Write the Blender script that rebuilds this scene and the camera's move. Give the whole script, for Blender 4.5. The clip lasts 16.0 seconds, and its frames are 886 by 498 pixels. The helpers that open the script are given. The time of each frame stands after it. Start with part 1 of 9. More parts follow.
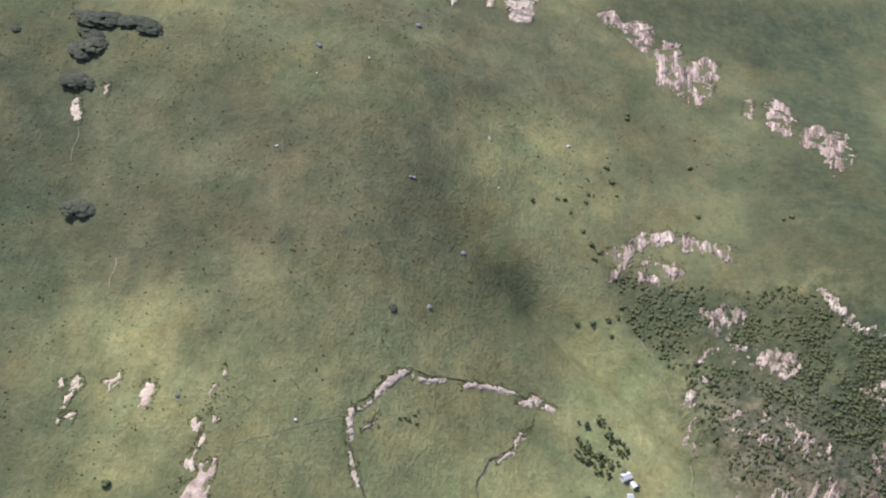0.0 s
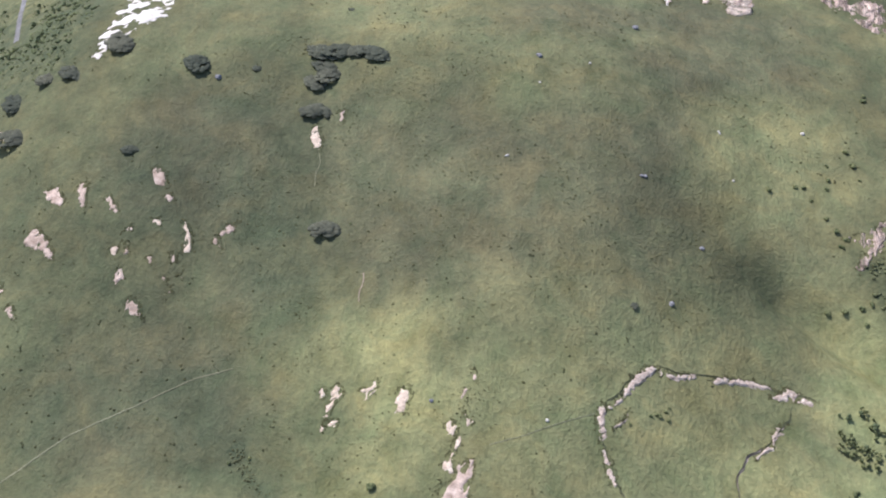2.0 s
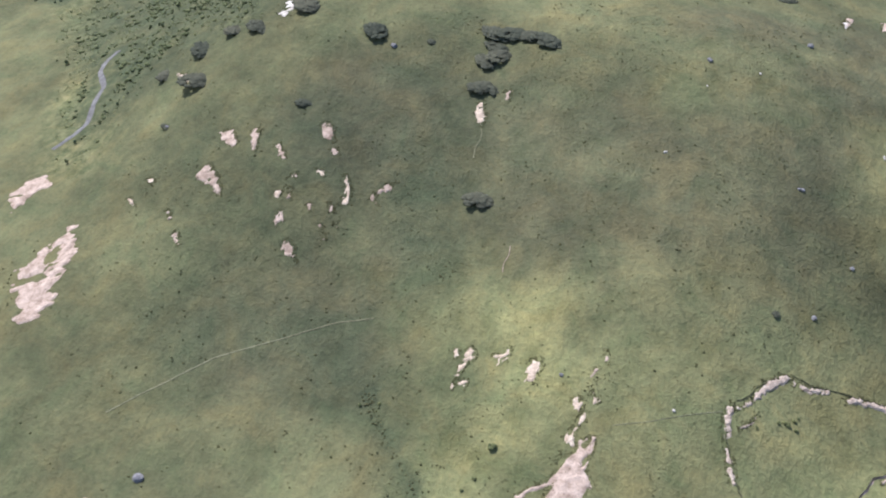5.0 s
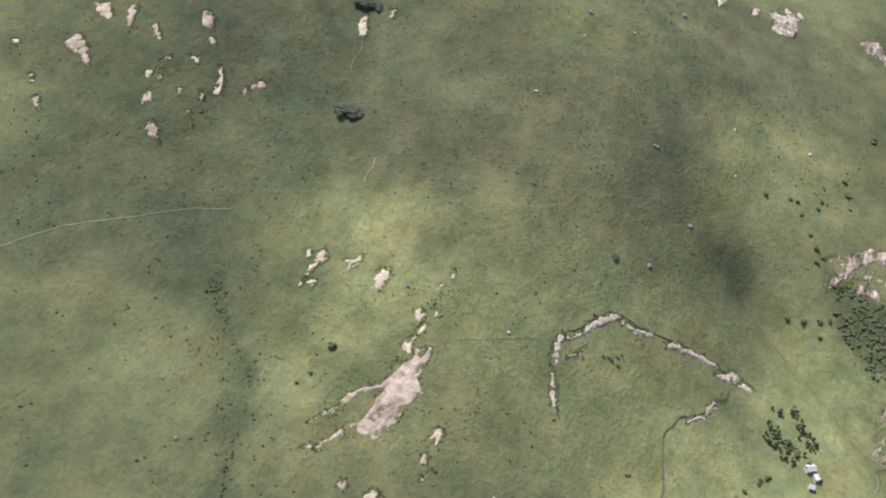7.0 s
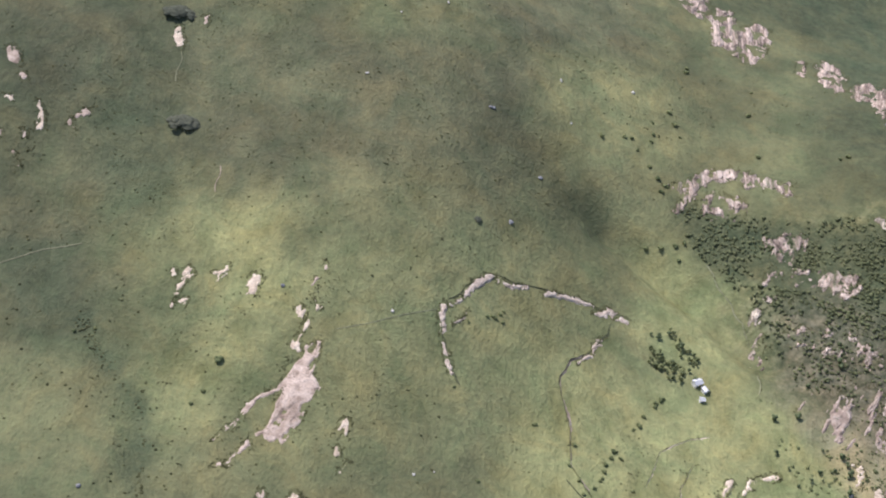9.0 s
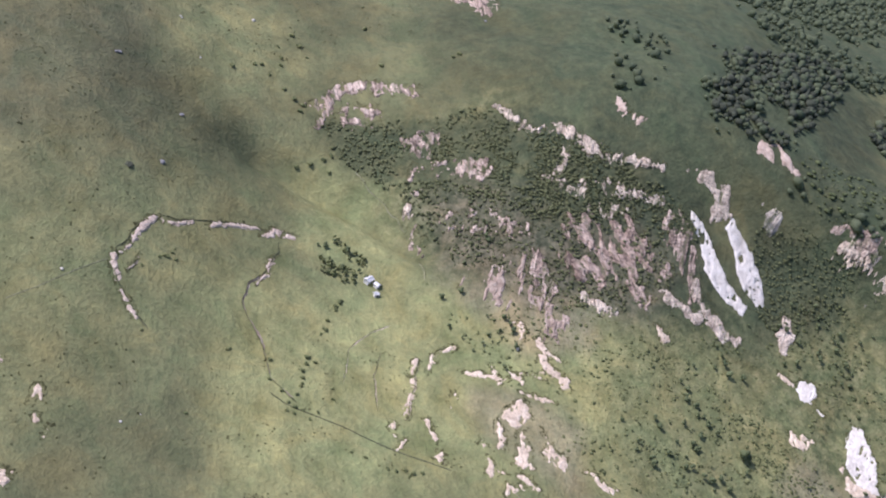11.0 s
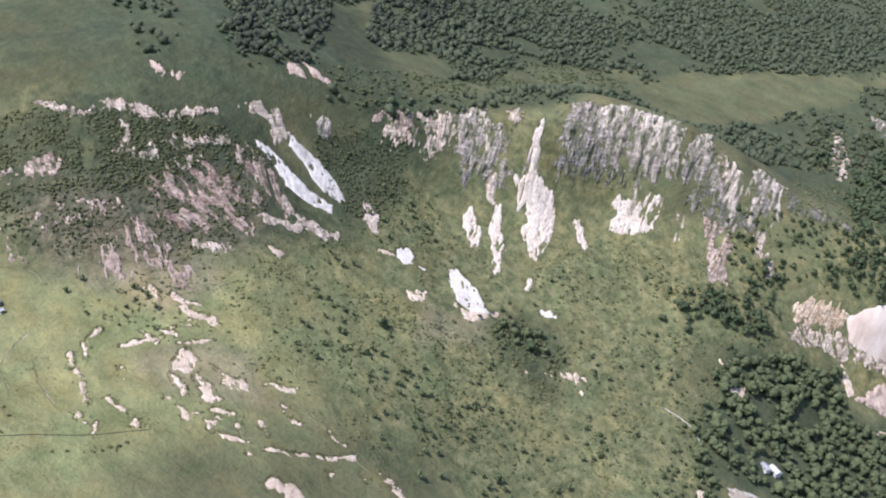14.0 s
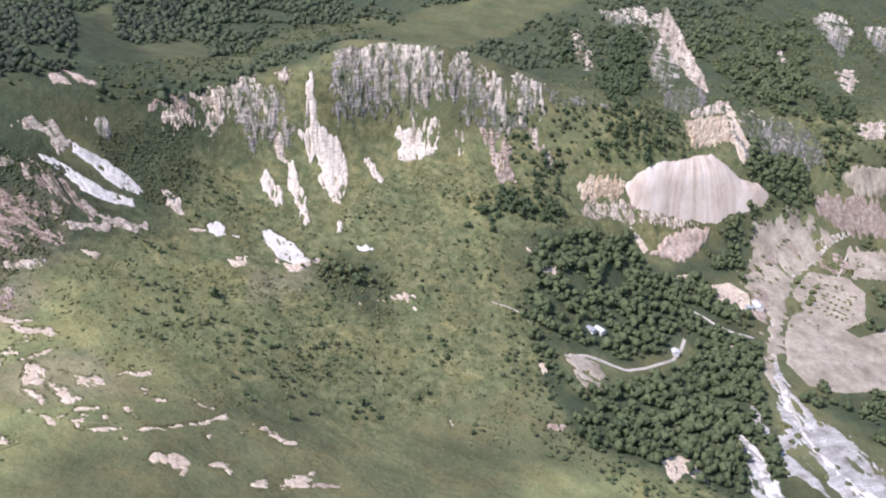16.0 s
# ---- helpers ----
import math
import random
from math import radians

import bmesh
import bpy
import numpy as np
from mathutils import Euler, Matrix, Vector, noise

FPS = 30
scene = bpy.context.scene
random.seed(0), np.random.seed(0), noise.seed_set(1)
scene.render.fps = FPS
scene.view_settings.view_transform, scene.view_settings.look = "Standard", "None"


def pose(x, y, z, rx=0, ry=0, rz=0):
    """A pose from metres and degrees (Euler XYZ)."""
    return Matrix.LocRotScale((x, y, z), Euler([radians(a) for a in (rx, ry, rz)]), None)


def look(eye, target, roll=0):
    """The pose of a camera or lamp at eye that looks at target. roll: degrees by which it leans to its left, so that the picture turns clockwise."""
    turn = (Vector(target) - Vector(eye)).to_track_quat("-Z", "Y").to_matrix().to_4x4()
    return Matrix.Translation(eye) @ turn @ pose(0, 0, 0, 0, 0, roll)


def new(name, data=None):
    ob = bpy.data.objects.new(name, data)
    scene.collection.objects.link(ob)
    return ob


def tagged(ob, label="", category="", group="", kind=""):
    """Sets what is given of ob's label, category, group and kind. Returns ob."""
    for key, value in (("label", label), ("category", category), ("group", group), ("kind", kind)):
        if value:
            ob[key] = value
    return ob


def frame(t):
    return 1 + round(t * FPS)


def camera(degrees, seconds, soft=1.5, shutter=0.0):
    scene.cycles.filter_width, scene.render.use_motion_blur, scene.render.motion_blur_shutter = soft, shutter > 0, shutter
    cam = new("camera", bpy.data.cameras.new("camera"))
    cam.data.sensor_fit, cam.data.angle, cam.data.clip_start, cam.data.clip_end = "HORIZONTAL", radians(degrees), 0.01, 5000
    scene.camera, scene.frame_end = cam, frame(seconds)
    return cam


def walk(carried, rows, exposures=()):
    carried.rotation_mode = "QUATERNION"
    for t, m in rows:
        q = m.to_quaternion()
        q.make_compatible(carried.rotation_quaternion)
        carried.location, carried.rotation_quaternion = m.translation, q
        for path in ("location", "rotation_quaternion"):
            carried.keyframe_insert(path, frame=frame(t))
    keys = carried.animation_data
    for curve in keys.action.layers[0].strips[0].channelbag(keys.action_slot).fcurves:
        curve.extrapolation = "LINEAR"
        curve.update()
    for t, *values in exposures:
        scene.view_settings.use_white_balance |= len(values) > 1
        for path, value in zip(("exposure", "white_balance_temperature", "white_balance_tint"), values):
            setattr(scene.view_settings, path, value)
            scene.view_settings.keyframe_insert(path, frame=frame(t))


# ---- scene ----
cam = camera(44.86, 16.0, soft=2.05)
PATH = [
    (0.0, pose(22.14, 70.10, 478.71, 49.954, -13.595, 4.293)),
    (0.5, pose(14.03, 70.11, 471.32, 50.714, -6.737, 2.319)),
    (1.0, pose(8.71, 66.24, 468.20, 50.917, -3.122, 3.841)),
    (1.5, pose(7.49, 60.20, 467.83, 50.750, -3.029, 7.420)),
    (2.0, pose(9.60, 55.76, 467.65, 50.564, -3.574, 10.533)),
    (2.5, pose(12.29, 51.92, 467.23, 50.948, -4.693, 12.899)),
    (3.0, pose(11.83, 47.86, 466.18, 51.495, -5.438, 14.244)),
    (3.5, pose(9.08, 42.66, 464.71, 51.907, -4.771, 14.676)),
    (4.0, pose(4.97, 37.08, 462.95, 51.970, -2.840, 15.006)),
    (4.2, pose(3.65, 35.00, 462.17, 51.971, -2.163, 15.686)),
    (6.3, pose(11.54, 11.40, 453.80, 46.650, -15.127, 26.981)),
    (6.5, pose(12.09, 9.13, 453.39, 46.564, -16.332, 25.505)),
    (7.0, pose(11.97, 3.69, 451.75, 47.726, -16.461, 20.035)),
    (7.5, pose(7.46, 1.30, 446.48, 49.613, -14.922, 14.690)),
    (8.0, pose(0.00, 0.00, 440.00, 50.995, -13.940, 11.041)),
    (8.2, pose(-2.81, -0.74, 437.78, 51.214, -13.692, 10.146)),
    (10.3, pose(-14.65, -26.10, 434.21, 53.809, -16.801, -8.303)),
    (10.5, pose(-17.81, -28.62, 434.14, 54.157, -16.997, -10.948)),
    (11.0, pose(-27.61, -34.82, 433.95, 54.957, -17.042, -17.463)),
    (11.5, pose(-39.36, -40.31, 432.95, 55.858, -16.790, -23.560)),
    (12.0, pose(-50.30, -43.53, 429.69, 56.862, -16.061, -29.237)),
    (12.5, pose(-61.80, -46.25, 425.21, 58.013, -15.231, -34.509)),
    (13.0, pose(-77.50, -52.14, 422.29, 59.333, -14.398, -39.686)),
    (13.5, pose(-93.68, -58.01, 419.56, 61.236, -13.256, -45.198)),
    (14.0, pose(-109.36, -63.55, 416.61, 62.786, -11.987, -50.776)),
    (14.5, pose(-124.78, -68.88, 413.54, 63.650, -10.548, -55.894)),
    (15.0, pose(-139.89, -73.97, 410.35, 63.971, -8.592, -60.252)),
    (15.5, pose(-153.54, -78.24, 406.60, 63.985, -6.217, -64.166)),
    (16.0, pose(-163.81, -79.46, 401.63, 64.204, -3.435, -67.630)),
]
walk(cam, PATH, [(0, -0.14, 6270, 18), (1.0, -0.06, 6250, 18), (1.6, 0.03, 6220, 18), (4.2, 0.02, 6150, 18), (7, -0.14, 6500, 9), (11, -0.14, 6120, 24), (12.5, -0.16, 6120, 23), (14, -0.08, 6050, 20), (16, -0.07, 6080, 21)])

# ---- light ----
SUN_AZ, SUN_EL = radians(298), radians(50)      # from +y towards +x
world = bpy.data.worlds.new("sky")
scene.world = world
world.use_nodes = True
sky = world.node_tree.nodes.new("ShaderNodeTexSky")
sky.sky_type, sky.sun_disc = "NISHITA", False
sky.sun_elevation, sky.sun_rotation = SUN_EL, SUN_AZ
back = world.node_tree.nodes["Background"]
back.inputs["Strength"].default_value = 0.15
world.node_tree.links.new(sky.outputs[0], back.inputs["Color"])
sun = new("sun", bpy.data.lights.new("sun", "SUN"))
sun.data.energy, sun.data.angle, sun.data.color = 4.7, radians(0.53), (1.0, 0.96, 0.93)
to_sun = Vector((math.sin(SUN_AZ) * math.cos(SUN_EL), math.cos(SUN_AZ) * math.cos(SUN_EL), math.sin(SUN_EL)))
sun.matrix_world = look(to_sun * 900, (0, 0, 0))


# ---- materials ----
def nodes_of(name, rough=0.9):
    m = bpy.data.materials.new(name)
    m.use_nodes = True
    t = m.node_tree
    b = t.nodes["Principled BSDF"]
    b.inputs["Roughness"].default_value = rough
    b.inputs["Specular IOR Level"].default_value = 0.2
    return m, t, b


def tex(t, scale, detail=4.0, rough=0.6, stretch=(1, 1, 1), distort=0.0, turn=0.0):
    """World-space noise, scale in waves a metre."""
    geo = t.nodes.new("ShaderNodeNewGeometry")
    mp = t.nodes.new("ShaderNodeMapping")
    mp.inputs["Scale"].default_value = stretch
    spin = t.nodes.new("ShaderNodeMapping")
    spin.inputs["Rotation"].default_value = (0, 0, turn)
    t.links.new(geo.outputs["Position"], spin.inputs["Vector"])
    t.links.new(spin.outputs[0], mp.inputs["Vector"])
    n = t.nodes.new("ShaderNodeTexNoise")
    n.inputs["Scale"].default_value, n.inputs["Detail"].default_value, n.inputs["Roughness"].default_value = scale, detail, rough
    n.inputs["Distortion"].default_value = distort
    t.links.new(mp.outputs[0], n.inputs["Vector"])
    return n.outputs["Fac"]


def ramp(t, fac, stops):
    r = t.nodes.new("ShaderNodeValToRGB")
    e = r.color_ramp.elements
    while len(e) < len(stops):
        e.new(0.5)
    for s, (p, c) in zip(e, stops):
        s.position, s.color = p, (*c, 1)
    t.links.new(fac, r.inputs["Fac"])
    return r.outputs["Color"]


def blend(t, fac, a, b, kind="MIX"):
    m = t.nodes.new("ShaderNodeMix")
    m.data_type, m.blend_type = "RGBA", kind
    for src, sock in ((fac, m.inputs[0]), (a, m.inputs[6]), (b, m.inputs[7])):
        if isinstance(src, (float, int)):
            sock.default_value = src
        elif isinstance(src, tuple):
            sock.default_value = (*src, 1)
        else:
            t.links.new(src, sock)
    return m.outputs[2]


def maths(t, op, a, b=0.0, clamp=False):
    m = t.nodes.new("ShaderNodeMath")
    m.operation, m.use_clamp = op, clamp
    for src, sock in ((a, m.inputs[0]), (b, m.inputs[1])):
        if isinstance(src, (float, int)):
            sock.default_value = src
        else:
            t.links.new(src, sock)
    return m.outputs[0]


def attr(t, name):
    a = t.nodes.new("ShaderNodeAttribute")
    a.attribute_name = name
    return a.outputs["Fac"]


def bump(t, b, height, strength, dist):
    n = t.nodes.new("ShaderNodeBump")
    n.inputs["Strength"].default_value, n.inputs["Distance"].default_value = strength, dist
    t.links.new(height, n.inputs["Height"])
    t.links.new(n.outputs[0], b.inputs["Normal"])


def grass_material():
    m, t, b = nodes_of("hill_grass", 0.95)
    big = tex(t, 0.011, 5, 0.55)
    mid = tex(t, 0.05, 6, 0.62, (1, 0.7, 1))
    fine = tex(t, 0.45, 5, 0.7)
    sward = ramp(t, big, [(0.36, (0.116, 0.123, 0.064)), (0.5, (0.16, 0.166, 0.085)), (0.62, (0.2, 0.208, 0.105))])
    # Bright grass, also used to paint sun patches between the cloud shade.
    lush_and_sunlit = ramp(t, mid, [(0.3, (0.248, 0.261, 0.113)), (0.7, (0.353, 0.36, 0.171))])
    # Brown darkening of the sward, standing in for soft cloud shade.
    shade_brown = ramp(t, mid, [(0.3, (0.06, 0.062, 0.043)), (0.55, (0.092, 0.09, 0.064)), (0.8, (0.13, 0.124, 0.088))])
    mosaic = tex(t, 0.13, 5, 0.7)
    rank = ramp(t, mosaic, [(0.36, (0.095, 0.115, 0.054)), (0.47, (0.165, 0.18, 0.084)), (0.58, (0.25, 0.25, 0.124)), (0.7, (0.32, 0.3, 0.158))])
    # Dark green standing in for cloud shade and slopes turned from the sun.
    shade_green = ramp(t, mosaic, [(0.32, (0.034, 0.047, 0.03)), (0.5, (0.06, 0.076, 0.044)), (0.68, (0.095, 0.11, 0.06))])
    gritty = ramp(t, mosaic, [(0.36, (0.1, 0.1, 0.062)), (0.48, (0.2, 0.168, 0.125)), (0.62, (0.38, 0.305, 0.245))])
    # Wood floor; at part strength it also paints cloud shade on open slopes.
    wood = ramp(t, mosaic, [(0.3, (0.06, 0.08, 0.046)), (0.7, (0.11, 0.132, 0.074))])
    dry = ramp(t, mid, [(0.3, (0.23, 0.215, 0.125)), (0.7, (0.34, 0.3, 0.195))])
    c = blend(t, attr(t, "shade_brown"), sward, shade_brown)
    c = blend(t, attr(t, "rank"), c, rank)
    c = blend(t, attr(t, "lush_and_sunlit"), c, lush_and_sunlit)
    c = blend(t, attr(t, "dry"), c, dry)
    c = blend(t, attr(t, "shade_green"), c, shade_green)
    c = blend(t, attr(t, "grit"), c, gritty)
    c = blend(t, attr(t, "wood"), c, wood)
    tint = tex(t, 0.03, 5, 0.68, (1, 1, 1), 0.6, 0.9)
    c = blend(t, 1.0, c, ramp(t, tint, [(0.34, (0.84, 0.93, 0.92)), (0.5, (1, 1, 1)), (0.66, (1.14, 1.04, 0.98))]), "MULTIPLY")
    clumps = tex(t, 0.2, 5, 0.72)
    c = blend(t, 1.0, c, ramp(t, clumps, [(0.34, (0.84, 0.85, 0.85)), (0.48, (0.99, 0.99, 0.99)), (0.66, (1.08, 1.08, 1.05))]), "MULTIPLY")
    grain = ramp(t, fine, [(0.25, (0.78, 0.78, 0.76)), (0.5, (1, 1, 1)), (0.78, (1.18, 1.17, 1.12))])
    c = blend(t, 1.0, c, grain, "MULTIPLY")
    blotch = ramp(t, mid, [(0.3, (0.8, 0.82, 0.8)), (0.52, (1, 1, 1)), (0.72, (1.18, 1.16, 1.1))])
    c = blend(t, 1.0, c, blotch, "MULTIPLY")
    t.links.new(c, b.inputs["Base Color"])
    bump(t, b, maths(t, "ADD", fine, maths(t, "MULTIPLY", mid, 4.0)), 0.7, 1.2)
    return m


def earth_material(name, dark, mean, light, stain, scale=0.2, stretch=(1, 1, 1), turn=0.0):
    m, t, b = nodes_of(name, 0.95)
    n1, n2 = tex(t, scale, 6, 0.7, stretch, 0.0, turn), tex(t, scale * 6, 4, 0.7, stretch, 0.0, turn)
    c = ramp(t, n1, [(0.34, dark), (0.5, mean), (0.64, light)])
    c = blend(t, ramp(t, n2, [(0.54, (0, 0, 0)), (0.68, (0.8, 0.8, 0.8))]), c, stain)
    t.links.new(c, b.inputs["Base Color"])
    broad = tex(t, 0.025, 4, 0.6)
    c = blend(t, 1.0, c, ramp(t, broad, [(0.36, (0.84, 0.83, 0.82)), (0.5, (1, 1, 1)), (0.64, (1.08, 1.08, 1.08))]), "MULTIPLY")
    t.links.new(c, b.inputs["Base Color"])
    bump(t, b, maths(t, "ADD", n1, maths(t, "MULTIPLY", n2, 0.4)), 0.9, 0.9)
    return m


def face_tex(t, along, up, detail=5.0, rough=0.62, seed=0.0):
    """Noise laid on a rock face: waves a metre along the contour and up the face."""
    v = t.nodes.new("ShaderNodeCombineXYZ")
    t.links.new(maths(t, "MULTIPLY", attr(t, "across"), along), v.inputs[0])
    t.links.new(maths(t, "MULTIPLY", attr(t, "height"), up), v.inputs[1])
    v.inputs[2].default_value = seed
    n = t.nodes.new("ShaderNodeTexNoise")
    n.inputs["Scale"].default_value, n.inputs["Detail"].default_value, n.inputs["Roughness"].default_value = 1.0, detail, rough
    n.inputs["Distortion"].default_value = 0.25
    t.links.new(v.outputs[0], n.inputs["Vector"])
    return n.outputs["Fac"]


def rock_material(name, dark, mean, light, cap=None, base=None, moss_at=0.56, crisp=0.48):
    """Weathered rock: upright columns and cracks, level beds, green running down the cracks, a pale cap bed above and dark beds below."""
    m, t, b = nodes_of(name, 0.95)
    columns, cracks = face_tex(t, 0.13, 0.02, 5, 0.65, 1.0), face_tex(t, 0.9, 0.13, 6, 0.75, 5.0)
    beds, fine = face_tex(t, 0.09, 0.55, 6, 0.75, 9.0), face_tex(t, 0.8, 0.5, 6, 0.78, 13.0)
    v = maths(t, "ADD", maths(t, "MULTIPLY", columns, 0.3), maths(t, "ADD", maths(t, "MULTIPLY", cracks, 0.3), maths(t, "MULTIPLY", beds, 0.4)))
    c = ramp(t, v, [(0.43, dark), (0.495, mean), (0.555, light)])
    if base:
        low = maths(t, "ADD", maths(t, "SUBTRACT", 1.0, attr(t, "bed")), maths(t, "MULTIPLY", maths(t, "SUBTRACT", columns, 0.5), 0.9))
        slabs = ramp(t, maths(t, "ADD", maths(t, "MULTIPLY", beds, 0.75), maths(t, "MULTIPLY", cracks, 0.25)), [(0.42, tuple(q * 0.55 for q in base)), (0.52, base), (0.6, light)])
        c = blend(t, ramp(t, low, [(0.56, (0, 0, 0)), (0.74, (0.88, 0.88, 0.88))]), c, slabs)
    if cap:
        level = maths(t, "ADD", attr(t, "bed"), maths(t, "MULTIPLY", maths(t, "SUBTRACT", columns, 0.5), 1.5))
        pale = blend(t, ramp(t, cracks, [(0.42, (0, 0, 0)), (0.5, (1, 1, 1))]), mean, cap)
        c = blend(t, ramp(t, level, [(0.54, (0, 0, 0)), (0.74, (0.95, 0.95, 0.95))]), c, pale)
    c = blend(t, 1.0, c, ramp(t, fine, [(0.4, (crisp,) * 3), (0.48, (1, 1, 1)), (0.6, (1.2, 1.2, 1.2))]), "MULTIPLY")
    moss = maths(t, "ADD", maths(t, "MULTIPLY", face_tex(t, 0.15, 0.07, 5, 0.68, 17.0), 0.62), maths(t, "MULTIPLY", fine, 0.38))
    c = blend(t, ramp(t, moss, [(moss_at - 0.04, (0, 0, 0)), (moss_at + 0.03, (0.9, 0.9, 0.9))]), c, ramp(t, fine, [(0.35, (0.07, 0.09, 0.045)), (0.65, (0.15, 0.175, 0.085))]))
    t.links.new(c, b.inputs["Base Color"])
    bump(t, b, maths(t, "ADD", cracks, maths(t, "MULTIPLY", maths(t, "ADD", fine, beds), 0.6)), 1.0, 1.4)
    return m


def leaf_material(name, dark, light):
    m, t, b = nodes_of(name, 0.8)
    geo = t.nodes.new("ShaderNodeNewGeometry")
    drift = tex(t, 0.09, 4, 0.65)
    mixed = maths(t, "ADD", maths(t, "MULTIPLY", geo.outputs["Random Per Island"], 0.5), maths(t, "MULTIPLY", maths(t, "SUBTRACT", drift, 0.25), 1.0))
    c = ramp(t, mixed, [(0.15, dark), (0.85, light)])
    n = tex(t, 1.4, 4, 0.7)
    c = blend(t, 1.0, c, ramp(t, n, [(0.3, (0.72, 0.72, 0.7)), (0.7, (1.2, 1.2, 1.14))]), "MULTIPLY")
    info = t.nodes.new("ShaderNodeObjectInfo")
    c = blend(t, 1.0, c, ramp(t, info.outputs["Random"], [(0.0, (0.75, 0.8, 0.75)), (1.0, (1.2, 1.15, 1.05))]), "MULTIPLY")
    t.links.new(c, b.inputs["Base Color"])
    bump(t, b, n, 0.8, 0.5)
    thin = t.nodes.new("ShaderNodeBsdfTranslucent")
    t.links.new(c, thin.inputs["Color"])
    both = t.nodes.new("ShaderNodeMixShader")
    both.inputs[0].default_value = 0.42
    t.links.new(b.outputs[0], both.inputs[1])
    t.links.new(thin.outputs[0], both.inputs[2])
    t.links.new(both.outputs[0], t.nodes["Material Output"].inputs["Surface"])
    return m


def plain_material(name, dark, light, rough=0.8, scale=0.8, metal=0.0):
    m, t, b = nodes_of(name, rough)
    b.inputs["Metallic"].default_value = metal
    n = tex(t, scale, 5, 0.65)
    t.links.new(ramp(t, n, [(0.3, dark), (0.7, light)]), b.inputs["Base Color"])
    bump(t, b, n, 0.3, 0.1)
    return m


def spoil_material():
    m, t, b = nodes_of("washed_spoil", 0.95)
    drift, fine = tex(t, 0.05, 4, 0.6), tex(t, 0.9, 4, 0.7)
    c = ramp(t, maths(t, "ADD", maths(t, "MULTIPLY", attr(t, "wash"), 0.5), maths(t, "MULTIPLY", drift, 0.5)), [(0.28, (0.52, 0.41, 0.33)), (0.46, (0.72, 0.595, 0.495)), (0.62, (0.86, 0.755, 0.655))])
    c = blend(t, 1.0, c, ramp(t, fine, [(0.3, (0.85, 0.85, 0.85)), (0.7, (1.08, 1.08, 1.08))]), "MULTIPLY")
    t.links.new(c, b.inputs["Base Color"])
    bump(t, b, fine, 0.6, 0.5)
    return m


GRASS = grass_material()
SOIL = earth_material("tan_soil", (0.35, 0.265, 0.205), (0.56, 0.44, 0.355), (0.7, 0.575, 0.48), (0.24, 0.18, 0.14))
PALE = earth_material("pale_subsoil", (0.52, 0.41, 0.305), (0.74, 0.605, 0.465), (0.87, 0.755, 0.615), (0.34, 0.275, 0.2), 0.3)
WHITE = earth_material("white_chalky_debris", (0.66, 0.61, 0.54), (0.84, 0.79, 0.715), (0.89, 0.845, 0.78), (0.44, 0.41, 0.37))
ROCK = rock_material("grey_limestone", (0.25, 0.222, 0.195), (0.5, 0.44, 0.38), (0.78, 0.685, 0.58), (0.9, 0.795, 0.665), (0.34, 0.32, 0.3), moss_at=0.52)
# Dark lower beds; in the ravine it also paints a wall in shade.
DARK_ROCK = rock_material("dark_and_shaded_limestone", (0.15, 0.142, 0.13), (0.28, 0.262, 0.238), (0.43, 0.395, 0.355), moss_at=0.5)
CREAM = rock_material("cream_rock", (0.3, 0.24, 0.19), (0.65, 0.54, 0.435), (0.89, 0.775, 0.64))
PINK = rock_material("pink_weathered_rock", (0.15, 0.115, 0.095), (0.5, 0.385, 0.315), (0.8, 0.655, 0.55))
BRIGHT = rock_material("bright_cream_rock", (0.66, 0.56, 0.455), (0.86, 0.75, 0.625), (0.92, 0.83, 0.715), moss_at=0.62, crisp=0.76)
TAN = rock_material("tan_cut_rock", (0.4, 0.29, 0.19), (0.66, 0.52, 0.37), (0.82, 0.69, 0.52), moss_at=0.66)
BROWN = rock_material("pinkish_brown_slide", (0.2, 0.145, 0.115), (0.42, 0.315, 0.255), (0.62, 0.49, 0.405), moss_at=0.58)
SCARP = earth_material("crumbling_scarp", (0.4, 0.31, 0.245), (0.63, 0.515, 0.42), (0.8, 0.69, 0.585), (0.24, 0.19, 0.14), 0.4)
GRIT = earth_material("pinkish_grit", (0.24, 0.18, 0.145), (0.4, 0.31, 0.255), (0.55, 0.46, 0.39), (0.15, 0.16, 0.09), 0.22)
SAND = earth_material("quarry_sand", (0.29, 0.25, 0.195), (0.43, 0.37, 0.29), (0.54, 0.475, 0.38), (0.27, 0.235, 0.18), 0.06)
SPOIL = spoil_material()
GRAVEL = earth_material("river_gravel", (0.3, 0.28, 0.255), (0.5, 0.475, 0.44), (0.72, 0.695, 0.655), (0.2, 0.2, 0.15), 0.12, (0.4, 1, 1), 0.75)
ROAD = earth_material("worn_asphalt", (0.15, 0.15, 0.15), (0.215, 0.215, 0.215), (0.28, 0.28, 0.275), (0.12, 0.12, 0.11), 0.15)
TRACK = earth_material("dusty_track", (0.5, 0.45, 0.37), (0.64, 0.58, 0.5), (0.74, 0.69, 0.61), (0.4, 0.35, 0.28), 0.2)
PATH_TURF = earth_material("trodden_turf", (0.19, 0.195, 0.115), (0.24, 0.24, 0.15), (0.29, 0.285, 0.18), (0.17, 0.18, 0.1), 0.2)
# Colour of the overgrown ditch, and of the painted shade under bank lips.
DITCH_AND_LIP_SHADE = earth_material("ditch_and_lip_shade", (0.06, 0.07, 0.04), (0.1, 0.11, 0.06), (0.15, 0.155, 0.09), (0.07, 0.06, 0.045), 0.3)
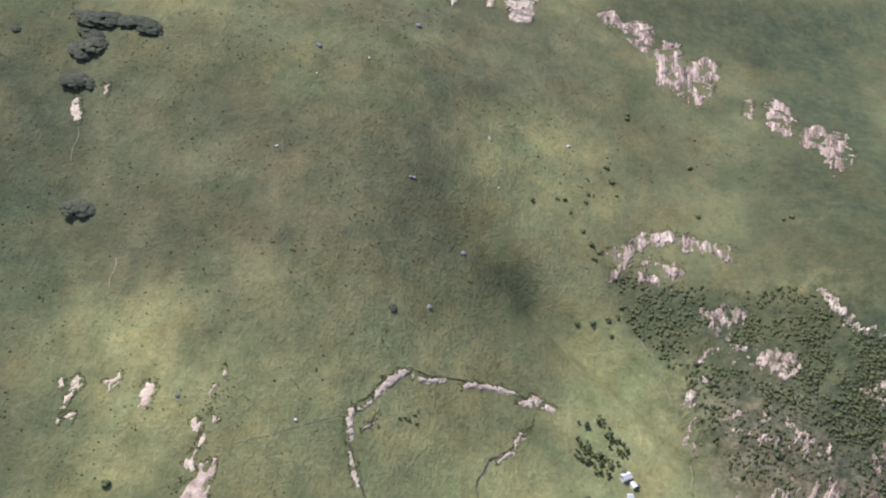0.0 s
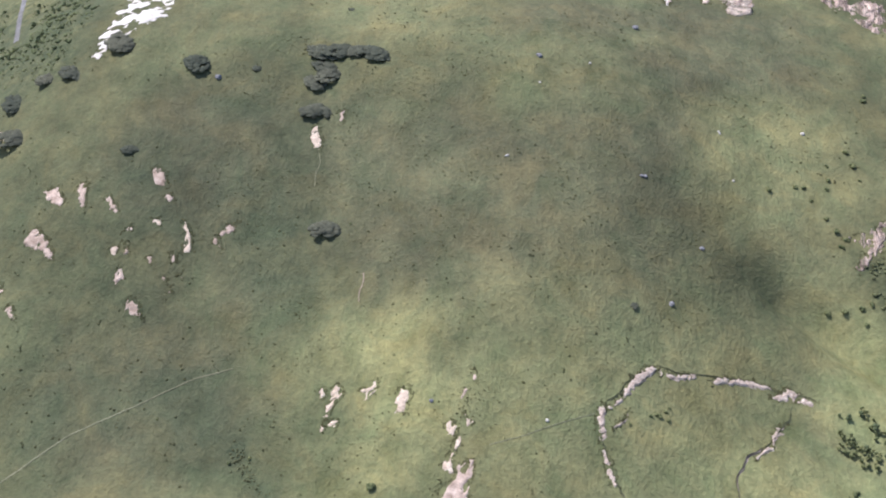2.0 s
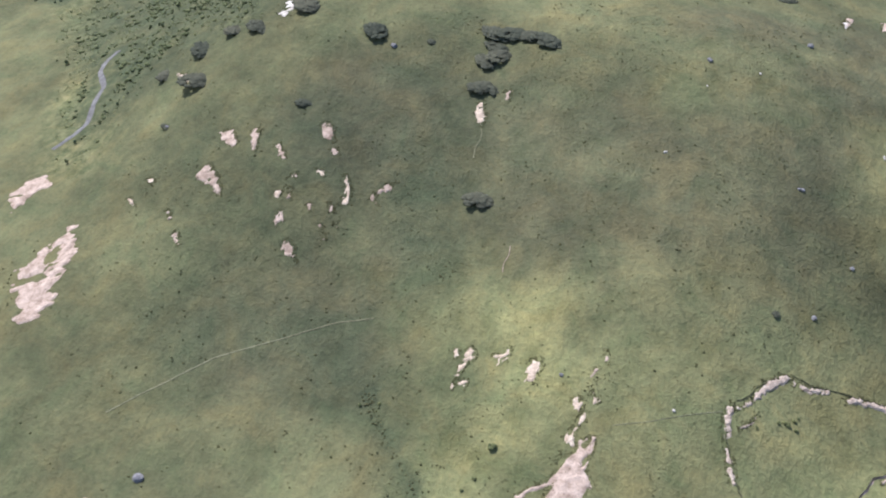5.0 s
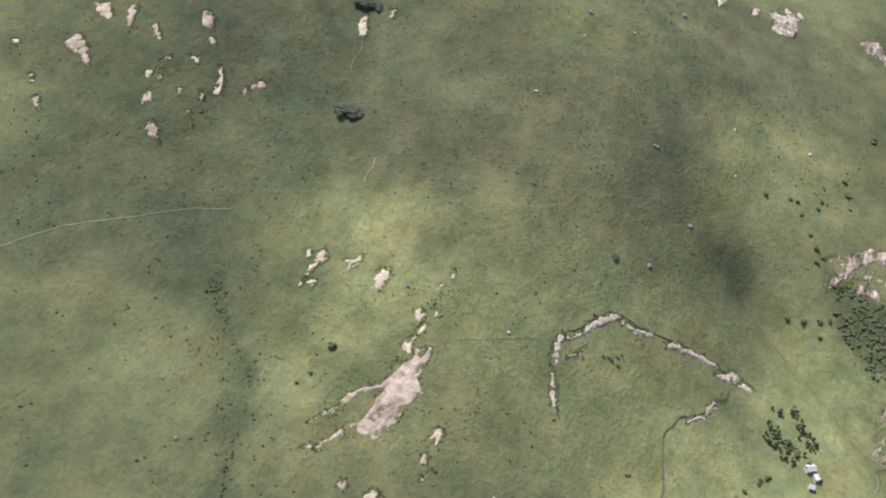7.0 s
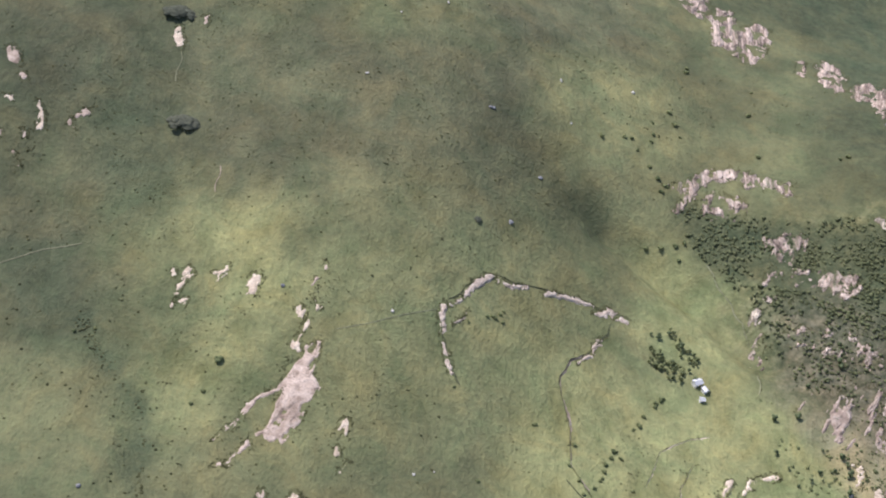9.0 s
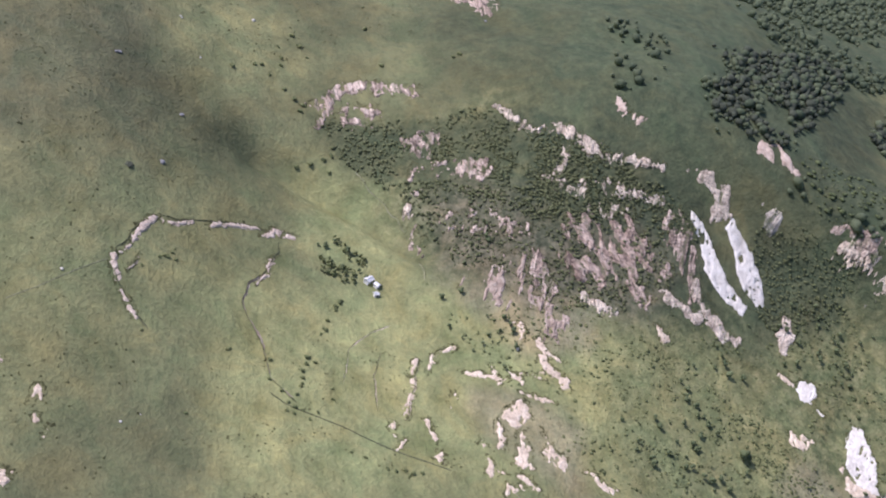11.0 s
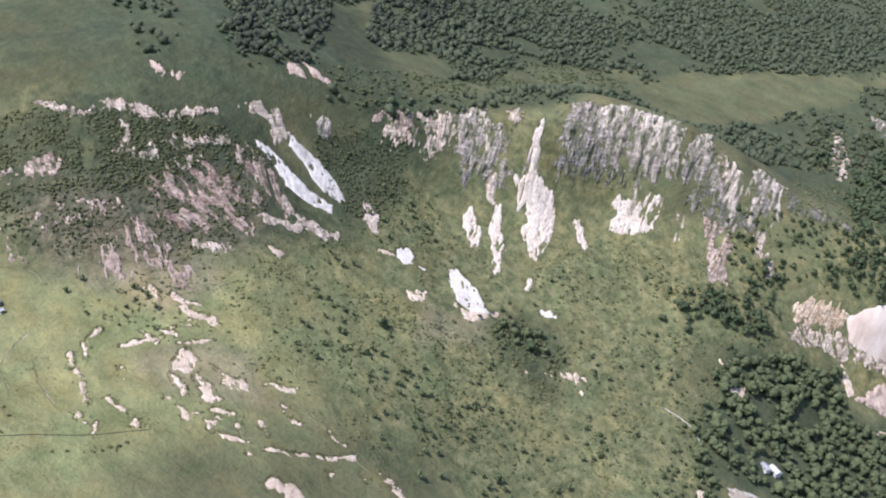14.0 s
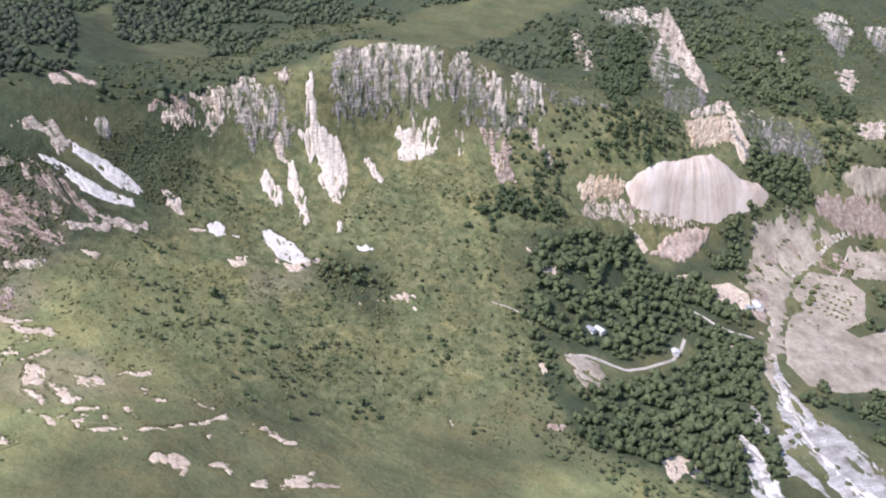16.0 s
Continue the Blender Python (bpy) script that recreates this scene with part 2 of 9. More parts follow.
LEAF = leaf_material("broad_leaves", (0.115, 0.158, 0.094), (0.23, 0.28, 0.16))
# Bluish green: the haze of distance is put into the leaf colour.
LEAF_HAZED = leaf_material("hazed_leaves", (0.105, 0.142, 0.1), (0.185, 0.225, 0.15))
LEAF_THICK = leaf_material("thicket_leaves", (0.145, 0.17, 0.098), (0.245, 0.272, 0.152))
LEAF_DARK = leaf_material("dark_bush_leaves", (0.12, 0.132, 0.108), (0.19, 0.205, 0.16))
LEAF_SCRUB = leaf_material("scrub_leaves", (0.15, 0.182, 0.096), (0.3, 0.33, 0.17))
TUSSOCK = leaf_material("tussock_grass", (0.13, 0.135, 0.075), (0.23, 0.23, 0.125))
BARK = plain_material("bark", (0.06, 0.05, 0.04), (0.14, 0.12, 0.1), 0.95, 3)
STONE = plain_material("grey_boulder", (0.14, 0.14, 0.145), (0.34, 0.34, 0.35), 0.9, 0.8)
STONE_PALE = plain_material("pale_boulder", (0.5, 0.47, 0.42), (0.72, 0.68, 0.62), 0.9, 0.8)
WALL = plain_material("whitewash", (0.62, 0.6, 0.56), (0.8, 0.78, 0.74), 0.9, 0.6)
SHEET = plain_material("pale_roof_sheet", (0.6, 0.6, 0.6), (0.82, 0.82, 0.82), 0.55, 0.5)
SHEET_GREY = plain_material("grey_roof_sheet", (0.3, 0.32, 0.34), (0.46, 0.48, 0.5), 0.55, 0.5)
TIMBER = plain_material("dark_timber", (0.07, 0.05, 0.04), (0.16, 0.12, 0.09), 0.8, 2)
PANE = plain_material("dark_pane", (0.03, 0.035, 0.04), (0.06, 0.065, 0.07), 0.2, 1)


# ---- the lie of the land ----
# brow of the escarpment (plan) and the height of the step below it
BROW = [(425, 590), (470, 525), (590, 437), (650, 372), (705, 338), (762, 268), (795, 180), (822, 95), (880, 25), (960, -60), (1080, -200)]
DROP = [0.9, 22.4, 67.3, 74.9, 94.0, 83.0, 63.0, 88.5, 79.3, 68.6, 72.1]
# rises and hollows of the land: x, y, radius, height
RISES = [
    (1500, 500, 380, 35.7), (500, 1300, 380, 43.4), (1500, 100, 380, 49.3), (-100, 1300, 380, 33.7),
    (510, 650, 130, 70.4), (-75, 715, 130, 66.9), (835, 715, 130, 40.4), (185, 845, 130, 9.1),
    (-335, 845, 130, 41.3), (690, 330, 85, 29.9), (-310, 690, 85, 19.5), (10, 490, 85, 29.6),
    (770, 170, 85, 23.2), (-270, 530, 85, 30.5), (410, 530, 85, 34.5), (-110, 210, 85, 24.6),
    (-350, 770, 85, 16.4), (570, 410, 85, 17.9), (330, 650, 85, 24.0), (610, 770, 85, 21.0),
    (50, 650, 85, 14.5), (-350, 650, 85, 21.1), (690, 210, 85, 22.8), (752, 265, 40, 6.0), (705, 318, 45, 3.0),
]
HOLLOWS = [
    (1600, -1200, 700, -43.4), (2000, -1200, 700, -64.9), (2000, 2000, 700, -41.1), (-1200, 2000, 700, -69.3),
    (-1200, -1200, 700, -40.3), (-900, 1300, 380, -58.7), (-500, -500, 380, -54.3), (300, -700, 380, -65.3),
    (-900, -100, 380, -40.4), (-900, 700, 380, -51.3), (1500, -500, 380, -37.7), (400, -200, 200, -60.2),
    (800, -200, 200, -63.6), (100, -200, 200, -27.9), (410, 170, 85, -34.9), (170, 490, 85, -13.9),
    (570, 50, 85, -21.5),
]
PLAIN = (4.6, 0.0360, 0.0452)
# gullies: line in plan, depth, half width
GULLIES = [
    ([(104, 571), (137, 573), (171, 558), (200, 538), (223, 519), (247, 491), (274, 458)], 12, 13),
    ([(-147, 417), (-130, 402), (-112, 378), (-96, 355), (-81, 324), (-76, 300)], 4, 8),
    ([(310, 700), (365, 672), (405, 638), (445, 605)], 8, 26),
]

# ---- plan of the cover and of painted cloud shade ----
# Open hill under cloud shade, darkened through the ground colour.
SHADE_BROWN = [
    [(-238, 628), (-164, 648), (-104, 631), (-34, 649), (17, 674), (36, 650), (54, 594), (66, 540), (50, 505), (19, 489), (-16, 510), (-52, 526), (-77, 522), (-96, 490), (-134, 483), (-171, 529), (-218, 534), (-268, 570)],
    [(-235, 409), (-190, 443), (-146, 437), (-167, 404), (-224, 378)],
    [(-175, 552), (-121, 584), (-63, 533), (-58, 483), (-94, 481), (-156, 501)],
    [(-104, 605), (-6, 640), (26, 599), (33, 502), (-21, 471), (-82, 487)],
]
SHADE_BROWN += [
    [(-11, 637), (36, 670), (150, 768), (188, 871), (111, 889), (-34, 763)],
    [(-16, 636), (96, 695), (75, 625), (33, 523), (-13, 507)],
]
# Bright pasture, and ground brightened in colour where sun falls on it.
LUSH_AND_SUNLIT = [
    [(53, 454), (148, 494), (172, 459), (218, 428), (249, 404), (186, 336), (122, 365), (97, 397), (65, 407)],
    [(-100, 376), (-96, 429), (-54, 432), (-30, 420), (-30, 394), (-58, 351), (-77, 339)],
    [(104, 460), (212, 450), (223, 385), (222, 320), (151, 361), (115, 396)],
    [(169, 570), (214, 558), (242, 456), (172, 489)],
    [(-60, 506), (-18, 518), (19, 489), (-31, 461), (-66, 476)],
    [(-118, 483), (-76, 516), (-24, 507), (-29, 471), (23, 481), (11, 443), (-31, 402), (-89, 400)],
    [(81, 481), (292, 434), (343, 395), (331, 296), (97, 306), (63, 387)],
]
LUSH_AND_SUNLIT += [
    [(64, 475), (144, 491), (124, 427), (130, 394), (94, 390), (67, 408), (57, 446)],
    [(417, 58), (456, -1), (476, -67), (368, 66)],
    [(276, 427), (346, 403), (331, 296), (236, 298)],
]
RANK = [
    [(197, 600), (310, 588), (429.4, 501.4), (479.8, 405.6), (377, 336), (311, 366), (277, 445), (233, 512), (203, 562)],
    [(224, 462), (325, 417), (442, 371), (528, 299), (480, 203), (330, 236), (316, 306), (267, 382)],
    [(526.9, 459.2), (657.2, 357.7), (779.3, 185.6), (731.9, 141.2), (602.8, 153.5), (519, 88), (406, 152), (357, 256), (420, 359)],
    [(595, 252), (767.4, 138), (1146, 58), (1575, -46), (1116, -141), (907, -51), (700.8, 115.4), (621.6, 178.9)],
    [(-619, 787), (-500, 906), (-369, 788), (-344, 662), (-456, 659), (-408, 525), (-436, 524)],
]
WOOD = [
    [(640, 148.6), (686, 127.5), (766.6, 88.2), (745.4, 57.3), (766.1, 34.3), (774.7, 3.1), (742, -26), (706, -52), (647, -65), (578, -92), (485, -78), (462, 0), (467, 52), (505, 75), (552.8, 112.2)],
    [(769.6, 34.4), (849.3, 2.3), (875.4, -21.8), (839.2, -27.8), (793.9, -0.8)],
    [(660, -96), (711, -178), (617, -180), (629, -122)],
    [(1012, 23), (932.4, -60), (907, -51), (883.7, -16.1), (897, 16.4)],
    [(1166, 132), (1355, 0), (1042, -48), (1002, 16), (1032, 65)],
    [(409, 667), (673, 652), (563, 514), (498.9, 517), (357, 596)],
]
WOOD += [
    [(755, 655), (1714, 317), (1413, 276), (1205, 313), (1020, 456), (772, 527), (684, 577)],
    [(1226, 244), (1626, 195), (1269, 108), (1125, 214)],
    [(537.7, 497), (854.1, 436.5), (690, 361.1), (566.8, 437.9), (509.1, 481.5)],
    [(420, 669), (713, 894), (1008, 982), (599.8, 487.1), (514.1, 499.4), (478.2, 553.2)],
    [(-784, 1026), (-596, 946), (-621, 790), (-661, 793)],
    # Narrow strip along the gully bed, coloured darker than the grass.
    [(-139, 405), (-137, 406), (-117, 383), (-92, 360), (-81, 334), (-75, 304), (-67, 285), (-69, 283), (-77, 302), (-83, 333), (-94, 360), (-119, 381)],
]
DRY = [
    [(464, 317), (514, 288), (482, 274), (443, 298)],
    [(270, 460), (332, 433), (341, 398), (293, 404), (263, 443)],
    [(278, 488), (335, 451), (347, 406), (308, 407), (287, 443)],
    [(249, 378), (311, 342), (300, 293), (275, 306), (251, 334)],
]
HILL = [
    [(-420, 760), (-420, 420), (-230, 250), (-60, 255), (60, 300), (60, 480), (130, 560), (330, 700), (200, 900), (-100, 900)],
]
TUSS = [
    [(-273, 709), (29, 802), (120, 671), (120, 530), (-30, 458), (-143, 455), (-220, 580)],
    [(-125, 378), (-54, 465), (33, 428), (8, 348), (-83, 284)],
    [(106, 422), (224, 405), (231, 309), (126, 293), (63, 311)],
]
SCRUB = [
    [(233, 464), (325, 417), (444, 375), (530, 308), (515, 248), (464, 209), (330, 236), (316, 306), (269, 387)],
    [(420, 348), (636.5, 175.8), (546.6, 103.2), (415, 158), (365, 263)],
    [(541.9, 447.3), (577.3, 412.5), (524, 333), (470, 397)],
    [(634.2, 343.7), (663.7, 281.6), (746.9, 157.8), (658.5, 160.7), (581, 253), (568, 295)],
    [(631.8, 314.4), (688.4, 205.5), (722.1, 121.7), (636.2, 152.6), (577, 243)],
    [(777.6, 174.6), (1009, 67), (1255, 40), (1453, -103), (1043.5, -120.9), (881.5, -10.2), (770.7, 133.8)],
    [(-611, 776), (-475, 860), (-369, 788), (-342, 668), (-440, 652), (-412, 531), (-436, 524)],
]
SCRUB += [
    [(255, 515), (321, 488), (340, 452), (392, 470), (388, 421), (349, 414), (297, 449), (252, 492)],
]
THICK = [
    [(197, 603), (309, 584), (416, 495), (368, 475), (299, 502), (249, 531), (207, 562)],
    [(267, 532), (352, 504), (387, 474), (333, 489), (282, 510)],
    [(525.2, 458.6), (565.5, 430.2), (538.3, 411.2), (474.5, 401.4), (463.9, 429.8), (484.8, 467.6)],
    [(313, 569), (351, 538), (423.3, 498.3), (410.7, 482.7), (368, 501), (328, 512), (286, 528)],
    [(254, 580), (351, 533), (427.3, 496.4), (434, 463.9), (385, 414), (330, 429), (265, 473), (244, 518)],
]
# Slopes facing away from the sun, their shade put into the ground colour.
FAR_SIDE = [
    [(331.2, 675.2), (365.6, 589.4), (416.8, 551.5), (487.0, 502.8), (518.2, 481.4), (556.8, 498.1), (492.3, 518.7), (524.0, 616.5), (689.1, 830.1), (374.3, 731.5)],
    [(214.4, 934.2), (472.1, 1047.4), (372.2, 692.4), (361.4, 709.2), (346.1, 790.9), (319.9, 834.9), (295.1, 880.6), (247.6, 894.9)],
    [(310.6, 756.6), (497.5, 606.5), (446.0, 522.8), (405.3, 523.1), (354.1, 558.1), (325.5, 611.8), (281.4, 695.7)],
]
DARK_PATCH = [
    [(515.8, 284.5), (537.3, 275.4), (545.8, 256.5), (533.0, 227.3), (510.2, 209.0), (486.4, 219.5), (491.9, 251.6)],
]
FAR = [
    [(-704.4, 953.6), (-564.1, 929.7), (-555.7, 820.7), (-600.6, 800.4)],
    [(525, 634), (673, 652), (528.9, 508.1), (456.4, 524.3), (461.3, 568.2)],
    [(783, 680), (1902, 363), (1413, 276), (1205, 313), (1020, 456), (772, 527), (684, 577)],
    [(1226, 244), (1626, 195), (1269, 108), (1125, 214)],
    [(537.7, 497), (854.1, 436.5), (690, 361.1), (566.8, 437.9), (509.1, 481.5)],
    [(400, 629), (432, 670), (475, 679), (453, 602), (422, 548), (398, 579)],
    [(-806, 1058), (-596, 946), (-621, 790), (-661, 793)],
]
MIDWOOD = [
    [(1012, 23), (932.4, -60), (907, -51), (883.7, -16.1), (897, 16.4)],
    [(1166, 132), (1355, 0), (1042, -48), (1002, 16), (1032, 65)],
    [(769.6, 34.4), (849.3, 2.3), (875.4, -21.8), (839.2, -27.8), (793.9, -0.8)],
    [(660, -96), (711, -178), (617, -180), (629, -122)],
    [(939.7, -0.2), (933.8, -39.2), (935.6, -67), (909, -50), (899.4, -25.2)],
    [(851, -132), (911.9, -161.1), (766, -167), (797, -149)],
    [(939.7, -103.2), (973.7, -154.4), (960.4, -156.4), (931.3, -112.2)],
]
MIDWOOD += [
    [(841.6, 13.3), (872.5, -15.9), (860.5, -17.7), (836.3, -2.6), (820.3, 14.6)],
    [(857.3, -76), (869.4, -86), (866.6, -95), (822, -91), (810, -83)],
    [(922.1, 14.7), (971.8, -57.1), (942.6, -71), (909, -50), (896.9, -24.1)],
    [(977.3, -50.1), (1046, -125.8), (1004.9, -132.7), (966.5, -89.9), (937.7, -66)],
]
OPENWOOD = [
    [(616, 244), (670.9, 198.3), (759.3, 152.3), (762.3, 132.4), (671.2, 138.6), (618.2, 193.8), (595, 230)],
]
FACE_SCRUB = [
    [(750.1, 218.5), (785.9, 166.1), (891.8, 75.8), (837.4, 54.4), (759.9, 147.1), (724.5, 194.7)],
]
FACEWOOD = [
    [(1116.6, 220.6), (1152.5, 172.4), (1068.2, 145.0), (979.3, 137.5), (819.8, 118.8), (905.6, 163.7), (1031.4, 189.9)],
    [(775.6, 148.8), (789.1, 131.0), (832.0, 73.8), (824.4, 67.2), (788.9, 105.1), (764.8, 137.0)],
    [(1066.8, 259.3), (1085.5, 247.3), (982.8, 216.4), (953.6, 220.8)],
    [(1069.2, -44.2), (1116.2, -77.8), (1052.6, -89.6), (989.2, -78.5), (993.5, -59.3)],
]
FOREST = [
    [(640, 148.6), (686, 127.5), (766.6, 88.2), (745.4, 57.3), (766.1, 34.3), (774.7, 3.1), (742, -26), (706, -52), (647, -65), (578, -92), (485, -78), (462, 0), (467, 52), (505, 75), (552.8, 112.2)],
]
MEADOW = [
    [(942.9, 435.5), (1047, 424), (1151, 367), (1282, 276), (1197, 263), (1032, 312), (893, 333), (889.2, 379)],
    [(1247, 275), (1513, 289), (1509, 268), (1261, 253)],
    [(641, 524), (726, 523), (661, 471), (611.7, 478)],
    [(574, 558), (721, 657), (755, 655), (600, 530), (636, 496), (591.6, 485.9), (555.1, 513.2)],
    [(554.5, 90.1), (580, 66), (589, 39), (632, 15), (669, 6), (656, -4), (616, 6), (564, 33), (552, 57), (523, 52), (520, 69)],
]
MEADOW += [
    [(672.4, 643.1), (736.5, 654.2), (652.0, 578.0), (643.1, 540.3), (717.7, 552.3), (729.8, 523.6), (689.6, 494.6), (617.7, 482.9), (590.2, 513.1), (553.0, 513.5), (572.2, 553.3)],
]
MIDSCRUB = [
    [(523.6, 500.2), (578.9, 502.1), (657.4, 467.8), (866.9, 514.9), (993.6, 453.1), (941.9, 420.4), (817.7, 437.6), (636.0, 419.3), (562.9, 449.3), (515.8, 470.3)],
]
# Open slopes darkened with the wood tone, mostly for cloud shade.
SHADE_TONE = [
    [(367, 609), (556.8, 508), (567.6, 438.7), (437.4, 500.4), (332, 561)],
    [(394, 778), (1087, 1042), (581.1, 431.5), (516.8, 478.3), (435.2, 542.1), (393, 660)],
    [(541.8, 453.5), (566.5, 421.6), (500.1, 395.8), (452, 401), (441.6, 439.5), (500.8, 456.6)],
    [(-180, 563), (-158, 557), (-120, 479), (-141, 463)],
    [(-211, 441), (-147, 454), (-125, 384), (-194, 378)],
    [(312, 981), (499, 1063), (365, 619), (351, 689), (337, 841)],
    [(-287, 420), (-232, 427), (-178, 441), (-203, 406), (-257, 380)],
]
SHADE_TONE += [
    [(-593.1, 789.9), (-566.3, 852.4), (-445.1, 782.1), (-425.5, 836.0), (-352.1, 769.4), (-358.7, 680.8), (-384.3, 654.2), (-411.7, 621.6), (-427.7, 588.8), (-436.8, 558.1)],
    [(526, 272), (553, 246), (513, 218), (501, 254)],
]
# Slopes darkened at half strength for cloud shade.
HALF_SHADE = [
    [(-384, 551), (-232, 595), (-191, 553), (-175, 492), (-176, 438), (-239, 432), (-282, 413)],
    [(-213, 321), (-164, 346), (-82, 276), (-152, 238)],
    [(-614, 818), (-511, 910), (-342, 770), (-328, 665), (-385, 638), (-399, 575), (-422, 533)],
    [(-230, 695), (-191, 710), (-124, 575), (-67, 383), (-109, 380)],
    [(262, 959), (478, 1053), (375, 692), (308, 704)],
]
# Slopes darkened in colour for the cloud shade over them.
SHADE_GREEN = [
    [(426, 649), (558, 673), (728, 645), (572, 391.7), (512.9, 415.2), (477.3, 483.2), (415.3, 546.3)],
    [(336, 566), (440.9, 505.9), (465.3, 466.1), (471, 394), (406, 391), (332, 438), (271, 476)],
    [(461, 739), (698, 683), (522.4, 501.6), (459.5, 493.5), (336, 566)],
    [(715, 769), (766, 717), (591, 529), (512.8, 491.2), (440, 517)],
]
# Sunlit patches, painted with the bright grass at part strength.
SUN_PATCHES = [
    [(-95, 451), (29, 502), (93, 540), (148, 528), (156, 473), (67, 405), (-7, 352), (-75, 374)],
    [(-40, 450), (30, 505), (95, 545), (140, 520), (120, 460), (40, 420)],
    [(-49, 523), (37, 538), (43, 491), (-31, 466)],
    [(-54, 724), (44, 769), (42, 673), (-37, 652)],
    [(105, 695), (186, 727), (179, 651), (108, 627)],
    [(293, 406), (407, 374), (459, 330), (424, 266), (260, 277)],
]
MOSAIC = [
    [(329, 473), (478, 380), (577, 243), (640, 148.6), (559.8, 104.2), (458, 54), (418, 103), (429, 200), (380, 282), (267, 417)],
    [(280, 444), (366, 416), (430, 414), (569, 429.8), (536, 287), (362, 291), (332, 363)],
    [(601.3, 212.5), (643, 144.6), (505, 75), (467, 52), (462, 0), (435, 6), (416, 82), (396, 184), (449, 211), (512, 164)],
]
STEEP = [
    [(533.2, 452.5), (549.3, 421.7), (574.1, 387.7), (558, 307), (621.2, 297.1), (671.3, 287.9), (710, 214), (756.9, 151.5), (708.7, 122.6), (640, 148.6), (583, 246), (533, 336), (501.2, 395.9), (515.4, 431.7)],
    [(962.6, 243.3), (1099, 216), (997, 78), (837.6, 48.5), (768.6, 132), (762, 166.8)],
    [(1352, 141), (1780, -91), (1004.9, -132.7), (937.7, -66), (992, 8), (1088, 75)],
]
NORTHWOOD = [
    [(520, 635), (708, 684), (582, 559), (507.7, 512.9), (460.1, 528)],
    [(691, 629), (814, 674), (932, 666), (743, 581), (623, 540)],
]
GRITTY = [
    [(245, 525), (284, 517), (341, 481), (393, 480), (415, 445), (377, 415), (323, 405), (274, 436), (248, 487)],
]
BELT = [
    [(175.2, 475.5), (178.7, 484.3), (188.9, 477.8), (202.2, 469.6), (210.1, 466.4), (206.1, 461.1), (191.5, 461.9), (180.4, 465.9)],
    [(189.3, 501.0), (193.1, 502.8), (202.0, 487.5), (209.9, 480.2), (207.3, 476.2), (198.7, 482.9)],
]
YARD = [
    [(868.6, -16.8), (924.9, -73), (927.4, -153.2), (843, -154), (743, -78), (761, -47), (821.7, -17.8)],
]
GULLY_TUFTS = [
    [(-140, 404), (-136, 407), (-116, 383), (-91, 360), (-80, 334), (-74, 304), (-66, 285), (-70, 283), (-78, 302), (-84, 333), (-95, 359), (-120, 380)],
]
FRINGE = [
    [(570.2, 143.4), (559.8, 104.2), (510, 70), (470, 49), (462, -4), (488, -77), (470, -68), (423, 3), (427, 53), (475, 94), (522.6, 129.2)],
]
WEST_SLOPE = [
    [(-593.1, 789.9), (-566.3, 852.4), (-445.1, 782.1), (-425.5, 836.0), (-352.1, 769.4), (-358.7, 680.8), (-384.3, 654.2), (-411.7, 621.6), (-427.7, 588.8), (-436.8, 558.1)],
]
BEYOND = [[(600, 540), (660, 450), (705.3, 382), (790, 320), (850, 250), (926, 228.9), (1200, 60), (1900, 60), (1900, 950), (1000, 1050), (660, 980), (600, 700)]]
CLIFFSIDE = [[(1145.9, 273.3), (1242.8, 187.1), (1281.2, 81.3), (1456.5, -5.2), (1585.6, -97.0), (1053.9, -120.0), (998.0, -64.8), (968.0, 28.8), (872.4, 95.9), (785.9, 166.1)]]
STRENGTH = {"shade_brown": 0.4, "lush_and_sunlit": 0.82, "shade_green": 0.88, "grit": 0.32, "rank": 0.8, "wood": 0.95, "dry": 0.7}
BUSHES = [
    (-127.8, 547.3, 16.1), (-253, 670.4, 16.4), (-167.8, 690.7, 17.8), (-155.9, 695.4, 17.8), (-144.7, 693.2, 14.5), (-132.3, 692.1, 18.4),
    (-158.2, 671.5, 15.1), (-166.6, 661.5, 15), (-161.9, 677.2, 13.6), (-268.5, 586.1, 10), (-377, 639.8, 17.4), (-358.2, 603.7, 18.3),
    (-397.4, 619.3, 13.1), (-309.8, 678.8, 21.3), (-339.5, 655.2, 17.9), (-358.4, 655.1, 13.8), (-360.9, 561.7, 6.1), (-159.4, 637.1, 16.9),
    (-210.5, 672.2, 7.1), (58.3, 518.9, 5.1), (16.7, 870.8, 12.4), (36.2, 898.6, 9.8), (-164, 749.9, 4.3),
]
LONE_SHRUBS = [
    (176.3, 676.3, 3.9), (176.6, 662.9, 3.9), (175.2, 654.6, 3.4), (189.3, 692.3, 4.8), (192.4, 678.8, 5.5), (165.3, 642.1, 3.4),
    (160.8, 651.7, 3.8), (154.7, 650.7, 3.8), (137, 640.8, 4.5), (180.2, 620.3, 5.2), (186.1, 615.1, 5.2), (183.4, 609.1, 4.4),
    (173.9, 629.9, 3.7), (176.3, 567, 4.3), (185.5, 566.6, 5), (194.3, 568.9, 5), (200.1, 571, 4.3), (197.8, 559.7, 3.2),
    (206.2, 756.5, 5.1), (207.4, 762.1, 4.3), (255.3, 740.9, 3.4), (247.5, 703.6, 4.9), (249.8, 652.4, 4.7), (305.1, 646.2, 4.7),
    (299.8, 644.1, 3.9), (196.4, 666, 3.1), (78.2, 458, 3), (81.7, 461.5, 3), (83.5, 456.6, 2.6), (73.8, 455.4, 2.6),
]
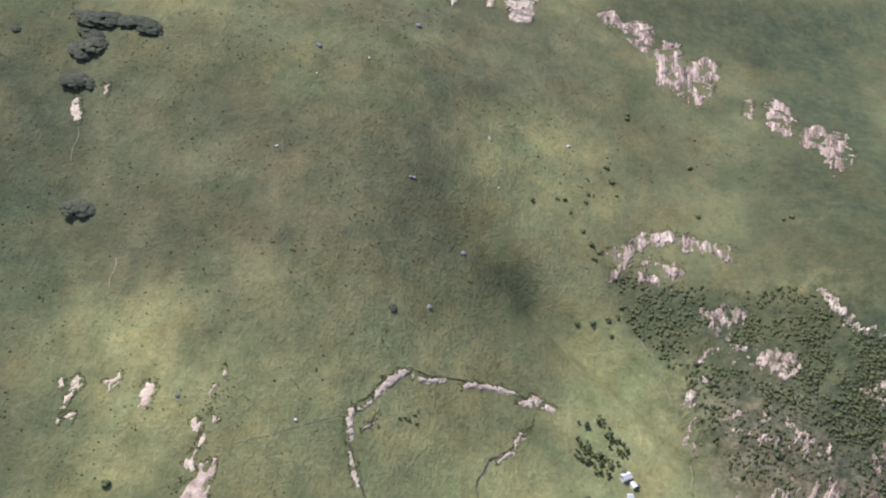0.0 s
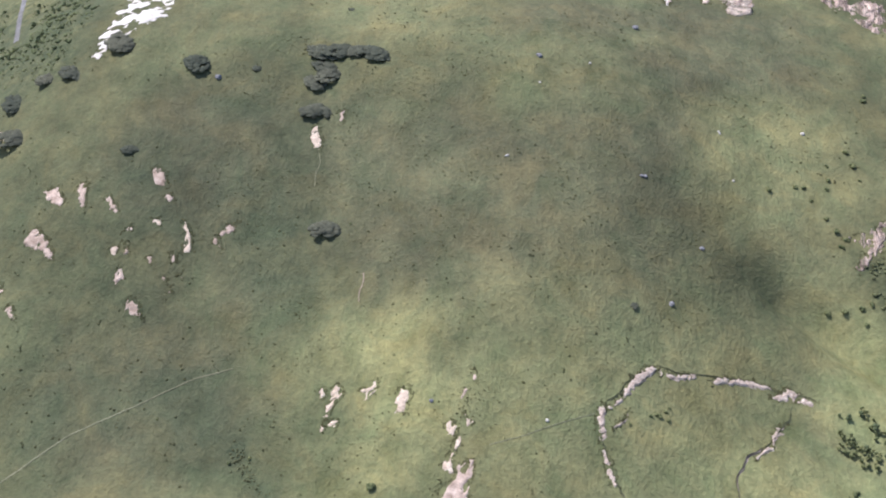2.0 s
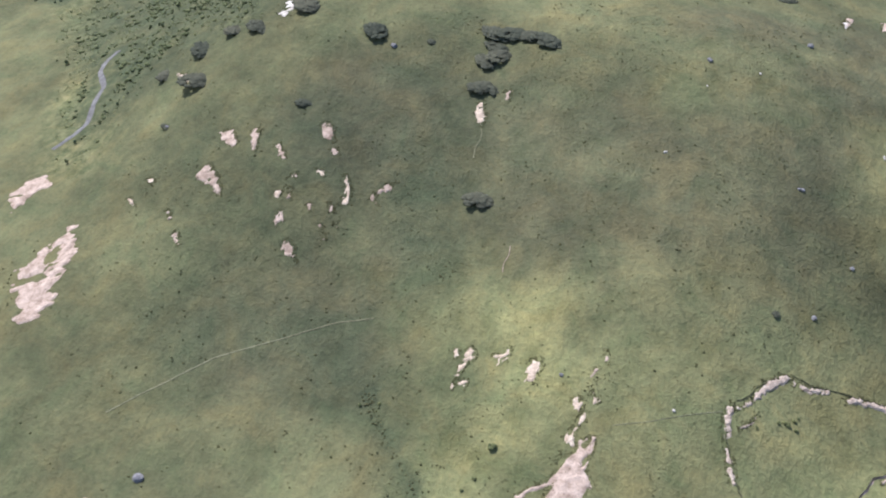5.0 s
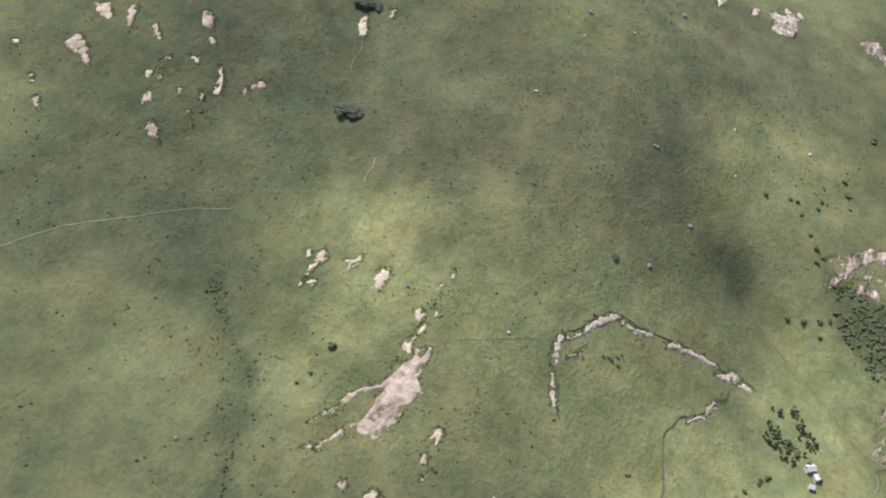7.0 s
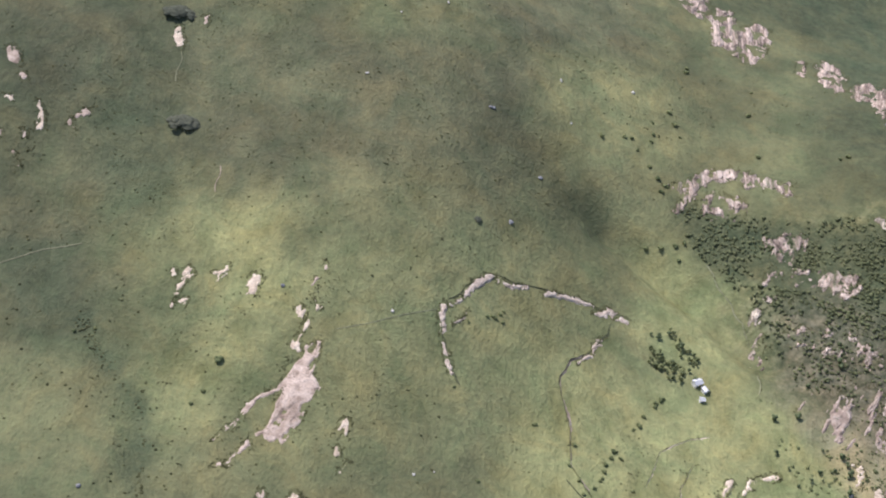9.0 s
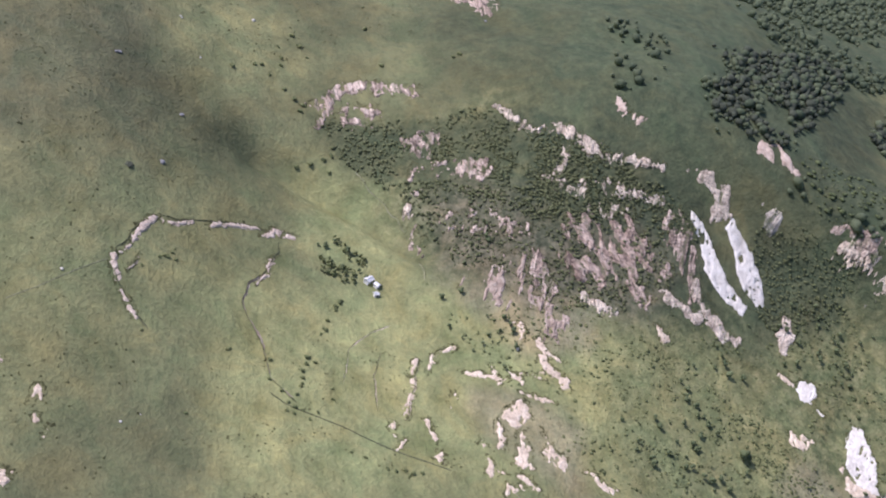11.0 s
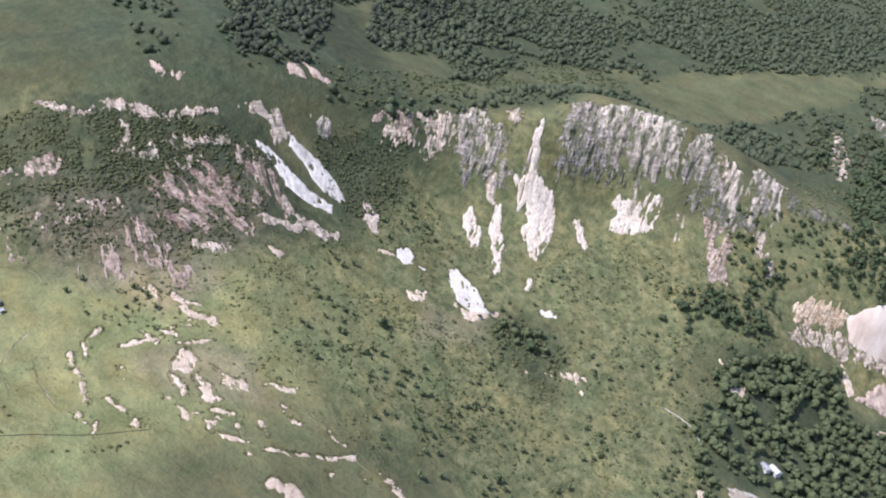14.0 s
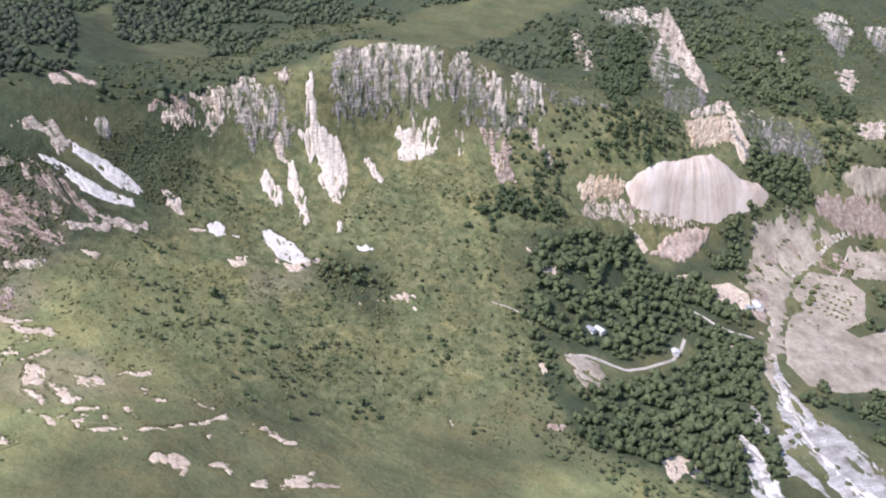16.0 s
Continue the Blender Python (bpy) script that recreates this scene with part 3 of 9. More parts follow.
LONE_SHRUBS += [
    (63.2, 447.1, 2.6), (184.5, 445.5, 4.1), (181.2, 441.8, 3.4), (173.5, 429.5, 3.4), (170.1, 421.6, 4), (166.8, 417.5, 2.7),
    (156, 398.2, 3.2), (153.1, 393.6, 3.2), (149.9, 388.1, 3.2), (148.3, 378.6, 2.5), (165.1, 375.2, 2.9), (164.1, 367.1, 2.5),
    (109.3, 401.1, 2.5), (140.9, 362, 3.1), (138, 365.4, 2.5), (144.9, 360, 2.8), (153.4, 358.1, 2.5), (81.2, 356.4, 2.4),
    (132.1, 395.4, 2.9), (129.5, 381.1, 2.8), (61.4, 406, 2.5), (185, 446.2, 3.6), (180.7, 439.2, 3.2), (170.9, 421.8, 3.1),
    (154.1, 398.5, 3.3), (159, 395.3, 3.3), (148.8, 383.2, 3.3), (147.2, 376.7, 2.6), (143.8, 370.8, 2.6), (108, 400.1, 2.6),
]
LONE_SHRUBS += [
    (185.3, 319.8, 3.2), (189.8, 318.5, 2.8), (194.8, 318.3, 2.9), (198.9, 315.9, 3.2), (203.9, 315.7, 2.9), (196.5, 314.5, 2.8),
    (135.7, 373.1, 2.6), (135.8, 359.5, 2.5), (139.8, 357.4, 2.5), (148, 353.5, 2.5), (166.9, 331.1, 2.5), (174.1, 327, 2.5),
    (-62.2, 390, 5.4), (-64.6, 370.6, 2.7), (-68.2, 362.3, 2.7), (-186.9, 416.6, 2), (-114.1, 551.2, 2.1), (76.5, 457.6, 2.6),
    (78.7, 457.1, 2.9), (83.3, 464.3, 2.3), (-174.3, 291.4, 2.4), (-177.6, 287.1, 2.4), (-130, 402.7, 2.5), (-139.5, 396.9, 2.5),
    (-112.2, 282.9, 2.5), (-110, 286.6, 2.5), (855.3, -22.4, 5.2), (856.9, -34.7, 5.3), (852.9, -42.8, 5.8), (885.4, -49.4, 6),
]
LONE_SHRUBS += [
    (900.7, -54, 5.4), (911.4, -64, 5.5), (920.9, -74.6, 5.5), (848.6, -71.4, 8.2), (843.4, -77.7, 7), (838.2, -52.8, 5.8),
    (799.2, -39.1, 5.1), (814.2, -31.1, 5.1), (837.8, -35.6, 5.2), (781.5, -68.9, 5.6), (764.4, -76.1, 4.9), (841.8, -89.1, 9.4),
    (829.7, -87.7, 9.3), (818, -86.3, 9.2), (853.3, -90.6, 8.3), (688.3, -66.8, 5.1), (594.5, -91.7, 6.6), (587.5, -99.1, 6.6),
    (577, -95.9, 5.6), (579.3, -115.2, 5.6), (568.2, -131.2, 5.6), (548.9, -124.3, 6.4), (553.6, -140.7, 5.5), (535.2, -96.3, 6.2),
    (558.5, -76.3, 5.5), (851.2, -102, 4.1), (849.6, -107.6, 4.1), (848.5, -113.3, 4.1), (847.2, -118.9, 4.1), (845.7, -124.4, 4.1),
]
LONE_SHRUBS += [
    (839.3, -100.4, 4.1), (838.2, -106.1, 4.1), (836.9, -111.6, 4.1), (835.5, -117.2, 4.1), (834, -122.7, 4.1), (827.7, -98.9, 4.1),
    (826.5, -104.5, 4.1), (825.1, -110, 4.1), (823.7, -115.5, 4), (822.1, -121, 4), (817.8, -97.2, 4), (816.5, -102.7, 4),
    (815.1, -108.2, 4), (813.6, -113.7, 4), (812, -119.1, 4),
]
LONE_TREES = [
    (184.9, 480.6, 4.3), (192.4, 474.6, 3.9), (201.6, 470.8, 3.9), (178.6, 494.5, 3.2), (182.2, 491.9, 3.6), (190.1, 495.4, 3.3),
    (197.6, 487.8, 3.6), (204.7, 466.4, 3.5), (214.5, 458.9, 3.2), (368.7, 208.9, 4.7), (351.1, 214, 5.3), (407.3, 189.5, 5.6),
    (407.6, 180.8, 6), (396.4, 187.6, 5.6), (388.5, 189, 5.1), (401.9, 173.7, 5.6), (396.1, 179.6, 5.6), (440, 160.2, 4.1),
    (432.5, 179.3, 4.1), (448.9, 157.4, 4.1), (421.8, 318, 6.8), (421.3, 310.5, 6.3), (517.2, 264.9, 7.2), (525.8, 259.2, 7.3),
    (534.1, 253.2, 8.2), (526.9, 242, 7.2), (522.7, 232.4, 6.8), (517.5, 249.8, 8.1), (514.5, 258.4, 6.3), (515.5, 276.7, 6.4),
]
LONE_TREES += [
    (522.8, 272.9, 6.4), (444.2, 372, 7.1), (434.3, 375, 6.2), (431.5, 380.5, 6.2),
]
BOULDERS = [
    (80.2, 530.2, 3.7), (-233.7, 658.2, 4.8), (-21.4, 699.4, 3.6), (-360.9, 561.7, 3.2), (-41.3, 438.7, 2.8), (57, 613.6, 2.9),
    (96.1, 577.5, 3.2), (54.9, 613.4, 2.8), (-22.4, 700.4, 3.8), (40.9, 780.9, 5.1), (343.9, 699.3, 2.5), (-228.8, 317.1, 6.3),
    (-230.1, 287.2, 5.6), (-197, 257.7, 9.3), (-185.5, 237.4, 9.7), (-235.5, 277.3, 7.4), (-182, 277.8, 2.3), (-103.2, 303.1, 2.8),
]
PALE_BOULDERS = [
    (103.6, 677.1, 2.4), (-29.3, 604, 2.1), (20.3, 436.8, 2.7), (12.4, 705.3, 2.8), (-17.8, 671, 2.3), (161.2, 703.9, 4),
    (102.9, 678.7, 2.3), (-28.4, 604.6, 2.4), (113.6, 637.8, 2.4), (48.4, 350.7, 2.4), (58.3, 354.7, 1.5),
]


def lattice(ix, iy, seed):
    v = np.sin(ix * 127.1 + iy * 311.7 + seed * 74.7) * 43758.5453
    return v - np.floor(v)


def wave(x, y, seed=0):
    """Smooth value noise, -1 to 1, one wave a unit."""
    ix, iy = np.floor(x), np.floor(y)
    fx, fy = x - ix, y - iy
    fx, fy = fx * fx * (3 - 2 * fx), fy * fy * (3 - 2 * fy)
    a, b = lattice(ix, iy, seed), lattice(ix + 1, iy, seed)
    c, d = lattice(ix, iy + 1, seed), lattice(ix + 1, iy + 1, seed)
    return 2 * (a + (b - a) * fx + (c - a) * fy + (a - b - c + d) * fx * fy) - 1


def rough_noise(x, y, size, seed=0, octaves=4):
    v, amp, total = 0, 1.0, 0.0
    for k in range(octaves):
        v, total = v + amp * wave(x / size * 2 ** k + 17.3 * k, y / size * 2 ** k - 9.1 * k, seed + k), total + amp
        amp *= 0.55
    return v / total


def from_brow(x, y):
    """Signed distance from the brow (behind it positive) and the place along it."""
    best, side, along = np.full(x.shape, 1e9), np.zeros(x.shape), np.zeros(x.shape)
    for i, ((ax, ay), (bx, by)) in enumerate(zip(BROW, BROW[1:])):
        length = math.hypot(bx - ax, by - ay)
        dx, dy = (bx - ax) / length, (by - ay) / length
        qx, qy = x - ax, y - ay
        s = np.clip(qx * dx + qy * dy, 0, length)
        r = np.hypot(qx - s * dx, qy - s * dy)
        near = r < best
        best = np.where(near, r, best)
        side = np.where(near, r * np.sign(dx * qy - dy * qx), side)
        along = np.where(near, i + s / length, along)
    return side, along


def smooth_land(x, y):
    z = PLAIN[0] + PLAIN[1] * x + PLAIN[2] * y
    side, along = from_brow(x, y)
    step = 1 / (1 + np.exp(-np.clip((side + 28) / 10, -40, 40))) - 0.5
    step = step * np.exp(-(np.clip(np.abs(side + 28) - 30, 0, None) / 170) ** 2)
    z = z + step * np.interp(along, np.arange(len(DROP)), DROP)
    for cx, cy, r, height in RISES + HOLLOWS:
        z = z + height * np.exp(-((x - cx) ** 2 + (y - cy) ** 2) / (2 * r * r))
    return z


def gullied(x, y):
    z = np.zeros(np.shape(x))
    for line, depth, half in GULLIES:
        best, along, total = np.full(np.shape(x), 1e9), np.zeros(np.shape(x)), 0.0
        for (ax, ay), (bx, by) in zip(line, line[1:]):
            length = math.hypot(bx - ax, by - ay)
            s = np.clip(((x - ax) * (bx - ax) + (y - ay) * (by - ay)) / length ** 2, 0, 1)
            r = np.hypot(x - ax - s * (bx - ax), y - ay - s * (by - ay))
            along = np.where(r < best, total + s * length, along)
            best, total = np.minimum(best, r), total + length
        along = along / total
        z = z - depth * np.exp(-(best / half) ** 2) * np.clip(np.minimum(along, 1 - along) * 5, 0, 1)
    return z


def land(x, y):
    """Height of the ground, with its small unevenness."""
    x, y = np.asarray(x, float), np.asarray(y, float)
    rills = 1 - 2 * np.abs(wave(x / 38 + 0.6 * wave(x / 90, y / 90, 5), y / 95, 12))
    return smooth_land(x, y) + gullied(x, y) + 1.5 * rough_noise(x, y, 46, 3, 3) + 0.7 * rills + 0.4 * rough_noise(x, y, 13, 8, 2)


def normal_of(x, y):
    e = 2.0
    gx, gy = (land(x + e, y) - land(x - e, y)) / (2 * e), (land(x, y + e) - land(x, y - e)) / (2 * e)
    n = np.stack([-gx, -gy, np.ones_like(gx)], -1)
    return n / np.linalg.norm(n, axis=-1, keepdims=True)


def inside(x, y, outline):
    """Distance to an outline in plan, positive inside it."""
    best, within = np.full(np.shape(x), 1e9), np.zeros(np.shape(x), bool)
    for (ax, ay), (bx, by) in zip(outline, outline[1:] + outline[:1]):
        dx, dy = bx - ax, by - ay
        s = np.clip(((x - ax) * dx + (y - ay) * dy) / (dx * dx + dy * dy + 1e-9), 0, 1)
        best = np.minimum(best, np.hypot(x - ax - s * dx, y - ay - s * dy))
        cross = (ay > y) != (by > y)
        within ^= cross & (x < ax + dx * (y - ay) / (dy if abs(dy) > 1e-9 else 1e-9))
    return np.where(within, best, -best)


def soft_zone(x, y, outlines, edge, seed):
    v = np.zeros(np.shape(x))
    for o in outlines:
        v = np.maximum(v, np.clip((inside(x, y, o) + edge * 0.9 * rough_noise(x, y, edge * 2.2, seed)) / edge + 0.5, 0, 1))
    return v * v * (3 - 2 * v)


def mesh_object(name, verts, faces, material, parent=None, smooth=True):
    me = bpy.data.meshes.new(name)
    me.from_pydata([tuple(v) for v in verts], [], [tuple(f) for f in faces])
    me.materials.append(material)
    me.shade_smooth() if smooth else me.shade_flat()
    ob = new(name, me)
    ob.parent = parent
    return ob


def part(name, bm, material, parent, label=""):
    me = bpy.data.meshes.new(name)
    bm.to_mesh(me)
    bm.free()
    me.materials.append(material)
    ob = new(name, me)
    ob.parent = parent
    return tagged(ob, label)


def axis(lo, hi, step, far):
    mid = list(np.arange(lo, hi + step / 2, step))
    out, d = [], step
    while mid[-1] + sum(out) < far:
        d *= 1.09
        out.append(d)
    ups = list(np.cumsum(out))
    return np.array([lo - u for u in reversed(ups)] + mid + [mid[-1] + u for u in ups])


def build_ground():
    xs, ys = axis(-480, 960, 5.0, 4300), axis(-170, 860, 5.0, 4300)
    gx, gy = np.meshgrid(xs, ys)
    gz = land(gx, gy)
    ny, nx = gx.shape
    idx = np.arange(nx * ny).reshape(ny, nx)
    quads = np.stack([idx[:-1, :-1], idx[:-1, 1:], idx[1:, 1:], idx[1:, :-1]], -1).reshape(-1, 4)
    me = bpy.data.meshes.new("ground")
    me.vertices.add(nx * ny)
    me.vertices.foreach_set("co", np.stack([gx, gy, gz], -1).astype(np.float32).ravel())
    me.loops.add(quads.size)
    me.loops.foreach_set("vertex_index", quads.astype(np.int32).ravel())
    me.polygons.add(len(quads))
    me.polygons.foreach_set("loop_start", np.arange(0, quads.size, 4, dtype=np.int32))
    me.update(calc_edges=True)
    me.shade_smooth()
    for name, outlines, edge, seed in (("shade_brown", SHADE_BROWN, 70, 21), ("lush_and_sunlit", LUSH_AND_SUNLIT, 60, 31), ("shade_green", SHADE_GREEN, 55, 33), ("grit", GRITTY, 34, 37), ("rank", RANK, 40, 41), ("wood", WOOD, 16, 51), ("dry", DRY, 18, 61)):
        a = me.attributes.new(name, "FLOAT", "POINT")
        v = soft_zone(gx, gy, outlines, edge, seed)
        if name == "shade_green":
            # Painted shade, darker ground below thickets, and a deeper green for meadows.
            v = np.maximum(np.maximum(np.maximum(v, 0.85 * soft_zone(gx, gy, THICK + DARK_PATCH, 22, 45) + 0.75 * soft_zone(gx, gy, FAR_SIDE, 60, 49)), 0.5 * soft_zone(gx, gy, HALF_SHADE, 70, 39)), 0.4 * soft_zone(gx, gy, MEADOW, 14, 81))
        if name == "lush_and_sunlit":
            v = np.maximum(np.maximum(v, 0.4 * soft_zone(gx, gy, SUN_PATCHES, 60, 35)), 0.3 * soft_zone(gx, gy, MEADOW, 14, 81))
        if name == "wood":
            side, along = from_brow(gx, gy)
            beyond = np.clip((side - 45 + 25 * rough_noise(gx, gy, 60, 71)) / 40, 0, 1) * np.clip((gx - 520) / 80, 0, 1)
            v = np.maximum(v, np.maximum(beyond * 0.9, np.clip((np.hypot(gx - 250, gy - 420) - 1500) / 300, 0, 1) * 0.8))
            # Cloud shade put into the ground colour at part strength.
            v = np.maximum(v, 0.62 * soft_zone(gx, gy, SHADE_TONE, 40, 91))
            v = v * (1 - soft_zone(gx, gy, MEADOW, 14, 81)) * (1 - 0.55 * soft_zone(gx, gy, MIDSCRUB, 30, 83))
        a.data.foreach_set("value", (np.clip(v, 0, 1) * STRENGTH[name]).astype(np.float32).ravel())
    me.materials.append(GRASS)
    return tagged(new("ground", me), "grassy hillside with rank grass, cloud shade and sun patches put into its colour", "hillside", kind="structure")


LEDGES = []    # where shrubs root in the rock
RIMS = []      # dark tufts on bare ground, set along rims in place of shade


def islands(faces, count):
    """Faces sorted into the pieces that hang together, the largest first."""
    root = list(range(count))

    def top(i):
        while root[i] != i:
            root[i] = root[root[i]]
            i = root[i]
        return i

    for f in faces:
        for i in f[1:]:
            a, b = top(f[0]), top(i)
            root[a] = b
    sets = {}
    for f in faces:
        sets.setdefault(top(f[0]), []).append(f)
    return sorted(sets.values(), key=len, reverse=True)


def face_run(ob, bed, across, height):
    """Where each point of a bare face lies: from foot to top, along the contour, and its height."""
    for key, v in (("bed", bed), ("across", across), ("height", height)):
        ob.data.attributes.new(key, "FLOAT", "POINT").data.foreach_set("value", np.asarray(v, np.float32))


def drape(name, outline, material, label, category, cell=1.6, ragged=1.2, lift=0.5, relief=0.5, gaps=0.0, grain=4.0,
          flutes=0.0, kind="", seed=None, group="", long=1.8, piece="bare_patch", most=14, streak_dir=None, swell=0.45):
    """Bare ground or rock that lies in the land: ragged outline drawn out down the slope or along a given direction,
    sunk edges, a broken surface.
    """
    seed = (int(abs(outline[0][0]) * 7 + abs(outline[0][1]) * 13) % 97) if seed is None else seed
    px, py = [p[0] for p in outline], [p[1] for p in outline]
    xs = np.arange(min(px) - 2 * ragged, max(px) + 2 * ragged + cell, cell)
    ys = np.arange(min(py) - 2 * ragged, max(py) + 2 * ragged + cell, cell)
    gx, gy = np.meshgrid(xs, ys)
    n = normal_of(gx, gy)
    down = n[..., :2].reshape(-1, 2).mean(0)
    # Mostly given towards the camera, so rock streaks stand upright in its view.
    down = np.array(streak_dir) if streak_dir else down / (np.linalg.norm(down) + 1e-6)
    s, r = gx * -down[1] + gy * down[0], gx * down[0] + gy * down[1]
    s = s + 2.0 * wave(gx / 14, gy / 14, seed + 31)
    field = inside(gx, gy, outline) + (0.35 * ragged if category == "rock" else swell) + ragged * 2.6 * rough_noise(s, r / long, grain, seed, 6)
    if gaps:
        field = np.minimum(field, (0.62 - gaps * 1.15 + rough_noise(s, r / long, grain * 1.5, seed + 5, 4)) * 5)
    if flutes >= 1.5:
        ends = [f([p[0] * down[0] + p[1] * down[1] for p in outline]) for f in (min, max)]
        foot = (ends[1] - r) / (ends[1] - ends[0])
        field = np.minimum(field, (foot * 3.2 - 0.05 + 1.7 * rough_noise(s, r / 2.2, 4.5, seed + 21, 6)) * 4)
    deep = np.clip(field / (3.5 if flutes >= 1.5 else 1.5), 0, 1)
    rise = -0.45 + (0.45 + lift) * deep + relief * deep * ((0.5 if flutes >= 1.5 else 1) * rough_noise(gx, gy, 5.0, seed + 9) + 0.3)
    if flutes:
        rib = 1 - 2 * np.abs(wave(s / 8.5, r / 40, seed + 2))
        thin = 1 - 2 * np.abs(wave(s / 3.4 + 0.7 * wave(s / 11, r / 11, seed), r / 20, seed + 3))
        ledge = wave(land(gx, gy) / 3.4 + 0.7 * wave(s / 9, r / 30, seed + 6), s / 30, seed + 4)
        rise = rise + flutes * deep * (0.5 * rib + 0.25 * thin + 0.4 * ledge + 0.2) + 0.45 * min(flutes, 1.6) * deep * (rough_noise(s, r / 2.5, 2.6, seed + 8, 4) + (0.9 * rough_noise(s, r, 2.2, seed + 18, 2) if flutes > 1.3 else 0))
    p = np.stack([gx, gy, land(gx, gy)], -1) + n * rise[..., None]
    ny, nx = gx.shape
    verts, faces, made = [], [], {}
    flat, val = p.reshape(-1, 3), field.ravel()

    def corner(a):
        if a not in made:
            made[a] = len(verts)
            verts.append(flat[a])
        return made[a]

    def cut(a, b):
        key = (min(a, b), max(a, b))
        if key not in made:
            k = val[a] / (val[a] - val[b])
            made[key] = len(verts)
            verts.append(flat[a] * (1 - k) + flat[b] * k)
        return made[key]

    alive = (field[:-1, :-1] > 0) | (field[1:, :-1] > 0) | (field[:-1, 1:] > 0) | (field[1:, 1:] > 0)
    for j, i in zip(*np.nonzero(alive)):
        a = j * nx + i
        for tri in ((a, a + 1, a + nx + 1), (a, a + nx + 1, a + nx)):
            ring = []
            for u, v in zip(tri, tri[1:] + tri[:1]):
                if val[u] > 0:
                    ring.append(corner(u))
                if (val[u] > 0) != (val[v] > 0):
                    ring.append(cut(u, v))
            if len(ring) > 2:
                faces.append(ring)
    reach = [f([p[0] * down[0] + p[1] * down[1] for p in outline]) for f in (min, max)]
    main = None
    for k, group_faces in enumerate(islands(faces, len(verts))):
        if k and (len(group_faces) < 5 or k > most):
            break
        ids = sorted({i for f in group_faces for i in f})
        new_id = {i: m for m, i in enumerate(ids)}
        ob = mesh_object(piece if k else name, [verts[i] for i in ids], [[new_id[i] for i in f] for f in group_faces], material, main, smooth=not flutes)
        if not k:
            main = tagged(ob, label, category, group, kind)
        pts = np.array([verts[i] for i in ids])
        face_run(ob, (reach[1] - pts[:, :2] @ down) / (reach[1] - reach[0]), pts[:, 1] * down[0] - pts[:, 0] * down[1], pts[:, 2])
    # Dark tufts crowd the upper rim to imitate the shade of its edge.
    rim = np.nonzero((field > -1.3) & (field < 0.3) & (n[..., 0] * -down[0] + n[..., 1] * -down[1] < 1))
    up = inside(gx - down[0] * 2.5, gy - down[1] * 2.5, outline)
    for j, i in zip(*rim):
        if lattice(float(gx[j, i]), float(gy[j, i]), 3) < (0.75 if up[j, i] < field[j, i] else 0.03) * min(1, cell):
            RIMS.append((float(gx[j, i]), float(gy[j, i])))
    inner = np.nonzero(field > 1.0)
    for j, i in zip(*inner):
        if category == "rock":
            if lattice(float(gx[j, i]), float(gy[j, i]), 9) < 0.03 * cell * cell * (0.5 + max(0, 2 * wave(gx[j, i] / 12, gy[j, i] / 12, 6))):
                LEDGES.append((float(gx[j, i]), float(gy[j, i]), float(rise[j, i])))
        elif lattice(float(gx[j, i]), float(gy[j, i]), 9) < 0.012 * cell:
            RIMS.append((float(gx[j, i]), float(gy[j, i])))
    return main


def along_line(points, step):
    pts = np.array(points, float)
    seg = np.hypot(*np.diff(pts, axis=0).T)
    s = np.r_[0, np.cumsum(seg)]
    q = np.arange(0, s[-1] + step / 2, step)
    fine = np.stack([np.interp(q, s, pts[:, 0]), np.interp(q, s, pts[:, 1])], -1)
    for _ in range(3):
        fine[1:-1] = (fine[:-2] + 2 * fine[1:-1] + fine[2:]) / 4
    return fine


LANES = []     # tracks and houses, kept free of trees


def strip(name, points, width, material, label, category, kind="", lift=0.18, wobble=0.25, step=2.0, taper=False):
    """A track or path: a ribbon with sunk edges that follows the ground."""
    LANES.append((points, width / 2 + (8.0 if width > 2 else 0.5)))
    c = along_line(points, step)
    d = np.gradient(c, axis=0)
    d /= np.linalg.norm(d, axis=1, keepdims=True)
    side = np.stack([-d[:, 1], d[:, 0]], -1)
    w = width / 2 * (1 + wobble * rough_noise(c[:, 0], c[:, 1], 9, 4))
    if taper:
        w = w * np.clip(np.minimum(np.arange(len(c)), np.arange(len(c))[::-1]) / 4, 0.15, 1)
    rows, verts, faces = (-1.0, -0.75, -0.3, 0.3, 0.75, 1.0), [], []
    for k in rows:
        q = c + side * (w * k)[:, None]
        verts.append(np.stack([q[:, 0], q[:, 1], land(q[:, 0], q[:, 1]) + (-0.35 if abs(k) == 1 else lift)], -1))
    n = len(c)
    for r in range(len(rows) - 1):
        for i in range(n - 1):
            faces.append((r * n + i, r * n + i + 1, (r + 1) * n + i + 1, (r + 1) * n + i))
    return tagged(mesh_object(name, np.concatenate(verts), [f[::-1] for f in faces], material), label, category, kind=kind)


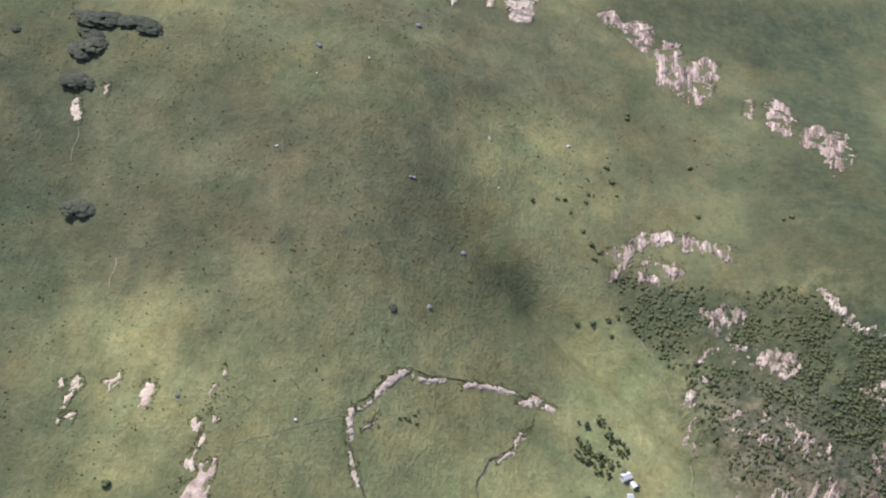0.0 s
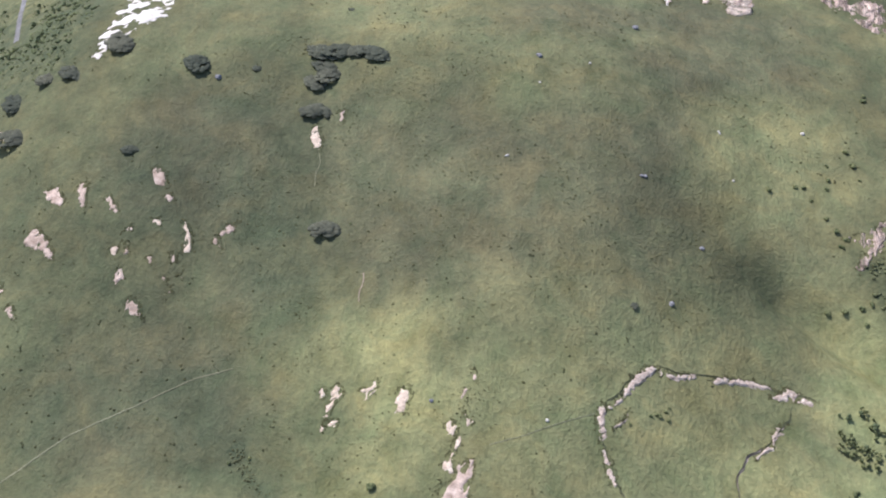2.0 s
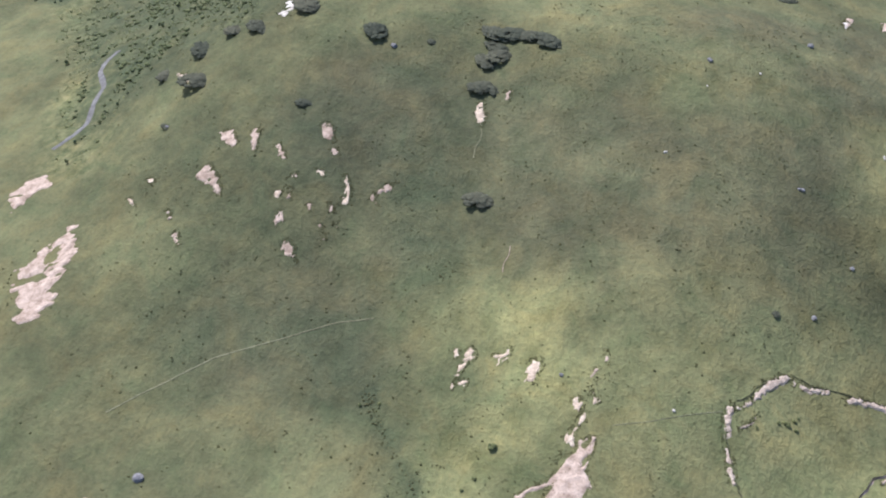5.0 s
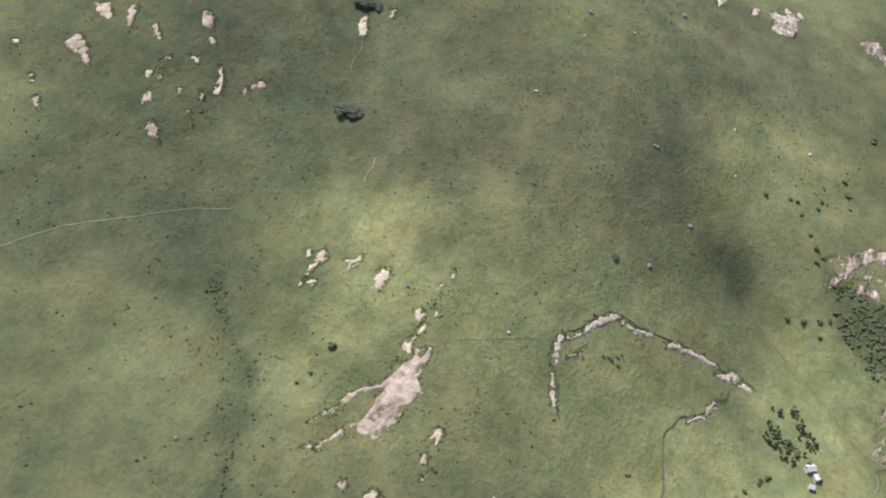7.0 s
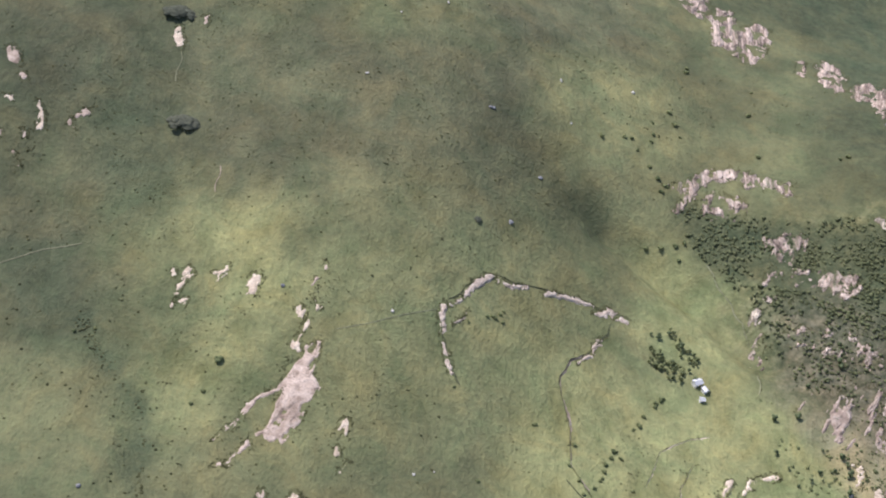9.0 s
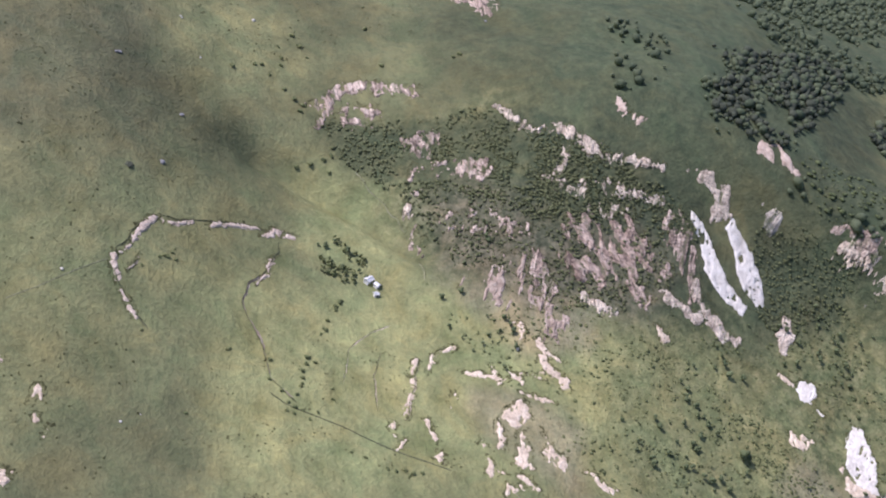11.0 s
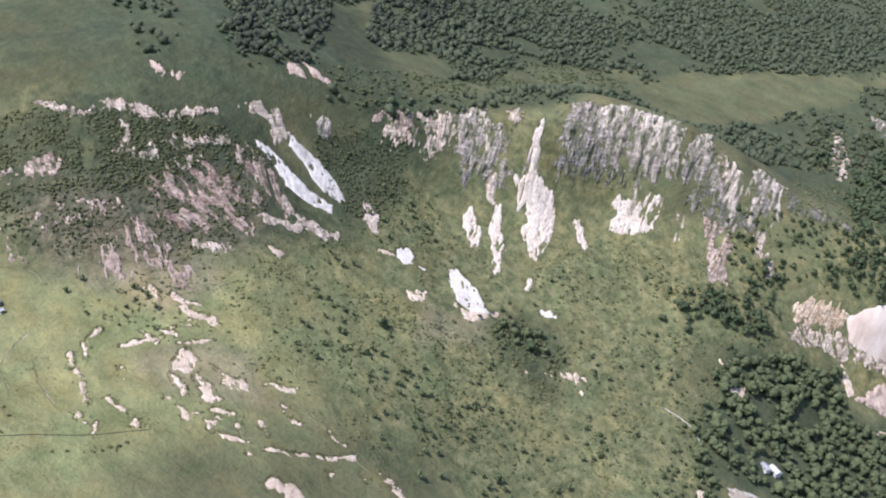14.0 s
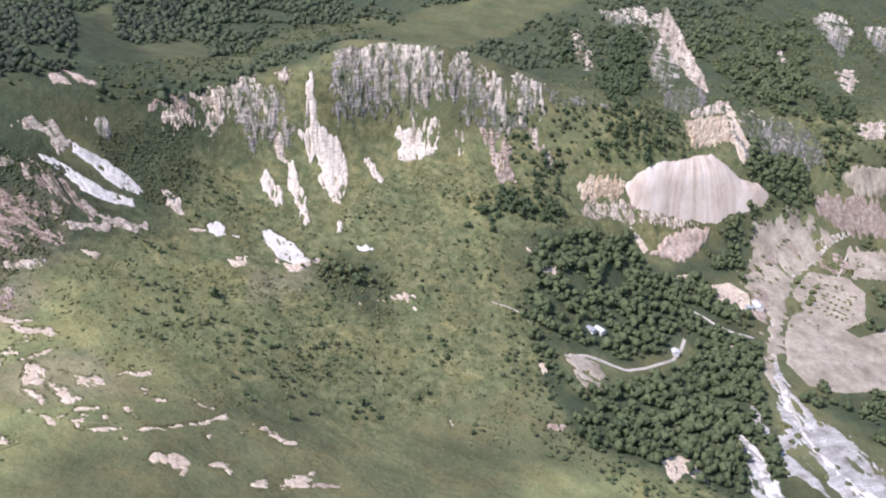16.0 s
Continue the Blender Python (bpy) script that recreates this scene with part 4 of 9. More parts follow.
def bank(name, points, height, width, material, label, category="eroded bank", step=0.6, ragged=0.6):
    """A broken bank: bare scarp below a turf lip, bare face towards the right of its line."""
    c = along_line(points, step)
    d = np.gradient(c, axis=0)
    d /= np.linalg.norm(d, axis=1, keepdims=True)
    side = np.stack([d[:, 1], -d[:, 0]], -1)
    c = c + side * (2.0 * ragged * rough_noise(c[:, 0], c[:, 1], 7, 14, 5))[:, None]
    w = width * np.clip(0.5 + 2.4 * ragged * rough_noise(c[:, 0], c[:, 1], 10, 24, 6), 0.1, 1.6)
    tall = height * np.clip(0.9 + ragged * rough_noise(c[:, 0], c[:, 1], 9, 34), 0.3, 2)
    fade = np.clip(np.minimum(np.arange(len(c)), np.arange(len(c))[::-1]) / 5, 0.1, 1)
    w, tall = w * fade, tall * fade
    lip = np.maximum(w, 1.4 * fade)
    for (x, y), (sx, sy) in zip(c[::1], side[::1]):
        if lattice(float(x), float(y), 5) < (0.85 if height > 1.5 else 0.2):
            RIMS.append((float(x - 0.3 * sx), float(y - 0.3 * sy), float(0.7 * height)))
    prof = ((-0.55, -0.5), (-0.25, 0.55), (-0.05, 1.0), (0.0, 0.8), (0.22, 0.45), (0.5, 0.25), (0.8, 0.08), (1.0, -0.4))
    verts, faces, n = [], [], len(c)
    for k, (u, v) in enumerate(prof):
        q = c + side * ((w if u > 0 else lip) * u)[:, None]
        j = 0.25 * tall * wave(c[:, 0] / 2.3 + 7 * k, c[:, 1] / 2.3, 44 + k) * (0 < k < 7)
        verts.append(np.stack([q[:, 0], q[:, 1], land(q[:, 0], q[:, 1]) + (v * tall if v > 0 else v) + j], -1))
    for r in range(len(prof) - 1):
        for i in range(n - 1):
            faces.append((r * n + i, (r + 1) * n + i, (r + 1) * n + i + 1, r * n + i + 1)[::-1])
    ob = mesh_object(name, np.concatenate(verts), faces, material, smooth=False)
    face_run(ob, np.repeat([v for _, v in prof], n), np.tile(np.arange(n) * step, len(prof)), np.concatenate(verts)[:, 2])
    ob.data.materials.append(GRASS)
    for f in ob.data.polygons:
        if f.index < 2 * (n - 1):
            f.material_index = 1
    return tagged(ob, label, category)


# ---- plants ----
def clump(rng, r, squash=0.8):
    """An irregular clump of leaves: a faceted lump with jutting points."""
    bm = bmesh.new()
    bmesh.ops.create_icosphere(bm, subdivisions=1, radius=r)
    v = np.array([p.co for p in bm.verts])
    v = v * (1 + rng.uniform(-0.28, 0.34, len(v)))[:, None] * (1, 1, squash)
    f = [[q.index for q in p.verts] for p in bm.faces]
    bm.free()
    return v, f


def join(pieces):
    verts, faces, k = [], [], 0
    for v, f in pieces:
        verts.append(v)
        faces += [[i + k for i in q] for q in f]
        k += len(v)
    return np.concatenate(verts), faces


def crown(rng, r, z, tall, count, size, squash=0.8):
    pieces = []
    for k in range(count):
        a, u = rng.uniform(0, 2 * math.pi), rng.uniform(-1, 1)
        d = r * (0.35 + 0.6 * rng.random()) * math.sqrt(max(0.08, 1 - 0.8 * u * u))
        v, f = clump(rng, size * rng.uniform(0.7, 1.25), squash)
        pieces.append((v + (d * math.cos(a), d * math.sin(a), z + u * tall / 2), f))
    return join(pieces)


def stem(h, r, lean=0.0, limbs=3, rng=None):
    """A tapered trunk with limbs."""
    pieces = []
    runs = [((0, 0, -0.5), (lean, 0, h), r, r * 0.45)]
    for k in range(limbs):
        a = 2 * math.pi * k / limbs + 0.6
        runs.append(((lean * 0.6, 0, h * 0.55), (lean + math.cos(a) * h * 0.38, math.sin(a) * h * 0.38, h * 1.02), r * 0.45, r * 0.15))
    for a, b, r0, r1 in runs:
        a, b = np.array(a), np.array(b)
        v = [p + rr * np.array((math.cos(t), math.sin(t), 0)) for p, rr in ((a, r0), (b, r1)) for t in np.arange(5) * 2 * math.pi / 5]
        pieces.append((np.array(v), [(i, (i + 1) % 5, 5 + (i + 1) % 5, 5 + i) for i in range(5)]))
    return join(pieces)


def domed(rng, r, z, count, size):
    """A full crown: a lumpy body with boughs of leaves standing out of it."""
    bm = bmesh.new()
    bmesh.ops.create_icosphere(bm, subdivisions=2, radius=r)
    v = np.array([p.co for p in bm.verts])
    f = [[q.index for q in p.verts] for p in bm.faces]
    bm.free()
    v = v * (1 + rng.uniform(-0.16, 0.2, len(v)))[:, None] * (rng.uniform(0.8, 1.1), rng.uniform(0.8, 1.1), rng.uniform(0.95, 1.3)) + (0, 0, z)
    pieces = [(v, f)]
    for k in range(count):
        a, u = rng.uniform(0, 2 * math.pi), rng.uniform(-0.5, 1)
        d = r * 0.92 * math.sqrt(max(0.05, 1 - u * u))
        v, f = clump(rng, size * rng.uniform(0.6, 1.2))
        pieces.append((v + (d * math.cos(a), d * math.sin(a), z + u * r), f))
    return join(pieces)


def tuft(rng, r):
    """A small tuft: eight uneven facets."""
    v = np.array([(1, 0, 0), (0, 1, 0), (-1, 0, 0), (0, -1, 0), (0, 0, 0.75), (0, 0, -0.5)]) * r * rng.uniform(0.65, 1.35, (6, 1)) + (0, 0, 0.3 * r)
    return v, [(0, 1, 4), (1, 2, 4), (2, 3, 4), (3, 0, 4), (1, 0, 5), (2, 1, 5), (3, 2, 5), (0, 3, 5)]


def mat_of_boughs(rng, r, count, size):
    """A low spreading bush: boughs crowded over an uneven, lobed footprint."""
    pieces, lobes = [], [(rng.uniform(0, 6.3), rng.uniform(0.25, 0.5)) for _ in range(3)]
    for k in range(count):
        a, d = rng.uniform(0, 2 * math.pi), math.sqrt(rng.random())
        reach = r * (0.72 + sum(w * max(0, math.cos(a - b)) ** 3 for b, w in lobes))
        v, f = clump(rng, size * rng.uniform(0.7, 1.25), 0.6)
        pieces.append((v + (d * reach * math.cos(a), d * reach * math.sin(a), 0.3 + 1.2 * (1 - d * d) + rng.uniform(-0.1, 0.15)), f))
    return join(pieces)


plant_rng = np.random.default_rng(5)
TREES = [(stem(4.2, 0.28), domed(plant_rng, 2.9, 5.0, 8, 1.5)) for _ in range(7)]
SMALL_TREES = [(stem(2.4, 0.17), crown(plant_rng, 1.6, 3.1, 2.6, 7, 1.25)) for _ in range(4)]
SHRUBS = [(stem(0.7, 0.09, 0.1, 2), crown(plant_rng, 1.25, 0.85, 0.9, 7, 0.8)) for _ in range(5)]
LOW_SHRUBS = [(None, crown(plant_rng, 1.1, 0.25, 0.3, 1 + k % 2, 1.2, 0.32)) for k in range(10)]
TUFTS = [(None, tuft(plant_rng, 1.1)) for _ in range(9)]
FAR_TREES = [(None, crown(plant_rng, 1.2, 2.9, 1.0, 1, 3.4, 1.0)) for _ in range(8)]
SPREADING = [(stem(1.6, 0.22, 0.2, 4), mat_of_boughs(plant_rng, 3.3, 110, 0.95)) for _ in range(5)]


def plant_kind(name, forms, leaf):
    out = []
    for (tv, tf), (cv, cf) in forms:
        trunk, leaves = bpy.data.meshes.new("trunk"), bpy.data.meshes.new("crown")
        for me, v, f, m in ((trunk, tv, tf, BARK), (leaves, cv, cf, leaf)):
            me.from_pydata([tuple(p) for p in v], [], f)
            me.materials.append(m)
            me.shade_smooth()
        out.append((trunk, leaves))
    return out


def plant(name, forms, x, y, scale, label, category, group="", squash=1.0, spin=0.0, k=0, wide=1.0):
    root = new(name)
    root.location = (x, y, float(land(x, y)) - 0.1)
    root.rotation_euler = (0, 0, spin)
    root.scale = (scale * wide, scale, scale * squash)
    for nm, me in zip(("trunk", "crown"), forms[k % len(forms)]):
        ob = new(nm, me)
        ob.parent = root
    return tagged(root, label, category, group)


def many(name, forms, spots, material, label, category):
    """Plants past counting, joined into one object."""
    verts, faces, k = [], [], 0
    for n, (x, y, s, a, *_) in enumerate(spots):
        v, f = forms[n % len(forms)][1]
        c, sn = math.cos(a), math.sin(a)
        w = v * s
        verts.append(np.stack([w[:, 0] * c - w[:, 1] * sn + x, w[:, 0] * sn + w[:, 1] * c + y, w[:, 2]], -1))
        faces.append(np.array(f) + k)
        k += len(v)
    if not verts:
        return None
    sizes = [len(v) for v in verts]
    base = land(np.array([s[0] for s in spots]), np.array([s[1] for s in spots])) - 0.1 + np.array([s[4] if len(s) > 4 else 0 for s in spots])
    v = np.concatenate(verts)
    v[:, 2] += np.repeat(base, sizes)
    f = np.concatenate(faces).astype(np.int32)
    me = bpy.data.meshes.new(name)
    me.vertices.add(len(v))
    me.vertices.foreach_set("co", v.astype(np.float32).ravel())
    me.loops.add(f.size)
    me.loops.foreach_set("vertex_index", f.ravel())
    me.polygons.add(len(f))
    me.polygons.foreach_set("loop_start", np.arange(0, f.size, 3, dtype=np.int32))
    me.update(calc_edges=True)
    me.materials.append(material)
    me.shade_smooth()
    return tagged(new(name, me), label, category, kind="stuff")


def sown(outlines, spacing, seed, clear=(), patchy=0.0, patch=40.0, jitter=0.48, fray=13):
    """Spots strewn over outlines in plan, about so far apart, leaving clearings; patchy thins them out in drifts."""
    rng = np.random.default_rng(seed)
    spots = []
    for o in outlines:
        px, py = [p[0] for p in o], [p[1] for p in o]
        gx, gy = np.meshgrid(np.arange(min(px), max(px), spacing), np.arange(min(py), max(py), spacing))
        gx = gx + spacing * rng.uniform(-jitter, jitter, gx.shape)
        gy = gy + spacing * rng.uniform(-jitter, jitter, gy.shape)
        keep = inside(gx, gy, o) + fray * rough_noise(gx, gy, 34, seed) > 0
        if patchy:
            keep &= rough_noise(gx, gy, patch, seed + 3, 3) > rng.uniform(-1, 1, gx.shape) * 0.25 + patchy
        for line, half in LANES:
            for (ax, ay), (bx, by) in zip(line, line[1:]):
                t = np.clip(((gx - ax) * (bx - ax) + (gy - ay) * (by - ay)) / ((bx - ax) ** 2 + (by - ay) ** 2 + 1e-9), 0, 1)
                keep &= np.hypot(gx - ax - t * (bx - ax), gy - ay - t * (by - ay)) > half
        for c in clear:
            keep &= inside(gx, gy, c) < 1.5
        spots += list(zip(gx[keep], gy[keep]))
    return spots


build_ground()


# ---- houses and sheds ----
def box(x0, x1, y0, y1, z0, z1, edge=0.03):
    bm = bmesh.new()
    bmesh.ops.create_cube(bm, size=1)
    for v in bm.verts:
        v.co = ((x0 + x1) / 2 + v.co.x * (x1 - x0), (y0 + y1) / 2 + v.co.y * (y1 - y0), (z0 + z1) / 2 + v.co.z * (z1 - z0))
    if edge:
        bmesh.ops.bevel(bm, geom=bm.edges[:], offset=edge, segments=1, affect="EDGES")
    return bm


def gable(l, w, eave, rise, over=0.5, thick=0.16):
    """Two roof slopes with thickness, ridge along x."""
    bm = bmesh.new()
    prof = [(-w / 2 - over, eave - over * rise / (w / 2)), (0, eave + rise), (w / 2 + over, eave - over * rise / (w / 2))]
    ring = [(y, z) for y, z in prof] + [(y, z + thick) for y, z in reversed(prof)]
    ends = [[bm.verts.new((x, y, z)) for y, z in ring] for x in (-l / 2 - over, l / 2 + over)]
    n = len(ring)
    for i in range(n):
        bm.faces.new((ends[0][i], ends[0][(i + 1) % n], ends[1][(i + 1) % n], ends[1][i]))
    bm.faces.new(ends[0][::-1])
    bm.faces.new(ends[1])
    bmesh.ops.recalc_face_normals(bm, faces=bm.faces[:])
    return bm


def walls(l, w, eave, rise):
    bm = bmesh.new()
    ring = [(-w / 2, -1.2), (w / 2, -1.2), (w / 2, eave), (0, eave + rise), (-w / 2, eave)]
    ends = [[bm.verts.new((x, y, z)) for y, z in ring] for x in (-l / 2, l / 2)]
    for i in range(5):
        bm.faces.new((ends[0][i], ends[0][(i + 1) % 5], ends[1][(i + 1) % 5], ends[1][i]))
    bm.faces.new(ends[0][::-1])
    bm.faces.new(ends[1])
    bmesh.ops.recalc_face_normals(bm, faces=bm.faces[:])
    return bm


def house(x, y, spin, l, w, eave, rise, roof, label, name="house"):
    LANES.append(([(x, y), (x + 0.1, y)], max(l, w) / 2 + 6.5))
    root = new(name)
    root.location, root.rotation_euler = (x, y, float(land(x, y)) + 0.3), (0, 0, radians(spin))
    part("wall", walls(l, w, eave, rise), WALL, root, "whitewashed wall")
    part("roof", gable(l, w, eave + 0.02, rise), roof, root, "sheet metal roof")
    part("ridge_cap", box(-l / 2 - 0.5, l / 2 + 0.5, -0.22, 0.22, eave + rise + 0.14, eave + rise + 0.26), roof, root)
    for side in (-1, 1):
        for k in range(max(1, int(l // 3.2))):
            u = -l / 2 + (k + 0.75) * l / max(1, int(l // 3.2)) - 0.3
            if side < 0 and k == 0:
                part("door", box(u - 0.5, u + 0.5, side * (w / 2 + 0.05) - 0.04, side * (w / 2 + 0.05) + 0.04, -0.3, 1.85), TIMBER, root, "dark timber door")
                continue
            win = part("window", box(u - 0.6, u + 0.6, side * (w / 2 + 0.04) - 0.04, side * (w / 2 + 0.04) + 0.04, 0.8, 2.0), TIMBER, root)
            part("pane", box(u - 0.5, u + 0.5, side * (w / 2 + 0.09) - 0.02, side * (w / 2 + 0.09) + 0.02, 0.9, 1.9, 0), PANE, win)
    return tagged(root, label, "house")


HX, HY = 207.0, 463.6
FX, FY = 609.8, 69.4
house(HX, HY, 35, 5.4, 3.6, 2.3, 1.0, SHEET, "small white house with a pale sheet roof beside a tree belt")
house(HX + 4.5, HY - 4.5, 120, 3.0, 2.6, 2.0, 0.7, SHEET, "low white outbuilding with a pale roof in the pasture", "outbuilding")
house(209.1, 451.2, 10, 2.6, 2.2, 1.9, 0.6, SHEET, "tiny pale shed standing alone in the pasture", "shed")
house(FX, FY, 60, 9.0, 5.2, 2.7, 1.3, SHEET, "white farmhouse with a bright roof among trees")
house(FX - 6, FY + 6, 60, 8.0, 4.5, 2.4, 1.0, SHEET_GREY, "grey roofed barn among the trees", "barn")
house(641.5, 9.4, 20, 6.5, 5.5, 2.8, 1.2, SHEET, "white cottage where the track ends")
house(771.4, -43.1, 30, 12, 7, 3.6, 1.5, SHEET, "long white quarry building with a sheet roof", "works_building")
house(762, -36, 120, 7, 5, 3.0, 1.1, SHEET_GREY, "grey quarry shed beside the yard", "works_shed")


def boulder(x, y, size, material, label, k):
    rng = np.random.default_rng(k + 400)
    bm = bmesh.new()
    bmesh.ops.create_icosphere(bm, subdivisions=2, radius=size / 2)
    cut = [(Vector(rng.normal(size=3)).normalized(), rng.uniform(0.28, 0.42)) for _ in range(7)]
    for v in bm.verts:
        for n, d in cut:
            over = v.co.dot(n) - d * size
            if over > 0:
                v.co -= n * over * 0.85
        v.co *= 1 + rng.uniform(-0.04, 0.04)
        v.co.z *= 0.75
    me = bpy.data.meshes.new("boulder")
    bm.to_mesh(me)
    bm.free()
    me.materials.append(material)
    ob = new("boulder", me)
    ob.location, ob.rotation_euler = (x, y, float(land(x, y)) + size * 0.12), (0, 0, k * 1.3)
    return tagged(ob, label, "boulder", "boulders on the hillside")


for k, (x, y, s) in enumerate(BOULDERS):
    boulder(x, y, s, STONE, "grey boulder lying in the grass", k)
for k, (x, y, s) in enumerate(PALE_BOULDERS):
    boulder(x, y, 0.75 * s, STONE_PALE, "pale limestone boulder lying in the grass", k + 50)


def spoil_heap(outline):
    """The fluted tip of washed spoil below the quarry face."""
    px, py = [p[0] for p in outline], [p[1] for p in outline]
    xs, ys = np.arange(min(px) - 4, max(px) + 4, 1.6), np.arange(min(py) - 4, max(py) + 4, 1.6)
    gx, gy = np.meshgrid(xs, ys)
    field = inside(gx, gy, outline) + 1.5 * rough_noise(gx, gy, 8, 3)
    cx, cy = sum(px) / len(px), sum(py) / len(py)
    up = -normal_of(np.array([cx]), np.array([cy]))[0, :2]
    up = up / np.linalg.norm(up)
    ax, ay = cx + 42 * up[0], cy + 42 * up[1]
    r = np.hypot(gx - ax, gy - ay)
    s = 55 * np.arctan2((gx - ax) * up[1] - (gy - ay) * up[0], -(gx - ax) * up[0] - (gy - ay) * up[1])
    s = s + 4 * wave(gx / 24, gy / 24, 4) + 1.6 * wave(gx / 9, gy / 9, 5) + 0.6 * wave(gx / 4, gy / 4, 11)
    ridge = 1 - 2 * np.abs(wave(s / 7.5, r / 45, 6))
    thin = 1 - 2 * np.abs(wave(s / 2.9, r / 26, 7))
    cut = np.clip(0.45 + 0.9 * rough_noise(gx, gy, 26, 12, 2), 0.05, 1.2)
    lift = np.sign(field) * np.clip(np.abs(field) / 26, 0, 1) ** 0.8 * 19 + np.clip(field / 5, 0, 1) * (cut * (2.4 * ridge + 1.2 * thin) + 0.5 * rough_noise(gx, gy, 5, 9))
    z = land(gx, gy) + lift
    ny, nx = gx.shape
    use = -np.ones(nx * ny, int)
    faces = []
    for j in range(ny - 1):
        for i in range(nx - 1):
            q = (j * nx + i, j * nx + i + 1, (j + 1) * nx + i + 1, (j + 1) * nx + i)
            if max(field.ravel()[list(q)]) > -1.2:
                faces.append(q)
    ids = sorted({i for q in faces for i in q})
    use[ids] = np.arange(len(ids))
    pts = np.stack([gx, gy, z], -1).reshape(-1, 3)[ids]
    ob = mesh_object("spoil_heap", pts, [[use[i] for i in q] for q in faces], SPOIL)
    wash = 0.5 + 0.55 * rough_noise(s / 3.0, r / 40, 1, 15, 5) + 0.25 * (ridge - 0.2) * cut
    ob.data.attributes.new("wash", "FLOAT", "POINT").data.foreach_set("value", wash.ravel()[ids].astype(np.float32))
    return tagged(ob, "pale fluted spoil heap below the quarry face", "spoil heap")


# ---- bare ground, rock, banks and tracks ----
CLEARINGS = []


def cleared(outline):
    CLEARINGS.append(outline)
    return outline


drape("debris_fan", cleared([(-335.4, 781.2), (-332.2, 687.9), (-329.6, 669.8), (-321.9, 665.1), (-314.2, 689), (-304.5, 703.6), (-291.8, 717.1), (-298.7, 739.7), (-316.1, 776.3)]), WHITE, "bright white chalky debris fan on the slope", "debris", cell=2.2, gaps=0.4, relief=0.9, long=1, grain=4, ragged=3.2)
drape("bare_earth_scar", [(-386.5, 617.7), (-374.9, 614.6), (-368.6, 605.3), (-379.7, 608)], PALE, "pale bare subsoil scar in the grass", "bare ground", cell=0.6, gaps=0.1, long=2, ragged=1.4, grain=2.1)
drape("bare_earth_scar", cleared([(-393.2, 436.2), (-388.5, 451), (-380.4, 472.9), (-366.5, 462.2), (-361.9, 449.2), (-360.1, 429.6), (-351.8, 410.7), (-353.6, 398.5), (-362.3, 393.8), (-395.3, 428.7)]), SOIL, "pale bare subsoil scar in the grass", "bare ground", cell=1.6, gaps=0.2, long=2, ragged=3.2, grain=5)
drape("bare_earth_scar", [(-256, 285.6), (-249.4, 296.4), (-240.6, 294.8), (-229, 287.9), (-216.7, 286.2), (-207.8, 278), (-213.6, 274.6), (-220.8, 274.8), (-225.2, 268), (-235.7, 264.1)], SOIL, "pale bare subsoil scar in the grass", "bare ground", cell=1.1, gaps=0.15, long=2, ragged=3.2, grain=5)
drape("sandy_clearing", cleared([(-231.8, 260), (-222.8, 269.3), (-211.9, 266.9), (-203.1, 255.2), (-188, 251.4), (-171.2, 234), (-167.1, 225.6), (-188.8, 214.4)]), SAND, "beige sandy clearing of trodden ground", "bare ground", cell=1.6, gaps=0.1, ragged=3.2, grain=5)
drape("bare_earth_scar", [(-455, 502.2), (-448.6, 517), (-439, 525.8), (-429.4, 512.1), (-436.5, 498.2), (-436.9, 482.8)], SOIL, "pale bare subsoil scar in the grass", "bare ground", cell=1.1, gaps=0.25, long=2, ragged=3.2, grain=5)
drape("bare_earth_scar", [(-9.7, 321.5), (-4.9, 324.5), (-3, 319.1), (-5, 314), (-8.6, 316.1)], PALE, "pale bare subsoil scar in the grass", "bare ground", cell=0.6, gaps=0.1, long=2, ragged=0.99, grain=1.5)
drape("debris_fan", [(61.6, 856.3), (66.3, 857.6), (64.7, 842.1)], WHITE, "bright white chalky debris fan on the slope", "debris", cell=0.6, ragged=0.89, grain=1.5)
drape("bare_earth_scar", [(113.7, 899.4), (123.7, 907.9), (133.7, 902.2), (132.5, 876), (125.7, 864.7), (117.7, 879.6)], SOIL, "bare tan earth scar in the hill grass", "bare ground", cell=1.1, gaps=0.22, long=2, ragged=3.2, grain=5)
drape("bare_earth_scar", [(63.6, 868.7), (69, 869.6), (68.5, 851.8), (64.1, 848.6)], SOIL, "bare tan earth scar in the hill grass", "bare ground", cell=0.6, gaps=0.1, long=2, ragged=1.4, grain=2.1)
drape("bare_earth_scar", [(91.6, 879.9), (97.9, 880.9), (97.1, 867), (92.6, 864.5)], SOIL, "bare tan earth scar in the hill grass", "bare ground", cell=0.6, gaps=0.1, long=2, ragged=1.3, grain=2)
drape("rock_outcrop", [(110.6, 889.2), (129.9, 894.6), (127.9, 863.6), (118.5, 853.2), (112, 871.3)], CREAM, "cream limestone outcrop on the grassy slope", "rock", cell=0.8, flutes=1.2, ragged=3.4, lift=0.35, relief=1.2, grain=7, piece="rock_rib")
drape("rock_scar", [(436.8, 506.2), (448.8, 504), (454.9, 496.3), (462.6, 486.2), (468.8, 473.7), (459.4, 469.4), (448.8, 475.8), (449.9, 487.8), (445.5, 496.4)], CREAM, "cream rock scar running down the slope", "bare ground", cell=1.1, ragged=3.2, grain=4.8)
